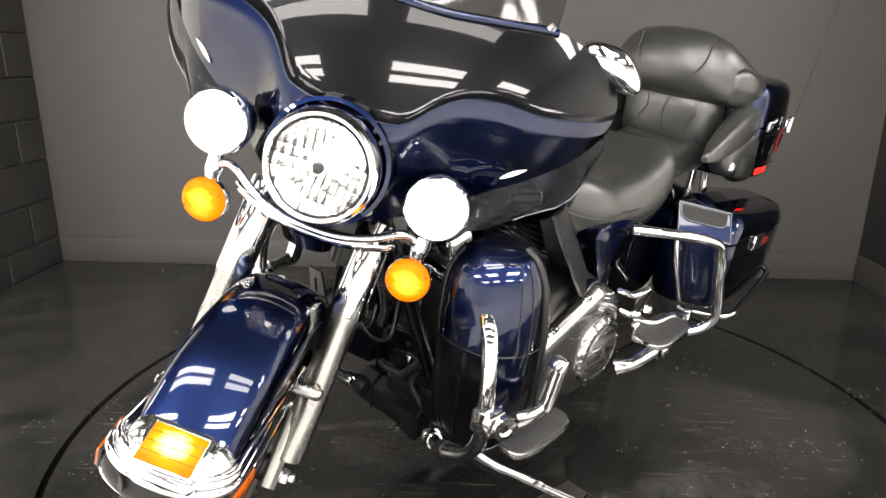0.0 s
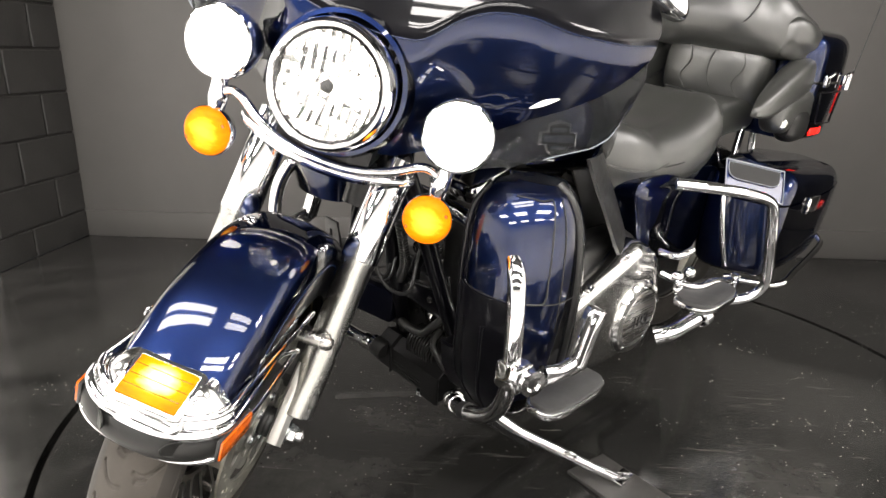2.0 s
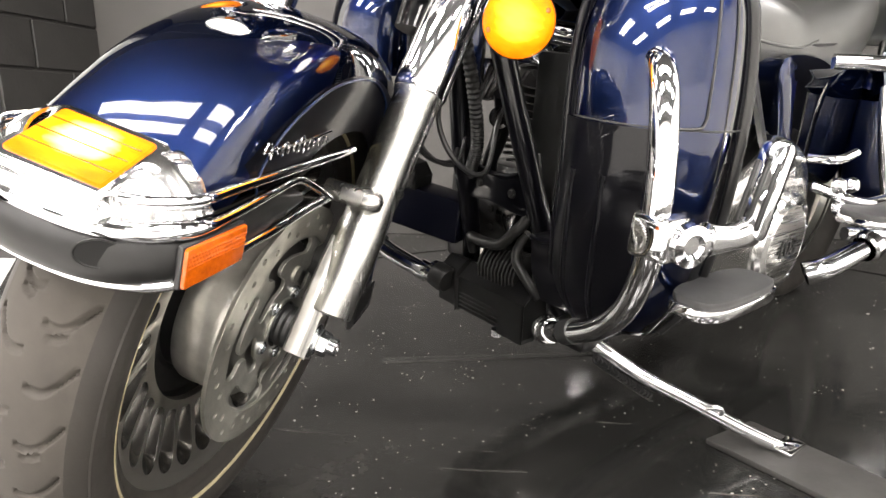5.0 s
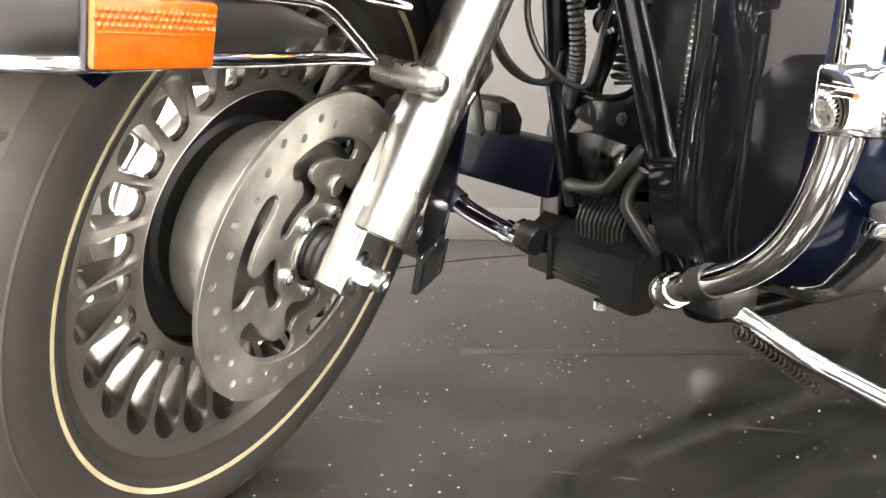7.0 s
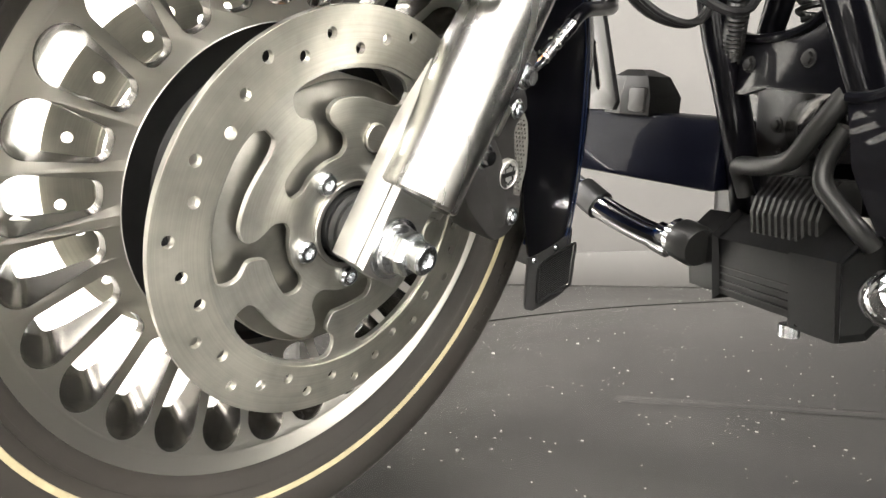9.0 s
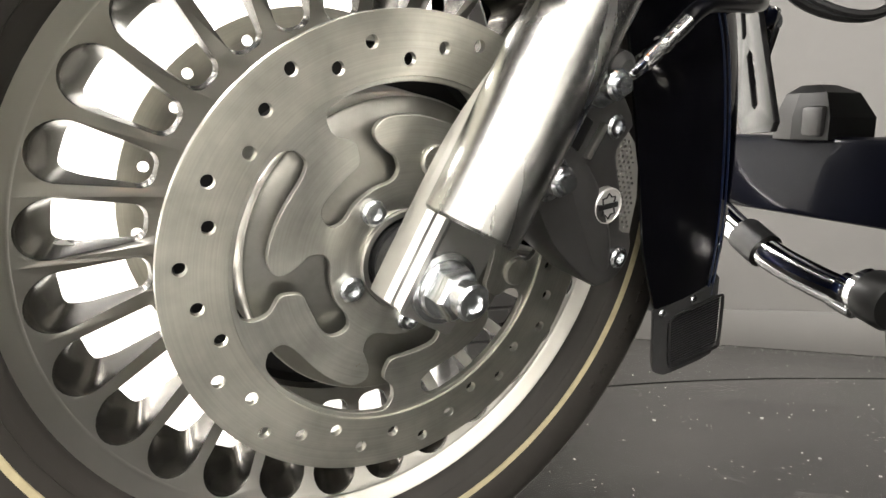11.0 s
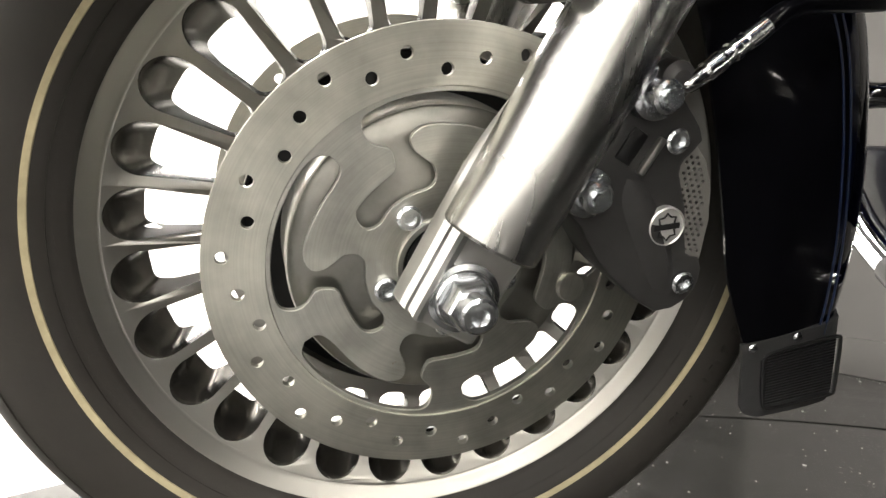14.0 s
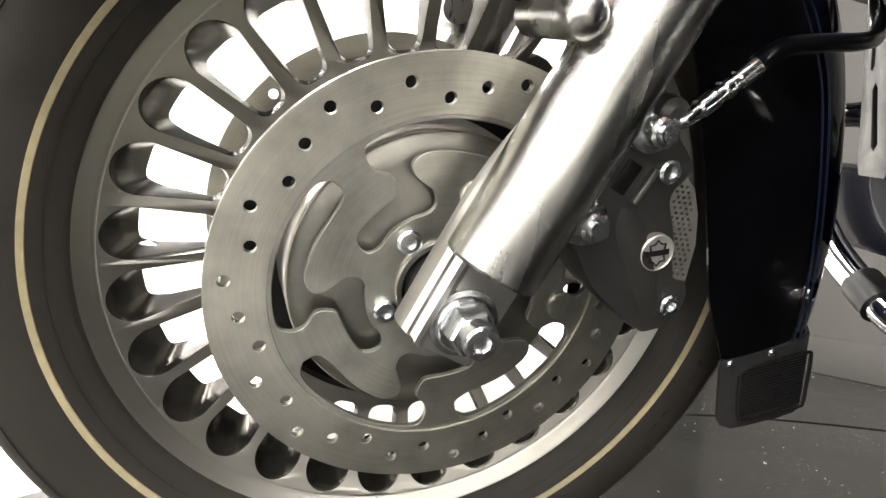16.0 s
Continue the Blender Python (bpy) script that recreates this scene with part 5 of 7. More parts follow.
# black inner fairing behind the skin
inner = sheet([[(fair_x(y, z) - 0.03 - 0.16 * (1 - abs(y) / 0.48), y * 0.985, z) for y in np.linspace(-0.465, 0.465, 49)
                for z in [table(LO, abs(y)) + (table(HI, abs(y)) - table(LO, abs(y))) * t]] for t in np.linspace(0.02, 0.98, 14)], 0.006)
fp("inner_fairing", inner, MATTE, fairing, "matte black inner fairing")
for side in (1, -1):
    cheek = []
    foot = [(0.20, -0.13, 0.24, 0.540), (0.313, -0.20, 0.313, 0.560), (0.378, -0.303, 0.388, 0.596), (0.425, -0.338, 0.446, 0.630), (0.448, -0.350, 0.470, 0.660), (0.461, -0.356, 0.479, 0.700), (0.468, -0.36, 0.474, 0.737)]
    for y in np.linspace(0.20, 0.468, 25):
        low_p = [float(np.interp(y, [q[0] for q in foot], [q[k] for q in foot])) for k in (1, 2, 3)]
        up_p = (fair_x(y, table(LO, y)) - 0.006, y, table(LO, y) + 0.004)
        cheek.append([(up_p[0] + (low_p[0] - up_p[0]) * t, side * (up_p[1] + (low_p[1] - up_p[1]) * t + 0.014 * math.sin(math.pi * t)), up_p[2] + (low_p[2] - up_p[2]) * t) for t in np.linspace(0, 1, 8)])
    # pale tube imitates light caught on the clear plastic's edge
    fp("cheek_edge", tube([c[-1] for c in cheek[14:]], 0.0016, 6, 2), PALE, fairing, "pale line for the light caught on the deflector's edge")
    fp("lower_cheek", sheet(cheek, 0.003), TINTED, fairing, "smoky clear deflector under the fairing wing", 60)
    slit = loft([[(fair_x(y, z) + d, side * y, z + h) for y, z, h in ((0.300, 0.668, 0), (0.318, 0.684, 0.006), (0.345, 0.700, 0.002), (0.322, 0.684, -0.004))] for d in (-0.002, 0.004)], 2, 3)
    fp("chrome_vent", slit, CHROME, fairing, "thin chrome vent blade")
# windscreen with its trim
glass = sheet([[(fair_x(y, table(HI, abs(y))) - 0.006 - 0.33 * s, y * (1 - 0.25 * s), table(HI, abs(y)) - 0.012 + s * (1.0 - 2.4 * (y * y))) for y in np.linspace(-0.30, 0.30, 33)] for s in np.linspace(0, 0.20, 8)], 0.004)
screen = fp("windscreen", glass, SMOKE, None, "clear low windscreen", 60)
trim = [(fair_x(y, table(HI, abs(y))) + 0.002, y, table(HI, abs(y)) - 0.004) for y in np.linspace(-0.30, 0.30, 41)]
fp("screen_trim", tube(trim, 0.009, 10, 1), BLUE, screen, "navy screen trim strip")
for y in (-0.285, 0.0, 0.285):
    fp("screw", add_cap_screw(bmesh.new(), (fair_x(y, table(HI, abs(y))) + 0.009, y, table(HI, abs(y)) + 0.002), (1, 0, 0.4), 0.008, 0.006), CHROME, screen)
# mirrors on the fairing's shoulders
for side in (1, -1):
    o = Vector((-0.33, 0.425 * side, 0.945))
    shell = loft([[(o.x + 0.05 * k - 0.02, o.y + side * y, o.z + z - 0.10 * k * 0.0) for y, z in ((-0.07 * w, -0.005 * w), (-0.05 * w, 0.030 * w), (0.02 * w, 0.034 * w), (0.075 * w, -0.012 * w), (0.07 * w, -0.045 * w), (-0.02 * w, -0.035 * w))] for k, w in ((-0.4, 1.0), (0.2, 1.0), (0.8, 0.85), (1.1, 0.4))], 4, 4)
    ob = fp("mirror", shell, CHROME, None, "chrome shelled rear-view mirror")
    fp("stalk", tube([o + Vector((0.0, -0.02 * side, -0.03)), o + Vector((0.005, -0.06 * side, -0.06)), o + Vector((0.0, -0.08 * side, -0.09))], 0.009, 12, 4), CHROME, ob)

# ---- the motorcycle: body ----
MIR = Matrix.Diagonal((1, -1, 1, 1))


def both(pts, side):
    return [(x, y * side, z) for x, y, z in pts]


# frame tubes and headstock
for side in (1, -1):
    bp("downtube", tube([(x, y * side + lean, z) for x, y, z, lean in ((-0.335, 0.03, 0.44, 0.008), (-0.365, 0.045, 0.35, 0.014), (-0.395, 0.06, 0.25, 0.017), (-0.425, 0.076, 0.155, 0.018), (-0.455, 0.084, 0.08, 0.016), (-0.485, 0.092, 0.01, 0.010), (-0.53, 0.11, -0.09, 0.0), (-0.62, 0.125, -0.145, 0.0), (-1.25, 0.125, -0.145, 0.0))], 0.0172, 14, 5), BLACKGLOSS, None, "black painted frame tube")
bp("headstock", tube([(-0.275, 0, 0.34), (-0.36, 0, 0.60)], 0.038, 20, 1), BLACKGLOSS, None, "black steering head")
plate = outline_mesh([tuple(q) for q in glide([(-0.062, 0.156), (-0.045, 0.142), (-0.02, 0.135), (0.02, 0.134), (0.05, 0.141), (0.072, 0.158), (0.088, 0.180), (0.098, 0.12), (0.102, 0.082), (0.06, 0.080), (0.03, 0.083), (-0.01, 0.089), (-0.062, 0.088), (-0.062, 0.156)], 2)[:-1]], [], 0.008, 0.0015)
top_edge = glide([(-0.444, -0.058, 0.152), (-0.444, -0.045, 0.142), (-0.444, -0.02, 0.135), (-0.444, 0.02, 0.134), (-0.444, 0.05, 0.141), (-0.444, 0.072, 0.158)], 5)
TO_X = Matrix(((0, 0, 1, 0), (1, 0, 0, 0), (0, 1, 0, 0), (0, 0, 0, 1)))
brace = bp("brace_plate", moved(plate, Matrix.Translation((-0.448, 0, 0)) @ TO_X), BLACKGLOSS, None, "black curved brace plate with bolts")
bp("rolled_edge", tube(top_edge, 0.0045, 8, 1), BLACKGLOSS, brace)
for y, z in ((-0.030, 0.112), (0.045, 0.110), (-0.06, 0.053), (-0.055, 0.020)):
    h_ = bmesh.new()
    add_hex(h_, (-0.444 if z > 0.1 else -0.507, y, z), (1, 0, 0), 0.006, 0.005)
    bp("bolt", h_, DULLGREY, brace)
bp("backbone", tube([(-0.34, 0, 0.52), (-0.6, 0, 0.42), (-0.95, 0, 0.33)], 0.03, 14, 4), BLACK, None, "black backbone tube")
bp("engine_front", box((-0.565, -0.03, 0.045), (0.05, 0.26, 0.17), 0.012), BLACKGLOSS, None, "black engine front")
bp("engine_mount", box((-0.525, -0.055, 0.035), (0.035, 0.085, 0.13), 0.008), BLACK, None, "black engine mount")
bp("cam_cover", box((-0.65, -0.185, 0.0), (0.19, 0.11, 0.21), 0.03, Matrix(), 3), BLACK, None, "black cam cover on the far side")
bp("filter", lathe([(0, -0.05), (0.030, -0.05), (0.034, -0.045), (0.036, 0.03), (0.034, 0.04), (0, 0.04)], 32, axis_to((-0.505, 0.02, 0.050), (0.45, 0.88, 0.02))), DIMCHROME, None, "chrome oil filter behind the frame")
coil_ = [(-0.50 + 0.016 * math.cos(k * math.pi / 5), -0.012 + 0.016 * math.sin(k * math.pi / 5), 0.152 + 0.0011 * k) for k in range(55)]
bp("neck_spring", tube(coil_, 0.0030, 6, 1), BLACK, None, "grey coil spring at the neck")
neck = loft([[(x, y * w, z) for x, y in ((-0.385, -0.20), (-0.37, -0.10), (-0.375, -0.03), (-0.43, -0.03), (-0.45, -0.1), (-0.43, -0.20))] for z, w in ((0.275, 0.9), (0.30, 1.0), (0.41, 1.0), (0.455, 0.8))], 3, 3)
bp("neck_cover", neck, BLUE, None, "navy panel behind the fork", 60)
bp("chrome_cylinder", lathe([(0, 0), (0.0135, 0), (0.0145, 0.003), (0.0145, 0.05), (0.0115, 0.054), (0.0115, 0.13), (0, 0.13)], 24, axis_to((-0.372, -0.285, 0.311), (-0.22, 0.97, 0.06))), CHROME, None, "chrome cylinder behind the fork")
bp("neck_arm", tube([(-0.44, 0.010, 0.262), (-0.455, 0.000, 0.225), (-0.47, -0.022, 0.185), (-0.475, -0.040, 0.150), (-0.475, -0.046, 0.118)], [0.017, 0.016, 0.014, 0.013, 0.015], 14, 5), BLACKGLOSS, None, "black cast arm at the steering neck")
bp("neck_boss", lathe([(0, -0.012), (0.015, -0.012), (0.017, -0.008), (0.017, 0.010), (0.012, 0.014), (0, 0.014)], 24, axis_to((-0.436, 0.012, 0.226), (1, 0.45, 0))), DIMCHROME, None, "worn chrome boss")
bp("horn", lathe([(0, 0.0), (0.012, 0.001), (0.030, 0.006), (0.034, 0.003), (0.034, -0.012), (0.02, -0.02), (0, -0.02)], 32, axis_to((-0.462, -0.052, 0.278), (1, 0.5, -0.1))), DIMCHROME, None, "round chrome horn")
# cables and a ribbed conduit by the neck
for k, (dy, r) in enumerate(((-0.035, 0.0042), (-0.022, 0.0032), (0.045, 0.004))):
    bp("cable", tube([(-0.28, dy, 0.46), (-0.30, dy - 0.02, 0.30), (-0.31, dy - 0.035, 0.22), (-0.33, dy - 0.01, 0.165), (-0.38, dy, 0.15), (-0.42, dy - 0.02, 0.19 + 0.02 * k), (-0.45, dy, 0.3)], r, 8, 6), BLACK, None, "black cable")
path = glide([(-0.36, -0.01, 0.36), (-0.39, -0.006, 0.26), (-0.415, -0.015, 0.185), (-0.43, -0.038, 0.14), (-0.45, -0.065, 0.11)], 22)
bp("conduit", tube(path, [0.0092 + 0.0022 * (k % 2) for k in range(len(path))], 10, 1), MATTE, None, "ribbed black conduit")

# cooler under the frame: louvred box, fin block, hoses and boots
HEX = ((-0.437, -0.062), (-0.468, -0.036), (-0.497, -0.050), (-0.507, -0.106), (-0.472, -0.134), (-0.442, -0.134))
mid_ = ((-0.443, -0.066), (-0.472, -0.042), (-0.497, -0.050), (-0.507, -0.106), (-0.474, -0.128), (-0.449, -0.128))
reg = loft([[(x, y, z) for x, z in q] for y, q in ((-0.115, mid_), (-0.064, mid_), (-0.0635, HEX), (-0.060, mid_), (0.046, mid_), (0.0465, HEX), (0.10, HEX))], 1, 1)
regulator = bp("oil_cooler", reg, COOLER, None, "matte black louvred cooler box", 20)
bp("end_face", loft([[(-0.472 + (x + 0.472) * w, y, -0.085 + (z + 0.085) * w) for x, z in HEX] for y, w in ((0.099, 1.0), (0.104, 0.97), (0.101, 0.86))], 1, 1), COOLER, regulator, "recessed end face", 20)
for k in range(7):
    z = -0.072 - 0.0080 * k
    bp("louvre", box((-0.4480, -0.008, z), (0.0050, 0.100, 0.0020), 0.0006), MATTE, regulator)
bp("drain_plug", lathe([(0, 0), (0.010, 0), (0.010, 0.012), (0, 0.012)], 12, axis_to((-0.46, 0.03, -0.15), (0, 0, 1))), ZINC, regulator)
for k in range(11):
    fin = loft([[(x, -0.027 + k * 0.0084 + d, z) for x, z in ((-0.456, -0.058), (-0.453, -0.034), (-0.458, -0.018), (-0.475, 0.002), (-0.50, 0.002), (-0.50, -0.058))] for d in (0, 0.0036)], 1, 1)
    bp("cooling_fin", fin, MATTE, regulator, "black cooling fin", 20)
bp("hose", tube([(-0.47, -0.055, -0.02), (-0.462, -0.055, 0.0), (-0.452, -0.045, 0.012), (-0.447, -0.01, 0.013), (-0.445, 0.03, 0.020), (-0.446, 0.055, 0.045), (-0.45, 0.075, 0.07), (-0.46, 0.085, 0.10)], 0.0095, 12, 6), MATTE, regulator, "black rubber hose")
bp("hose", tube([(-0.46, 0.075, 0.05), (-0.455, 0.062, 0.022), (-0.45, 0.066, 0.0), (-0.45, 0.085, -0.018), (-0.452, 0.10, -0.032), (-0.465, 0.108, -0.05)], 0.0085, 12, 6), MATTE, regulator, "black rubber hose")
bp("collar", lathe([(0.012, -0.012), (0.021, -0.012), (0.023, -0.006), (0.023, 0.006), (0.021, 0.012), (0.012, 0.012)], 28, axis_to((-0.432, 0.16, -0.078), (0.45, 0.8, 0.38))), CHROME, regulator)
# boot on the far end, where the other guard comes in
bp("round_boot", lathe([(0, -0.03), (0.021, -0.03), (0.024, -0.024), (0.024, 0.0), (0.018, 0.004), (0, 0.004)], 28, axis_to((-0.432, -0.108, -0.074), (0.1, -1, 0.2))), MATTE, regulator, "round black boot")
bp("boot_ring", lathe([(0.016, 0.002), (0.022, 0.002), (0.022, 0.010), (0.016, 0.010)], 28, axis_to((-0.432, -0.108, -0.074), (0.1, -1, 0.2))), CHROME, regulator)

# engine guard, clamps and foot pegs
for side in (1, -1):
    first = [(-0.424, 0.170, -0.073)] if side > 0 else [(-0.445, 0.115, -0.088), (-0.415, 0.17, -0.070)]
    g = bp("engine_guard", tube(both(first + [(-0.388, 0.223, -0.046), (-0.364, 0.294, -0.005), (-0.348, 0.338, 0.042), (-0.33, 0.365, 0.104), (-0.318, 0.374, 0.155), (-0.314, 0.374, 0.21), (-0.318, 0.364, 0.27),
                                      (-0.332, 0.345, 0.318)] + ([(-0.355, 0.312, 0.338), (-0.372, 0.24, 0.348), (-0.385, 0.14, 0.357), (-0.39, 0.04, 0.362)] if side > 0 else [(-0.36, 0.335, 0.335), (-0.42, 0.325, 0.34)]), side), 0.0160, 18, 6), CHROME, None, "thick chrome engine guard tube")
    if side < 0:
        bp("black_collar", tube([(-0.388, -0.223, -0.046), (-0.378, -0.253, -0.029)], 0.0195, 18, 1), BLACK, g)
    bp("end_collar", lathe([(0.0, -0.012), (0.0188, -0.012), (0.0195, 0.0), (0.0188, 0.01), (0.0, 0.01)], 24, axis_to((-0.418, 0.178, -0.069), (0.45, 0.8, 0.38)) if side > 0 else axis_to((-0.43, -0.142, -0.079), (0.45, -0.8, 0.38))), CHROME, g)
    if side > 0:
        bp("black_sleeve", tube(both([(-0.386, 0.228, -0.043), (-0.379, 0.250, -0.031)], side), 0.0185, 18, 1), BLACK, g)
    m = bp("peg_mount", box((0, 0, 0), (0.046, 0.05, 0.052), 0.008, Matrix.Translation((-0.320, 0.380 * side, 0.152))), CHROME, None, "chrome clamp and folding foot peg")
    bp("pivot", lathe([(0, 0), (0.024, 0), (0.026, 0.004), (0.024, 0.016), (0.014, 0.018), (0.010, 0.014), (0, 0.014)], 32, axis_to((-0.334, 0.402 * side, 0.148), (0.35, side, 0))), CHROME, m)
    arm = loft([oval(x, side * y - 0.012, side * y + 0.012, z - h, z + h, 0.45) for x, y, z, h in ((-0.36, 0.412, 0.150, 0.02), (-0.39, 0.420, 0.150, 0.015), (-0.42, 0.424, 0.152, 0.017), (-0.445, 0.424, 0.154, 0.02))], 3, 1)
    bp("arm", arm, CHROME, m)
    pg = axis_to((-0.437, 0.424 * side, 0.142), (-0.30, 0.0 * side, 0.93))
    bp("peg", moved(box((0, 0, 0.06), (0.036, 0.028, 0.115), 0.008), pg), CHROME, m, "chrome foot peg")
    pads = bmesh.new()
    for k in range(3):
        add_box(pads, (-0.012 + 0.012 * k, 0.0145 * side, 0.052), (0.006, 0.006, 0.08), 0.002, pg)
    bp("pad", pads, MATTE, m, "ribbed black rubber")
    bp("screw", add_cap_screw(bmesh.new(), pg @ Vector((0, 0.013 * side, 0.104)), (0.3, side, 0), 0.012, 0.006), ZINC, m)

# fairing lowers
LOWER = [(0.452, -0.425, 0.24, 0.325, 0.012, 0.05), (0.435, -0.40, 0.215, 0.352, 0.03, 0.075), (0.39, -0.385, 0.20, 0.374, 0.045, 0.10), (0.30, -0.380, 0.20, 0.384, 0.055, 0.12), (0.20, -0.388, 0.20, 0.382, 0.055, 0.125),
         (0.10, -0.41, 0.180, 0.368, 0.05, 0.125), (0.02, -0.435, 0.168, 0.345, 0.045, 0.115), (-0.035, -0.455, 0.185, 0.31, 0.03, 0.08)]


def lower_section(z, x, y0, y1, bulge, deep, side, grow=0.0):
    w = y1 - y0
    pts = []
    for s, d in ((0.0, -0.02), (0.06, 0.55), (0.25, 0.95), (0.5, 1.0), (0.75, 0.72), (0.93, 0.1), (1.0, -0.55), (0.985, -1.4)):
        pts.append((x + bulge * d + grow, (y0 + w * s) * side, z))
    for s in (0.9, 0.5, 0.12):
        pts.append((x - deep * (0.75 if s < 0.2 else 0.95), (y0 + w * s) * side, z))
    return pts


OTHER = [(0.452, -0.425, 0.26, 0.345, 0.012, 0.05), (0.435, -0.40, 0.20, 0.372, 0.03, 0.075), (0.39, -0.385, 0.19, 0.394, 0.045, 0.10), (0.33, -0.380, 0.19, 0.40, 0.05, 0.11), (0.268, -0.385, 0.20, 0.39, 0.04, 0.09)]
for side in (1, -1):
    rows_ = LOWER if side > 0 else OTHER
    low_ = bp("fairing_lower", loft([lower_section(*q, side) for q in rows_], 6, 4), BLUE, None, "navy fairing lower with glove box door", 60)
    # seam line of the glove box door
    for zz in ((0.262,) if side > 0 else ()):
        ring = lower_section(zz, -0.384, 0.20 if side > 0 else 0.33, 0.384 if side > 0 else 0.402, 0.056, 0.12, side, 0.0012)[1:8]
        bp("door_seam", tube(ring, 0.0018, 6, 5), BLACK, low_, "dark seam of the door")
    if side > 0:
        vert = [lower_section(z + 0.003, x, y0, y1 + 0.0, b, d, side, 0.001)[6] for z, x, y0, y1, b, d in LOWER[1:5]]
        bp("rear_seam", tube(vert, 0.0014, 6, 5), BLACK, low_)
    rim_ = [lower_section(*q, side)[7] for q in rows_]
    bp("rear_rim", tube(rim_, 0.008, 10, 4), BLACK, low_, "black rear edge trim")
    if side > 0:
        # glossy black inner column: narrow beside the door, half the front below it
        for rows_z, cols in ((rows_[1:4], (10, 0, 1)), (rows_[3:], (10, 0, 1, 2, 3, 4))):
            fine = glide([np.array([lower_section(*q, side, 0.003)[k] for k in cols]).reshape(-1) for q in rows_z], 5).reshape(-1, len(cols), 3)
            if len(cols) == 3:
                fine = fine[:int(len(fine) * 0.86)]
            else:
                fine = fine[2:]
            bp("inner_column", sheet([glide(q, 4) for q in fine], 0.002), BLACKGLOSS, low_, "glossy black inner column", 60)
        for k, grow, first_row in ((10, 0.008, 1), (0, 0.006, 1), (1, 0.004, 1), (2, 0.0025, 4), (3, 0.002, 4)):
            bp("column_rib", tube([lower_section(*q, side, grow)[k] for q in rows_[first_row:]], 0.0055, 10, 4), BLACKGLOSS, low_, "glossy black rib")
        # curved shelf that closes the lower towards the frame tube, with its skirt
        lip = glide([(0.138, 0.072), (0.150, 0.071), (0.168, 0.073), (0.186, 0.082), (0.198, 0.104), (0.202, 0.140), (0.203, 0.250)], 6)
        bp("inner_shelf", sheet([[(x, y, z) for y, z in lip] for x in (-0.395, -0.43, -0.50)], 0.003), BLACKGLOSS, low_, "glossy black curved inner shelf", 60)
        bp("shelf_lip", tube([(-0.394, y, z) for y, z in lip], 0.0042, 8, 1), BLACKGLOSS, low_)
        bp("inner_skirt", sheet([[(-0.397, y, z - 0.003), (-0.402, y + 0.004, 0.02), (-0.425, y + 0.010, -0.03)] for y, z in lip[:25]], 0.003), BLACKGLOSS, low_, "glossy black skirt", 60)
        edge_ = [glide(lower_section(*q, side, 0.0018)[2:7], 4) for q in rows_]
        door = [e[13] for e in edge_[1:4]]
        bp("door_seam", tube([edge_[1][5], edge_[1][10], *door, edge_[3][13] * np.array((1, 1, 0)) + np.array((0, 0, 0.272)), edge_[3][12] * np.array((1, 1, 0)) + np.array((0.002, 0, 0.264)), edge_[3][8] * np.array((1, 1, 0)) + np.array((0.002, 0, 0.262))], 0.0017, 6, 4), BLACK, low_, "dark seam of the door")

# the other lower's foot: glossy box, cowl and slotted bracket
FOOT = Matrix.Translation((-0.424, -0.196, 0.030)) @ pose(0, 0, 0, -5.5, 0, 19.5)
bp("lower_foot", box((-0.035, -0.069, 0), (0.07, 0.360, 0.082), 0.007, FOOT), LACQUER, low_, "glossy blue-black foot of the lower")
cowl_plan = [(0.002, -0.060), (0.010, -0.028), (0.004, 0.012), (-0.055, 0.012), (-0.065, -0.025), (-0.055, -0.060)]
bp("cowl", loft([[FOOT @ Vector((x * w - 0.01 * (1 - w), -0.02 + (y + 0.024) * w - 0.004, z)) for x, y in cowl_plan] for z, w in ((0.038, 1), (0.060, 1.0), (0.084, 0.72), (0.092, 0.35))], 1, 1), MATTE, low_, "black angular cowl", 20)
bp("cowl_face", box((0.004, -0.006, 0.056), (0.010, 0.026, 0.030), 0.004, FOOT), GREY, low_, "sloped dark face")
brk = outline_mesh([(-0.212, 0.235), (-0.186, 0.085), (-0.180, 0.076), (-0.118, 0.073), (-0.112, 0.080), (-0.168, 0.235)],
                   [[(-0.192, 0.215), (-0.183, 0.165), (-0.177, 0.163), (-0.172, 0.168), (-0.180, 0.215)], [(-0.172, 0.148), (-0.158, 0.098), (-0.150, 0.094), (-0.142, 0.100), (-0.158, 0.148), (-0.165, 0.153)]], 0.006, 0.001)
bp("slotted_bracket", moved(brk, Matrix.Translation((-0.346, 0, 0)) @ TO_X), BLACK, low_, "black slotted bracket")

bp("gearbox", box((-1.27, 0.0, 0.09), (0.36, 0.30, 0.36), 0.02), BLACK, None, "black gearbox and battery box")
# engine
bp("crankcase", loft([oval(x, -0.13, 0.13, z0, z1, 0.3) for x, z0, z1 in ((-0.55, -0.10, 0.06), (-0.60, -0.13, 0.12), (-0.80, -0.14, 0.15), (-1.0, -0.13, 0.14), (-1.15, -0.12, 0.10), (-1.2, -0.10, 0.06))], 3, 1), CAST, None, "grey engine case")


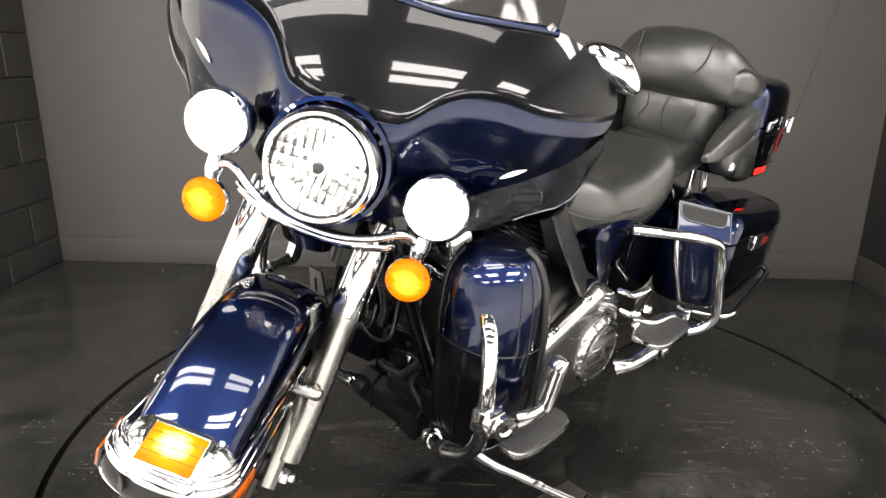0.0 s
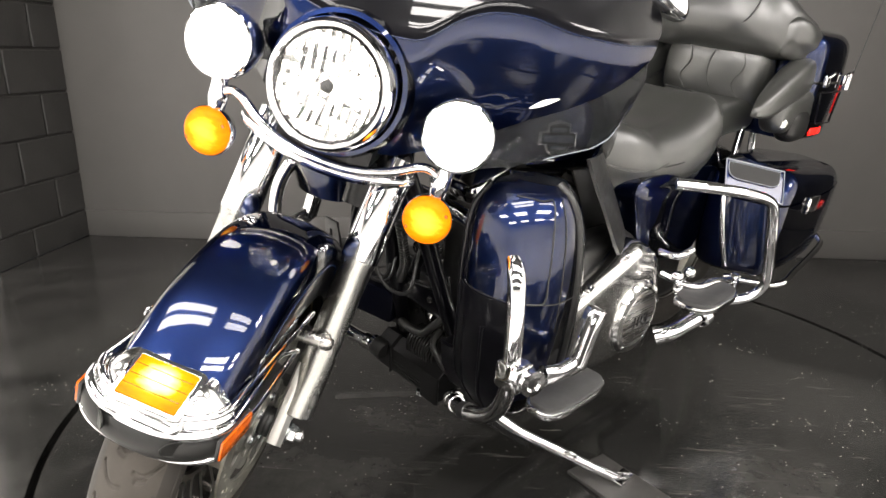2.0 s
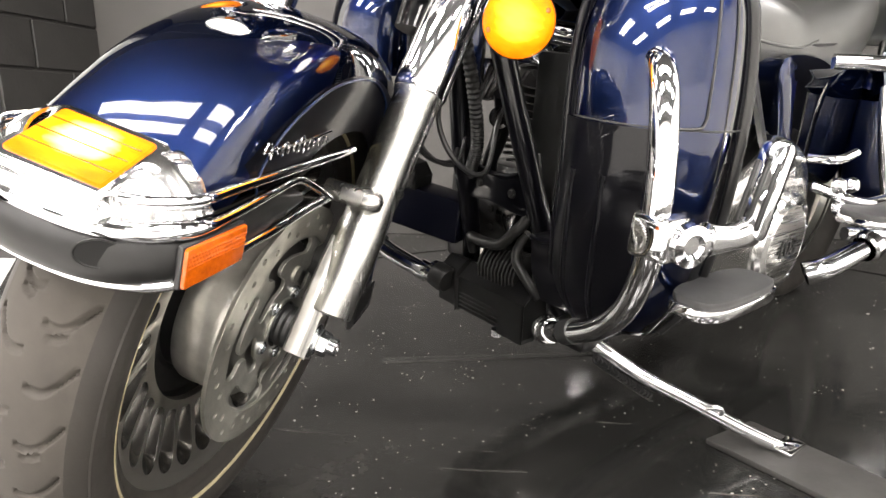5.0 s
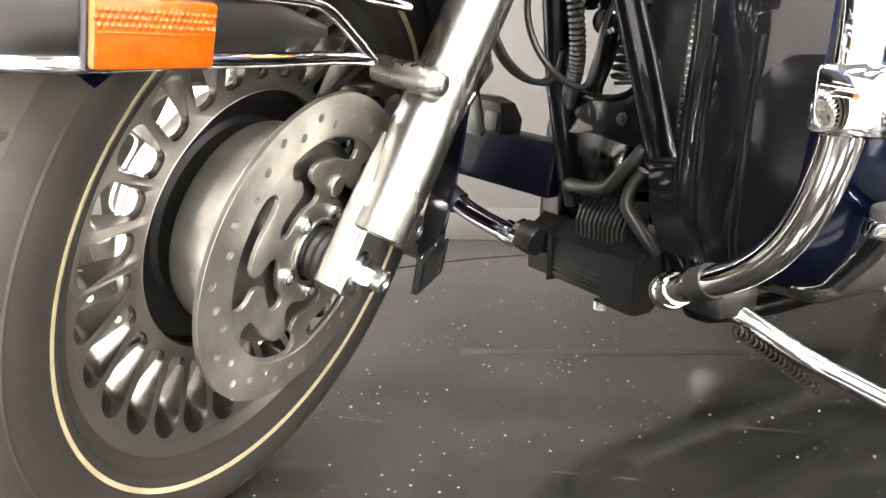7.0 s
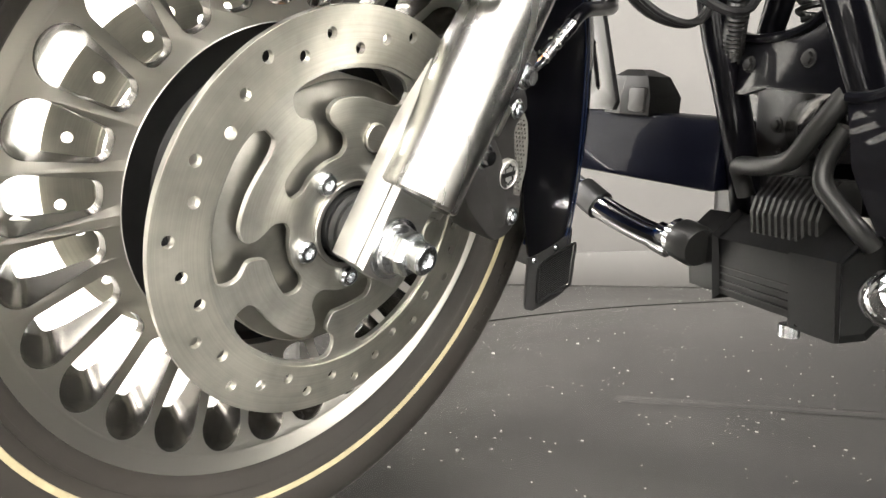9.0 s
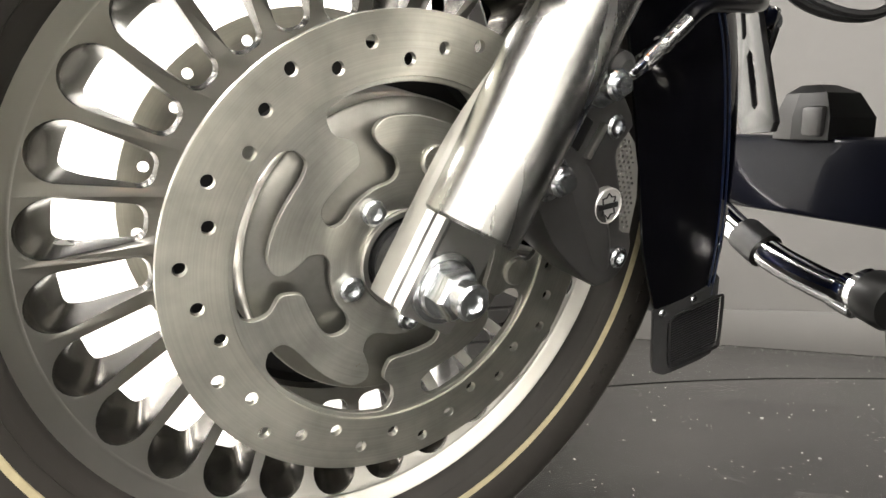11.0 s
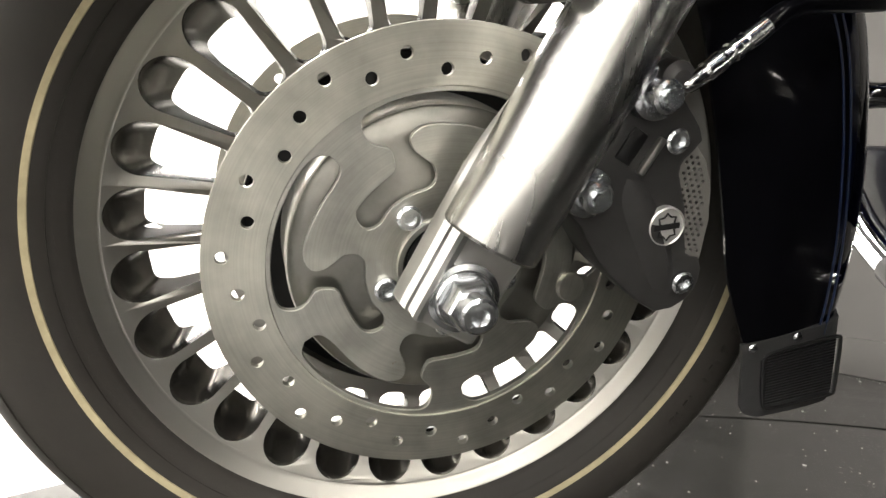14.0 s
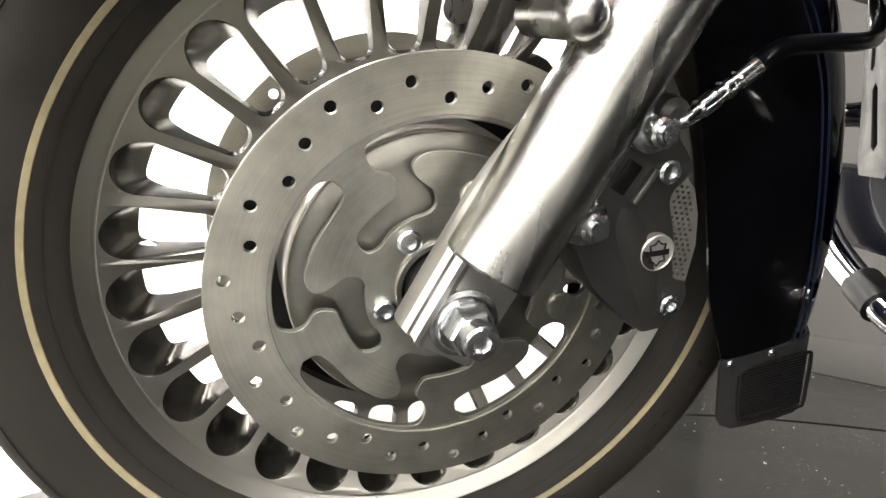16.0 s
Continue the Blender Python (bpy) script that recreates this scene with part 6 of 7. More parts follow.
def cylinder(tilt, x0):
    d = Vector((math.sin(radians(tilt)), 0, math.cos(radians(tilt))))
    prof = [(0.0, 0.0), (0.06, 0.0)]
    for k in range(13):
        h = 0.03 + k * 0.0145
        prof += [(0.06, h), (0.088, h + 0.003), (0.088, h + 0.006), (0.06, h + 0.009)]
    prof += [(0.06, 0.225), (0.0, 0.225)]
    M = axis_to((x0, 0, 0.11), d)
    ob = bp("cylinder", lathe(prof, 36, M), BLACK, None, "black finned engine cylinder", 20)
    bp("rocker_cover", moved(box((0, 0, 0.26), (0.15, 0.13, 0.075), 0.018, Matrix(), 3), M), CHROME, ob, "chrome rocker cover")
    return ob


cylinder(22, -0.675)
cylinder(-24, -0.85)
fin_cover = bp("fin_cover", box((-0.492, 0.070, 0.21), (0.03, 0.064, 0.24), 0.004), BLACK, None, "dark panel beside the fins")
for k in range(30):
    bp("cooling_fin", box((-0.492, 0.112, 0.095 + k * 0.0078), (0.03, 0.018, 0.0028), 0.0008), ALU, fin_cover)

ringp = []
for y, g in ((0.13, 0.004), (0.225, 0.004), (0.252, -0.004), (0.262, -0.02), (0.264, -0.045)):
    loop = []
    for k in range(20):
        a = radians(-90 + 180 * k / 19)
        loop.append((-0.62 + (0.098 + g) * math.cos(a), y, 0.005 + (0.098 + g) * math.sin(a)))
    for k in range(24):
        a = radians(90 + 180 * k / 23)
        loop.append((-0.925 + (0.155 + g) * math.cos(a), y, 0.055 + (0.155 + g) * math.sin(a)))
    ringp.append(loop)
primary = bp("primary_cover", loft(ringp, 2, 1), COVERMETAL, None, "polished chrome primary cover", 50)
der = axis_to((-0.967, 0.262, 0.013), (0, 1, 0))
bp("derby_cover", lathe([(0.10, -0.01), (0.10, 0.006), (0.094, 0.013), (0.078, 0.016), (0.076, 0.013), (0.0, 0.0135)], 64, der), SATIN, primary, "round chrome cover")
bp("brushed_plate", lathe([(0.0755, 0.0132), (0.0745, 0.0165), (0.0, 0.017)], 56, der), GREYMETAL, primary, "brushed steel plate")
bp("number", moved(text_mesh("103", 0.052, 0.0015), Matrix.Translation((-0.967, 0.281, 0.006)) @ Matrix(((-1, 0, 0, 0), (0, 0, 1, 0), (0, 1, 0, 0), (0, 0, 0, 1))) @ pose(0, 0, 0, 0, 0, 0)), BLACK, primary, "black number 103")
for k in range(5):
    a = radians(90 + 72 * k)
    bp("bolt", lathe([(0.0045, 0.0), (0.004, 0.002), (0, 0.0025)], 12, axis_to((-0.967 + 0.086 * math.cos(a), 0.2765, 0.013 + 0.086 * math.sin(a)), (0, 1, 0))), ZINC, primary)
for x, z in ((-0.60, 0.085), (-0.74, 0.155), (-0.88, 0.205), (-0.60, -0.085), (-0.75, -0.1)):
    bp("bolt", add_cap_screw(bmesh.new(), (x, 0.245, z * 0.93 + 0.004), (0, 1, 0), 0.009, 0.012), CHROME, primary)
bp("inner_primary", loft([oval(x, 0.12, 0.20, z0, z1, 0.3) for x, z0, z1 in ((-0.70, 0.03, 0.16), (-0.80, 0.03, 0.215), (-0.95, 0.0, 0.225), (-1.06, -0.03, 0.18))], 3, 1), BLACK, None, "black inner primary")

# fuel tank
tank = []
for x, w, z0, z1 in ((-0.47, 0.05, 0.50, 0.56), (-0.50, 0.10, 0.45, 0.585), (-0.58, 0.155, 0.40, 0.61), (-0.70, 0.175, 0.375, 0.605), (-0.82, 0.165, 0.365, 0.575), (-0.92, 0.135, 0.36, 0.53), (-1.0, 0.09, 0.36, 0.48), (-1.03, 0.04, 0.38, 0.45)):
    tank.append(oval(x, -w, w, z0, z1, 0.42))
tk = bp("fuel_tank", loft(tank, 5, 1), BLUE, None, "navy fuel tank with a shield-shaped badge", 60)
for side in (1, -1):
    M = axis_to((-0.628, 0.170 * side, 0.480), (0.45, side, 0.1))
    shield = [(-0.042, -0.013), (-0.026, -0.013), (-0.024, -0.026), (0, -0.036), (0.024, -0.026), (0.026, -0.013), (0.042, -0.013), (0.042, 0.013), (0.026, 0.013), (0.024, 0.030), (0, 0.036), (-0.024, 0.030), (-0.026, 0.013), (-0.042, 0.013)]
    bp("badge", moved(outline_mesh(shield, [], 0.007, 0.0015), M @ Matrix.Translation((0, 0, 0.004))), DIMCHROME, tk, "shield-shaped chrome badge")
    bp("badge_field", moved(outline_mesh([(x * 0.88, y * 0.86) for x, y in shield], [], 0.002, 0.0004), M @ Matrix.Translation((0, 0, 0.0085))), BLACK, tk, "black badge field")
    md = bmesh.new()
    add_box(md, (0, 0.0, 0.0098), (0.068, 0.013, 0.0015), 0.0003, M)
    add_box(md, (0, 0.0175, 0.0098), (0.034, 0.007, 0.0015), 0.0003, M)
    add_box(md, (0, -0.0175, 0.0098), (0.034, 0.006, 0.0015), 0.0003, M)
    bp("bar_mark", md, PALE, tk, "plain pale bars")
# crash padding and deflector behind the lower
for side in (1, -1):
    bp("air_deflector", sheet([[(x + 0.15 * t - 0.04, side * (0.175 + 0.095 * t - 0.03 * t * t), z + 0.012 * t) for t in (0, 0.2, 0.4, 0.6, 0.8, 1)] for x, z in ((-0.765, 0.44), (-0.82, 0.37), (-0.88, 0.30), (-0.94, 0.225), (-0.975, 0.185))], 0.008), BLACK, None, "black air deflector panel")

shield = outline_mesh([(-0.812, -0.382), (-0.923, -0.380), (-1.196, -0.133), (-0.971, -0.137)], [], 0.006, 0.001)
bp("side_shield", moved(shield, Matrix.Translation((0, 0.098, 0)) @ ALONG_Y), MATTE, None, "black shield beside the engine")

# seats
def seat_row(x, w, z0, z1, dish):
    """A seat section: rounded sides and a top that sinks in the middle."""
    q = oval(x, -w, w, z0, z1, 0.42)
    y1 = q[4][1]
    top_ = [(x, y1 * (1 - k / 4), z1 - dish * (1 - (1 - k / 4) ** 2)) for k in range(1, 8)]
    return q[:5] + top_ + q[5:]


seat = [seat_row(*q) for q in ((-0.84, 0.055, 0.415, 0.462, 0.0), (-0.90, 0.125, 0.335, 0.476, 0.0), (-0.965, 0.172, 0.292, 0.479, 0.0), (-1.02, 0.192, 0.282, 0.466, 0.008), (-1.06, 0.200, 0.280, 0.455, 0.016), (-1.12, 0.208, 0.284, 0.460, 0.016),
                               (-1.20, 0.218, 0.296, 0.476, 0.014), (-1.28, 0.220, 0.318, 0.508, 0.012), (-1.34, 0.207, 0.360, 0.536, 0.008), (-1.39, 0.15, 0.41, 0.525, 0.0))]
st = bp("rider_seat", loft(seat, 5, 1), LEATHER, None, "wide black vinyl rider seat with stitched seam", 70)
seam = [(x, y, z) for x, y, z in ((-0.90, 0.105, 0.41), (-1.00, 0.176, 0.382), (-1.10, 0.206, 0.378), (-1.20, 0.209, 0.395), (-1.28, 0.199, 0.44), (-1.34, 0.163, 0.50), (-1.365, 0.08, 0.532), (-1.365, 0, 0.537))]
bp("seam", tube(seam, 0.0028, 6, 5), BLACK, st)
bp("welt", tube([(-0.862, 0.068, 0.40), (-0.905, 0.128, 0.385), (-0.96, 0.172, 0.372), (-1.03, 0.195, 0.370), (-1.08, 0.204, 0.385)], 0.0026, 6, 5), LEATHER, st, "stitched welt")
pil = [oval(x, -w, w, z0, z1, 0.4) for x, w, z0, z1 in ((-1.30, 0.12, 0.38, 0.47), (-1.37, 0.145, 0.38, 0.49), (-1.50, 0.15, 0.39, 0.495), (-1.60, 0.15, 0.40, 0.50), (-1.70, 0.15, 0.40, 0.52), (-1.75, 0.12, 0.41, 0.49))]
bp("passenger_seat", loft(pil, 4, 1), LEATHER, None, "black vinyl passenger seat", 70)
# lumbar pad and upper backrest with wrapped ends
rowsb = []
for y, x, z0, z1, d in ((-0.165, -1.69, 0.50, 0.63, 0.03), (-0.145, -1.665, 0.485, 0.66, 0.05), (-0.08, -1.65, 0.48, 0.675, 0.06), (0, -1.648, 0.48, 0.675, 0.062), (0.08, -1.65, 0.48, 0.675, 0.06), (0.145, -1.665, 0.485, 0.66, 0.05), (0.165, -1.69, 0.50, 0.63, 0.03)):
    rowsb.append([(x + dx * d, y, z0 + (z1 - z0) * s) for s, dx in ((0.0, -0.2), (0.2, 0.45), (0.5, 0.6), (0.8, 0.5), (1.0, -0.1), (0.9, -1.2), (0.1, -1.2))])
lumb = bp("lumbar_pad", loft(rowsb, 4, 4), LEATHER, None, "creased black vinyl lumbar pad", 70)
for k, y in enumerate((-0.07, 0.02, 0.10)):
    bp("crease", tube([(-1.614, y, 0.655), (-1.609, y + 0.015 * (-1) ** k, 0.60), (-1.612, y - 0.012, 0.55), (-1.618, y + 0.01, 0.51)], [0.0008, 0.0024, 0.0018, 0.0006], 6, 4), LEATHER, lumb, "soft crease")
rowsb = []
for y, x, z0, z1, d in ((-0.275, -1.74, 0.640, 0.70, 0.03), (-0.25, -1.70, 0.635, 0.755, 0.055), (-0.18, -1.665, 0.632, 0.825, 0.07), (-0.09, -1.65, 0.632, 0.853, 0.078), (0, -1.645, 0.632, 0.856, 0.08), (0.08, -1.65, 0.632, 0.850, 0.078),
                        (0.15, -1.67, 0.632, 0.820, 0.07), (0.20, -1.705, 0.635, 0.775, 0.055), (0.235, -1.76, 0.64, 0.74, 0.03)):
    rowsb.append([(x + dx * d, y, z0 + (z1 - z0) * s) for s, dx in ((0.0, 0.0), (0.15, 0.7), (0.45, 0.95), (0.8, 0.6), (1.0, -0.15), (0.85, -0.9), (0.1, -0.8))])
back = bp("backrest", loft(rowsb, 5, 4), LEATHER, None, "puffy black vinyl passenger backrest", 70)
for side in (1, -1):
    wing = loft([[(x + dx * r, side * (y + dy * r), z + dz * h) for dx, dy, dz in ((0.9, -0.3, -1), (1.0, 0.3, -0.4), (0.8, 0.9, 0.1), (0.4, 0.8, 0.9), (-0.6, 0.0, 1.0), (-0.8, -0.4, 0.0), (-0.4, -0.5, -1))] for x, y, z, r, h in ((-1.66, 0.18, 0.712, 0.014, 0.030), (-1.68, 0.195, 0.702, 0.027, 0.052), (-1.73, 0.218, 0.69, 0.032, 0.052), (-1.80, 0.235, 0.67, 0.026, 0.040), (-1.84, 0.26, 0.66, 0.015, 0.02))], 5, 4)
    bp("side_bolster", wing, LEATHER, back, "puffy side bolster", 70)
bp("seam", tube([(-1.60, -0.12, 0.83), (-1.585, -0.115, 0.77), (-1.58, -0.08, 0.72), (-1.578, 0.0, 0.705), (-1.58, 0.08, 0.72), (-1.587, 0.115, 0.77), (-1.605, 0.12, 0.835)], 0.003, 6, 6), BLACK, back, "stitched seam")
for side in (1, -1):
    arm_ = loft([[(x, side * (0.232 + y), z) for y, z in ((-0.035 * w, zc - 0.05 * w), (-0.045 * w, zc), (-0.03 * w, zc + 0.05 * w), (0.03 * w, zc + 0.055 * w), (0.045 * w, zc), (0.035 * w, zc - 0.05 * w))] for x, zc, w in ((-1.47, 0.495, 0.2), (-1.53, 0.512, 0.6), (-1.62, 0.548, 0.85), (-1.72, 0.585, 0.95), (-1.80, 0.60, 0.8))], 4, 4)
    rest = bp("armrest", arm_, LEATHER, None, "black padded armrest with speaker", 70)
    pod = loft([oval(x, *sorted((side * (0.236 - w), side * (0.236 + w))), z0, z1, 0.38) for x, w, z0, z1 in ((-1.585, 0.018, 0.46, 0.50), (-1.61, 0.036, 0.432, 0.525), (-1.70, 0.044, 0.425, 0.55), (-1.80, 0.044, 0.425, 0.57), (-1.85, 0.034, 0.44, 0.56))], 4, 1)
    bp("speaker_pod", pod, LEATHER, rest, "black speaker pod", 70)
    bp("socket", lathe([(0, 0.008), (0.010, 0.008), (0.015, 0.004), (0.016, -0.006), (0, -0.006)], 24, axis_to((-1.612, side * 0.268, 0.462), (0.8, side * 0.6, 0))), DIMCHROME, rest, "chrome socket")

# top case
case = [[(x, y * w, z) for x, y in ((-1.745, -0.24), (-1.74, 0), (-1.745, 0.24), (-1.80, 0.285), (-1.95, 0.29), (-2.07, 0.25), (-2.13, 0.12), (-2.14, 0), (-2.13, -0.12), (-2.07, -0.25), (-1.95, -0.29), (-1.80, -0.285))] for z, w in ((0.40, 0.93), (0.415, 0.965), (0.50, 0.985), (0.575, 1.0))]
tc = bp("top_case", loft(case, 3, 3), BLUE, None, "navy hard top case with chrome latches", 60)
lid = [[(-1.93 + (x + 1.93) * w, y * w, z) for x, y in ((-1.745, -0.24), (-1.74, 0), (-1.745, 0.24), (-1.80, 0.285), (-1.95, 0.29), (-2.07, 0.25), (-2.13, 0.12), (-2.14, 0), (-2.13, -0.12), (-2.07, -0.25), (-1.95, -0.29), (-1.80, -0.285))] for z, w in ((0.582, 1.0), (0.66, 0.99), (0.70, 0.95), (0.722, 0.82), (0.728, 0.4))]
bp("lid", loft(lid, 3, 3), BLUE, tc, "navy lid", 60)
for side in (1, -1):
    bp("side_marker", box((-1.885, 0.276 * side, 0.425), (0.10, 0.02, 0.026), 0.006), REDLIT, tc, "lit red marker strip")
    bp("rear_lens", box((-2.05, 0.262 * side, 0.52), (0.04, 0.02, 0.10), 0.006, Matrix()), RED, tc, "red lens")
    bp("side_frame", tube(both([(-1.81, 0.288, 0.55), (-1.83, 0.292, 0.455), (-1.96, 0.294, 0.45), (-1.99, 0.292, 0.55), (-1.81, 0.288, 0.55)], side), 0.003, 6, 1), BLACKGLOSS, tc)
    for x in (-1.80, -1.98):
        l = bp("latch", box((x, 0.296 * side, 0.585), (0.03, 0.014, 0.035), 0.005), CHROME, tc, "chrome latch")
        bp("latch_lever", tube(both([(x, 0.303, 0.60), (x - 0.02, 0.307, 0.612), (x - 0.03, 0.30, 0.60)], side), 0.005, 8, 4), CHROME, tc)
    bp("speaker_pod", loft([oval(x, side * 0.255 - w, side * 0.255 + w, 0.40 + d, 0.50 - d, 0.4) for x, w, d in ((-1.66, 0.02, 0.02), (-1.70, 0.035, 0.0), (-1.76, 0.04, 0.0))], 2, 1), MATTE, tc, "black speaker pod")
    bp("case_bracket", tube(both([(-1.66, 0.14, 0.41), (-1.60, 0.16, 0.32), (-1.55, 0.17, 0.25)], side), 0.012, 10, 3), CHROME, tc)
    bp("case_bracket", tube(both([(-1.76, 0.14, 0.41), (-1.74, 0.16, 0.32), (-1.72, 0.17, 0.25)], side), 0.012, 10, 3), CHROME, tc)
ant = bp("antenna", tube([(-2.0, 0.30, 0.56), (-2.02, 0.305, 0.62), (-2.17, 0.315, 1.35)], [0.006, 0.0022, 0.0018], 8, 1), BLACK, None, "thin whip antenna")
bp("antenna_base", lathe([(0, 0), (0.011, 0), (0.009, 0.05), (0, 0.06)], 16, axis_to((-2.0, 0.30, 0.555), (-0.1, 0, 1))), CHROME, ant)


# saddlebags with lids, latches and guards
def bag_row(z, g, x0=-1.385, x1=-1.97, y0=0.19, y1=0.405):
    return [(x, y, z) for x, y in ((x0 - g, y0 + g), (x0 + 0.02 - g, (y0 + y1) / 2), (x0 - 0.01 - g, y1 - 0.03 - g), (x0 - 0.06, y1 - g), ((x0 + x1) / 2, y1 + 0.008 - g), (x1 + 0.07, y1 - 0.012 - g), (x1 + g, y1 - 0.06), (x1 - 0.015 + g, (y0 + y1) / 2), (x1 + g, y0 + g), ((x0 + x1) / 2, y0))]


for side in (1, -1):
    S = Matrix.Identity(4) if side > 0 else MIR
    bag = bp("saddlebag", moved(loft([bag_row(z, g) for z, g in ((0.055, 0.03), (0.07, 0.012), (0.13, 0.004), (0.22, 0.0), (0.275, 0.0))], 3, 3), S), BLUE, None, "navy hard saddlebag with chrome rails", 60)
    lidrows = [bag_row(0.281, 0.0), bag_row(0.31, 0.0, -1.40), bag_row(0.338, 0.008, -1.42), bag_row(0.356, 0.03, -1.43), bag_row(0.362, 0.075)]
    for k, r in enumerate(lidrows):
        lidrows[k] = [(x, y, z + 0.02 * max(0, (0.40 - y) / 0.2) - 0.09 * max(0, (-1.48 - x)) * (z > 0.3)) for x, y, z in r]
    bp("lid", moved(loft(lidrows, 3, 3), S), BLUE, bag, "navy bag lid", 60)
    pan = [(-1.369, 0.231, 0.374), (-1.446, 0.363, 0.362), (-1.392, 0.398, 0.288), (-1.315, 0.266, 0.300)]
    pane = bmesh.new()
    vs_ = [pane.verts.new((x, y * side, z)) for x, y, z in pan] + [pane.verts.new((x - 0.05, y * side - 0.05 * side, z - 0.03)) for x, y, z in pan]
    for f in ((0, 1, 2, 3), (4, 7, 6, 5), (0, 4, 5, 1), (1, 5, 6, 2), (2, 6, 7, 3), (3, 7, 4, 0)):
        pane.faces.new([vs_[i] for i in f])
    bp("lid_front", pane, BLUE, bag, "dark sloped front of the lid")
    corner = [Vector(q) for q in pan]
    at4 = lambda u, v: tuple((corner[0].lerp(corner[1], u).lerp(corner[3].lerp(corner[2], u), v)) + Vector((0.003, 0.0015, 0.002)))
    bp("pale_edge", tube(both([at4(0, 0), at4(1, 0), at4(1, 1), at4(0.02, 1), at4(0, 0)], side), 0.0022, 6, 1), PALE, bag, "pale edge line")
    bp("lid_window", sheet([both([at4(u0 + (u1 - u0) * k / 6, v) for k in range(7)], side) for v, u0, u1 in ((0.06, 0.05, 0.93), (0.20, 0.045, 0.935), (0.36, 0.055, 0.925), (0.46, 0.085, 0.90), (0.53, 0.14, 0.85), (0.56, 0.22, 0.77))], 0.001), MATTE, bag, "smoky grey window")
    bp("inset_line", tube(both([at4(0.05, 0.06), at4(0.93, 0.06), at4(0.935, 0.20), at4(0.925, 0.36), at4(0.90, 0.46), at4(0.85, 0.53), at4(0.77, 0.56), at4(0.22, 0.56), at4(0.14, 0.53), at4(0.085, 0.46), at4(0.055, 0.36), at4(0.045, 0.20), at4(0.05, 0.06)], side), 0.0014, 6, 1), PALE, bag, "pale inset line")
    bp("latch", moved(box((-1.60, 0.417, 0.262), (0.085, 0.012, 0.05), 0.006), S), CHROME, bag, "chrome latch plate")
    bp("reflector", moved(box((-1.665, 0.417, 0.25), (0.075, 0.010, 0.022), 0.004), S), RED, bag, "small red reflector")
    bp("rear_lamp", moved(box((-1.80, 0.33, 0.332), (0.05, 0.03, 0.010), 0.003), S), RED, bag)
    bp("lower_rail", tube(both([(-1.40, 0.30, 0.035), (-1.46, 0.425, 0.04), (-1.6, 0.432, 0.06), (-1.82, 0.42, 0.085), (-1.87, 0.40, 0.095), (-1.88, 0.36, 0.12), (-1.87, 0.34, 0.16)], side), 0.009, 12, 5), CHROME, bag, "chrome lower rail")
    bp("bag_guard", tube(both([(-1.05, 0.25, 0.350), (-1.10, 0.315, 0.352), (-1.18, 0.378, 0.343), (-1.26, 0.408, 0.318), (-1.298, 0.414, 0.27), (-1.32, 0.42, 0.20), (-1.365, 0.425, 0.10), (-1.373, 0.42, 0.055), (-1.355, 0.40, 0.022), (-1.30, 0.37, 0.012), (-1.2, 0.30, 0.01)], side), 0.0145, 16, 6), CHROME, None, "chrome saddlebag guard tube")
    bp("inner_rail", tube(both([(-1.30, 0.27, 0.31), (-1.31, 0.29, 0.2), (-1.36, 0.31, 0.08)], side), 0.008, 10, 4), CHROME)
    cover = loft([[(x, side * (0.19 + b), z) for x, z in ((-0.96, 0.345), (-0.985, 0.25), (-1.05, 0.15), (-1.20, 0.10), (-1.36, 0.10), (-1.39, 0.25), (-1.38, 0.34), (-1.15, 0.355))] for b in (-0.06, 0.0, 0.014)] +
                 [[(-1.16 + (x + 1.16) * 0.8, side * 0.212, 0.23 + (z - 0.23) * 0.8) for x, z in ((-0.96, 0.345), (-0.985, 0.25), (-1.05, 0.15), (-1.20, 0.10), (-1.36, 0.10), (-1.39, 0.25), (-1.38, 0.34), (-1.15, 0.355))]], 3, 4)
    bp("side_cover", cover, BLUE, None, "navy side cover", 60)

# foot boards, levers, stand and pipes
for side in (1, -1):
    for (cx, cy, cz, L, w, nm, lab) in ((-0.485, 0.392, 0.050, 0.095, 0.036, "rider_board", "oval rider foot board with black rubber"), (-1.10, 0.375, 0.080, 0.105, 0.05, "passenger_board", "small passenger foot board with black rubber")):
        out = [(cx + L * math.copysign(abs(math.cos(a)) ** 0.55, math.cos(a)), cy * 1.0 + w * math.copysign(abs(math.sin(a)) ** 0.6, math.sin(a))) for a in np.linspace(0, 2 * math.pi, 41)[:-1]]
        S = Matrix.Identity(4) if side > 0 else MIR
        b0 = bp(nm, moved(outline_mesh(out, [], 0.016, 0.003), S @ Matrix.Translation((0, 0, cz))), CHROME, None, lab)
        inn = [(cx + (x - cx) * 0.94, cy + (y - cy) * 0.9) for x, y in out]
        bp("rubber", moved(outline_mesh(inn, [], 0.010, 0.003), S @ Matrix.Translation((0, 0, cz + 0.012))), FLAP, b0, "grey black rubber pad")
lever = bp("shift_lever", tube([(-1.04, 0.27, 0.12), (-1.08, 0.345, 0.10), (-1.17, 0.36, 0.10), (-1.23, 0.367, 0.088), (-1.29, 0.369, 0.078)], 0.0105, 12, 5), CHROME, None, "chrome shift linkage")
bp("lever_end", lathe([(0, 0), (0.02, 0), (0.022, 0.006), (0.018, 0.018), (0, 0.02)], 24, axis_to((-1.287, 0.36, 0.078), (0, 1, 0))), CHROME, lever)
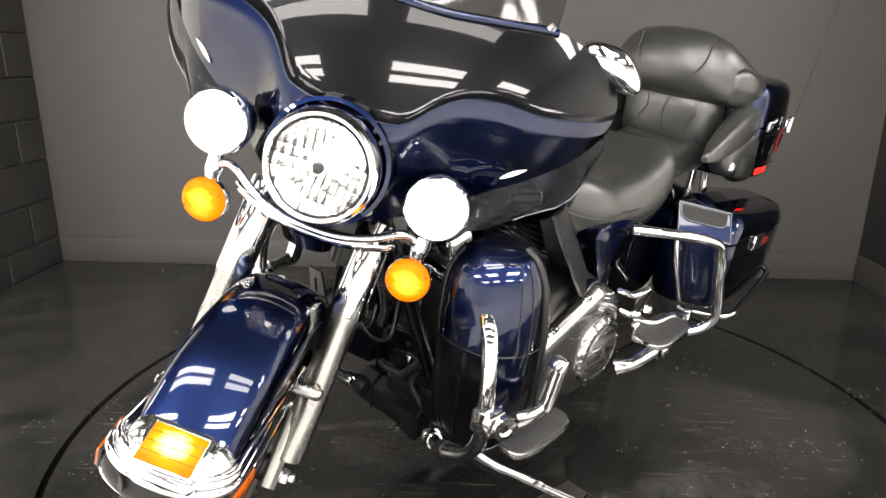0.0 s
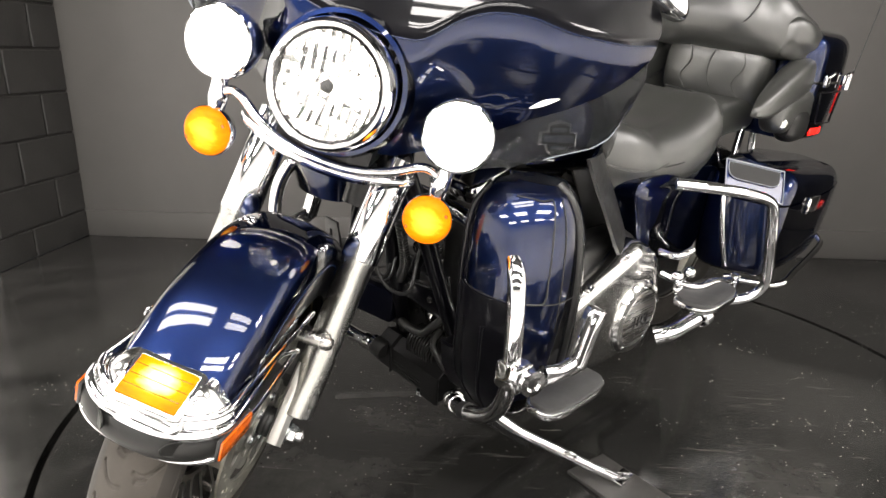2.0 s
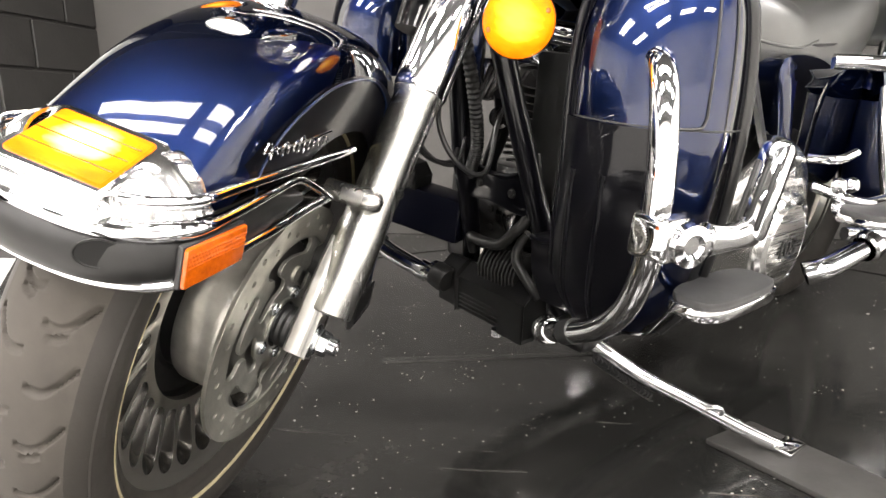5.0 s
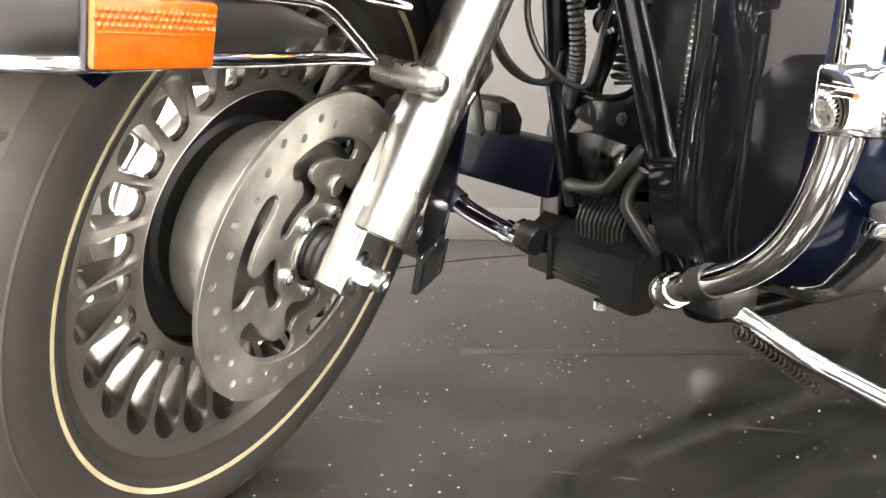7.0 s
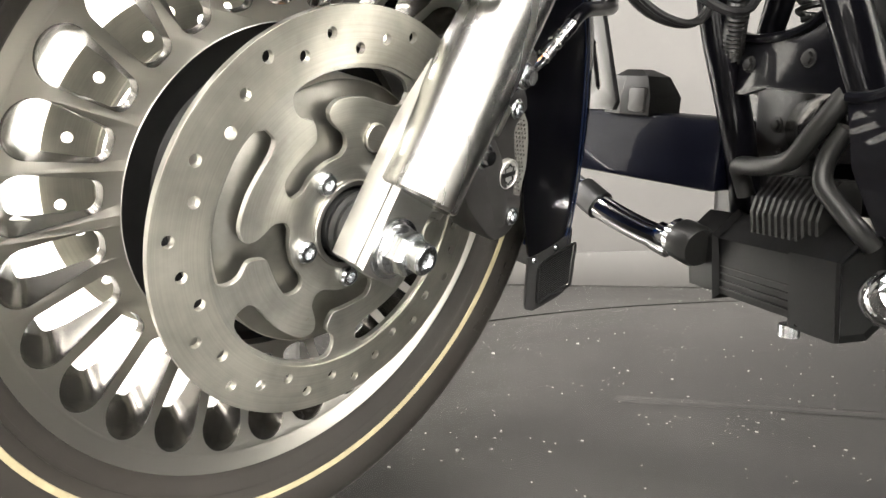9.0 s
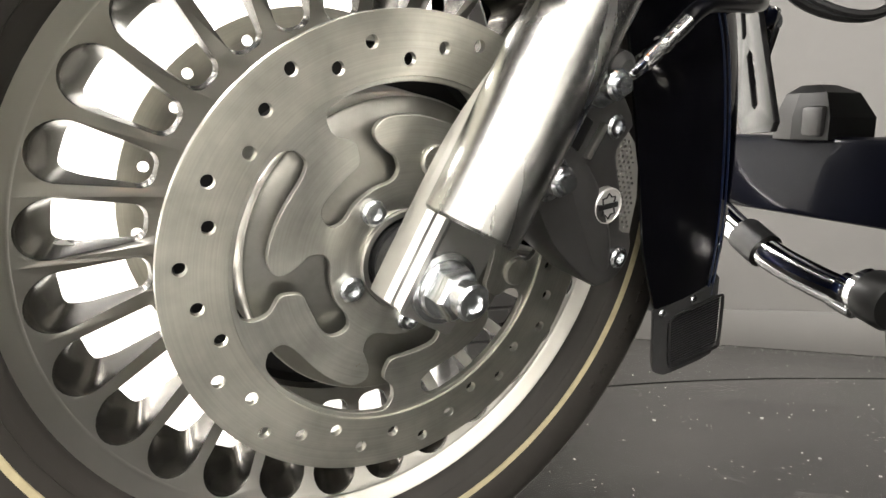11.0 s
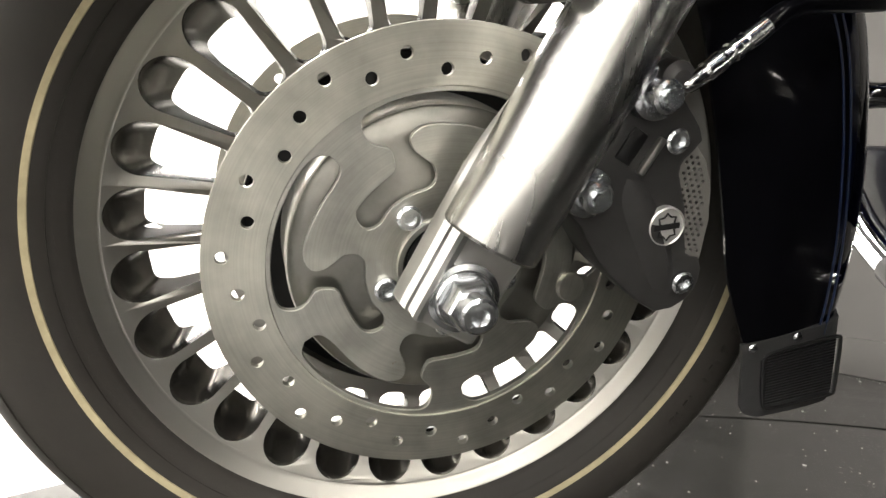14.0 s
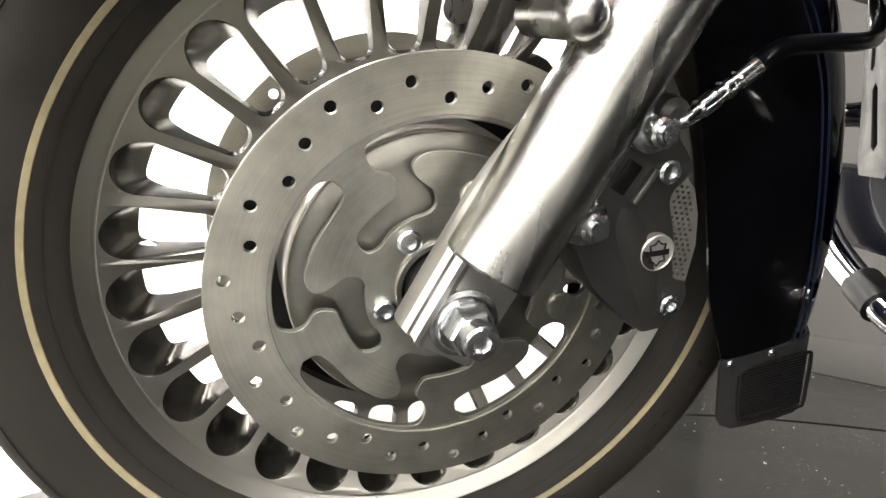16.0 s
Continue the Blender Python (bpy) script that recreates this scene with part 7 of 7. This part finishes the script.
for x, z in ((-1.03, 0.13), (-1.06, 0.085), (-1.10, 0.125)):
    bp("linkage_knob", lathe([(0, 0), (0.014, 0.004), (0.016, 0.012), (0.01, 0.022), (0, 0.024)], 18, axis_to((x, 0.31, z), (0.2, 1, 0.2))), CHROME, lever)
bp("lever_post", tube([(-1.05, 0.25, 0.17), (-1.05, 0.30, 0.175), (-1.09, 0.315, 0.19)], 0.009, 10, 3), CHROME, lever)
pipe = bp("exhaust_pipe", tube([(-1.035, 0.30, -0.05), (-1.06, 0.33, -0.03), (-1.13, 0.362, 0.008)], [0.024, 0.022, 0.02], 20, 4), CHROME, None, "chrome pipe under the primary cover")
bp("pipe_tip", lathe([(0.026, -0.005), (0.031, 0.0), (0.031, 0.02), (0.02, 0.022), (0.018, 0.0), (0, 0.0)], 28, axis_to((-1.128, 0.362, 0.007), (-0.9, 0.15, 0.35))), CHROME, pipe)
bp("muffler", tube([(-1.0, -0.2, -0.12), (-1.3, -0.26, -0.13), (-1.9, -0.27, -0.10), (-2.1, -0.27, -0.09)], [0.03, 0.045, 0.048, 0.045], 24, 4), CHROME, None, "chrome muffler")
stand = bp("side_stand", tube([(-0.47, 0.205, -0.085), (-0.49, 0.225, -0.10), (-0.53, 0.28, -0.135), (-0.58, 0.33, -0.165), (-0.64, 0.395, -0.202), (-0.685, 0.44, -0.227)], [0.013, 0.012, 0.0115, 0.0115, 0.011, 0.012], 14, 5), CHROME, None, "chrome side stand, folded out")
bp("stand_foot", moved(box((-0.695, 0.452, -0.2245), (0.055, 0.03, 0.009), 0.003), Matrix()), CHROME, stand)
bp("stand_loop", tube([(-0.595, 0.355, -0.172), (-0.60, 0.372, -0.165), (-0.61, 0.375, -0.175), (-0.608, 0.365, -0.187)], 0.0045, 10, 5), CHROME, stand)
coil = []
for k in range(17 * 8):
    s = k / (17 * 8)
    p = Vector((-0.475, 0.225, -0.112)).lerp(Vector((-0.555, 0.285, -0.175)), s)
    coil.append(p + Vector((0.0, 0.007 * math.cos(k * math.pi / 4), 0.007 * math.sin(k * math.pi / 4))))
bp("stand_spring", tube(coil, 0.0019, 6, 1), BLACK, stand, "black coil spring")
bp("stand_bracket", box((-0.475, 0.19, -0.08), (0.07, 0.07, 0.035), 0.008), BLACK, stand)

# rear wheel and fender
rw = Matrix.Translation((-1.64, 0, 0.0)) @ ALONG_Y
rear = bp("rear_wheel", lathe([tuple(q) for q in glide([(0.20, 0.05), (0.24, 0.075), (0.28, 0.082), (0.305, 0.06), (0.314, 0.0), (0.305, -0.06), (0.28, -0.082), (0.24, -0.075), (0.20, -0.05)], 3)], 72, rw, True), RUBBER, None, "rear tyre on a silver wheel")
bp("rear_rim", lathe([(0.205, 0.055), (0.19, 0.03), (0.06, 0.03), (0.0, 0.05)], 60, rw), CAST, rear)
rowsr = []
for a in np.linspace(20, 190, 16):
    rowsr.append([(-1.64 + (0.36 - d) * math.cos(radians(a)), y, (0.36 - d) * math.sin(radians(a))) for y, d in ((-0.11, 0.11), (-0.112, 0.05), (-0.1, 0.02), (-0.05, 0.003), (0, 0), (0.05, 0.003), (0.1, 0.02), (0.112, 0.05), (0.11, 0.11))])
bp("rear_fender", sheet(rowsr, 0.003), BLUE, None, "navy rear fender")
# handlebar and grips behind the fairing
fp("handlebar", tube([(-0.36, -0.40, 0.86), (-0.28, -0.25, 0.88), (-0.22, -0.1, 0.84), (-0.22, 0.1, 0.84), (-0.28, 0.25, 0.88), (-0.36, 0.40, 0.86), (-0.45, 0.46, 0.84)], 0.013, 12, 5), CHROME, None, "chrome handlebar behind the fairing")

# ---- block wall at the booth's left end ----
wall_left = solo("wall_left", box((-2.0, 2.87, CEIL / 2), (0.19, 0.74, CEIL), 0), MORTAR, "charcoal painted concrete block wall with pale joints", "wall", "structure")
blocks = {}
for row in range(18):
    z0, z1 = (0.002, 0.132) if row == 0 else (0.142 + 0.2 * (row - 1), 0.332 + 0.2 * (row - 1))
    y = 3.138
    first = 0.19 if row % 2 else 0.39
    while y > 2.50:
        w = min(first, y - 2.502)
        first = 0.39
        if w > 0.05:
            key = (round(w, 3), round(z1 - z0, 3))
            if key not in blocks:
                t = bmesh.new()
                add_box(t, (0, 0, 0), (0.016, key[0], key[1]), 0.004, Matrix(), 1)
                me = bpy.data.meshes.new("block")
                t.to_mesh(me)
                t.free()
                me.materials.append(BLOCK)
                blocks[key] = me
            ob = new("block", blocks[key])
            ob.parent = wall_left
            ob.location = (-1.901, y - w / 2, (z0 + z1) / 2)
        y -= w + 0.01
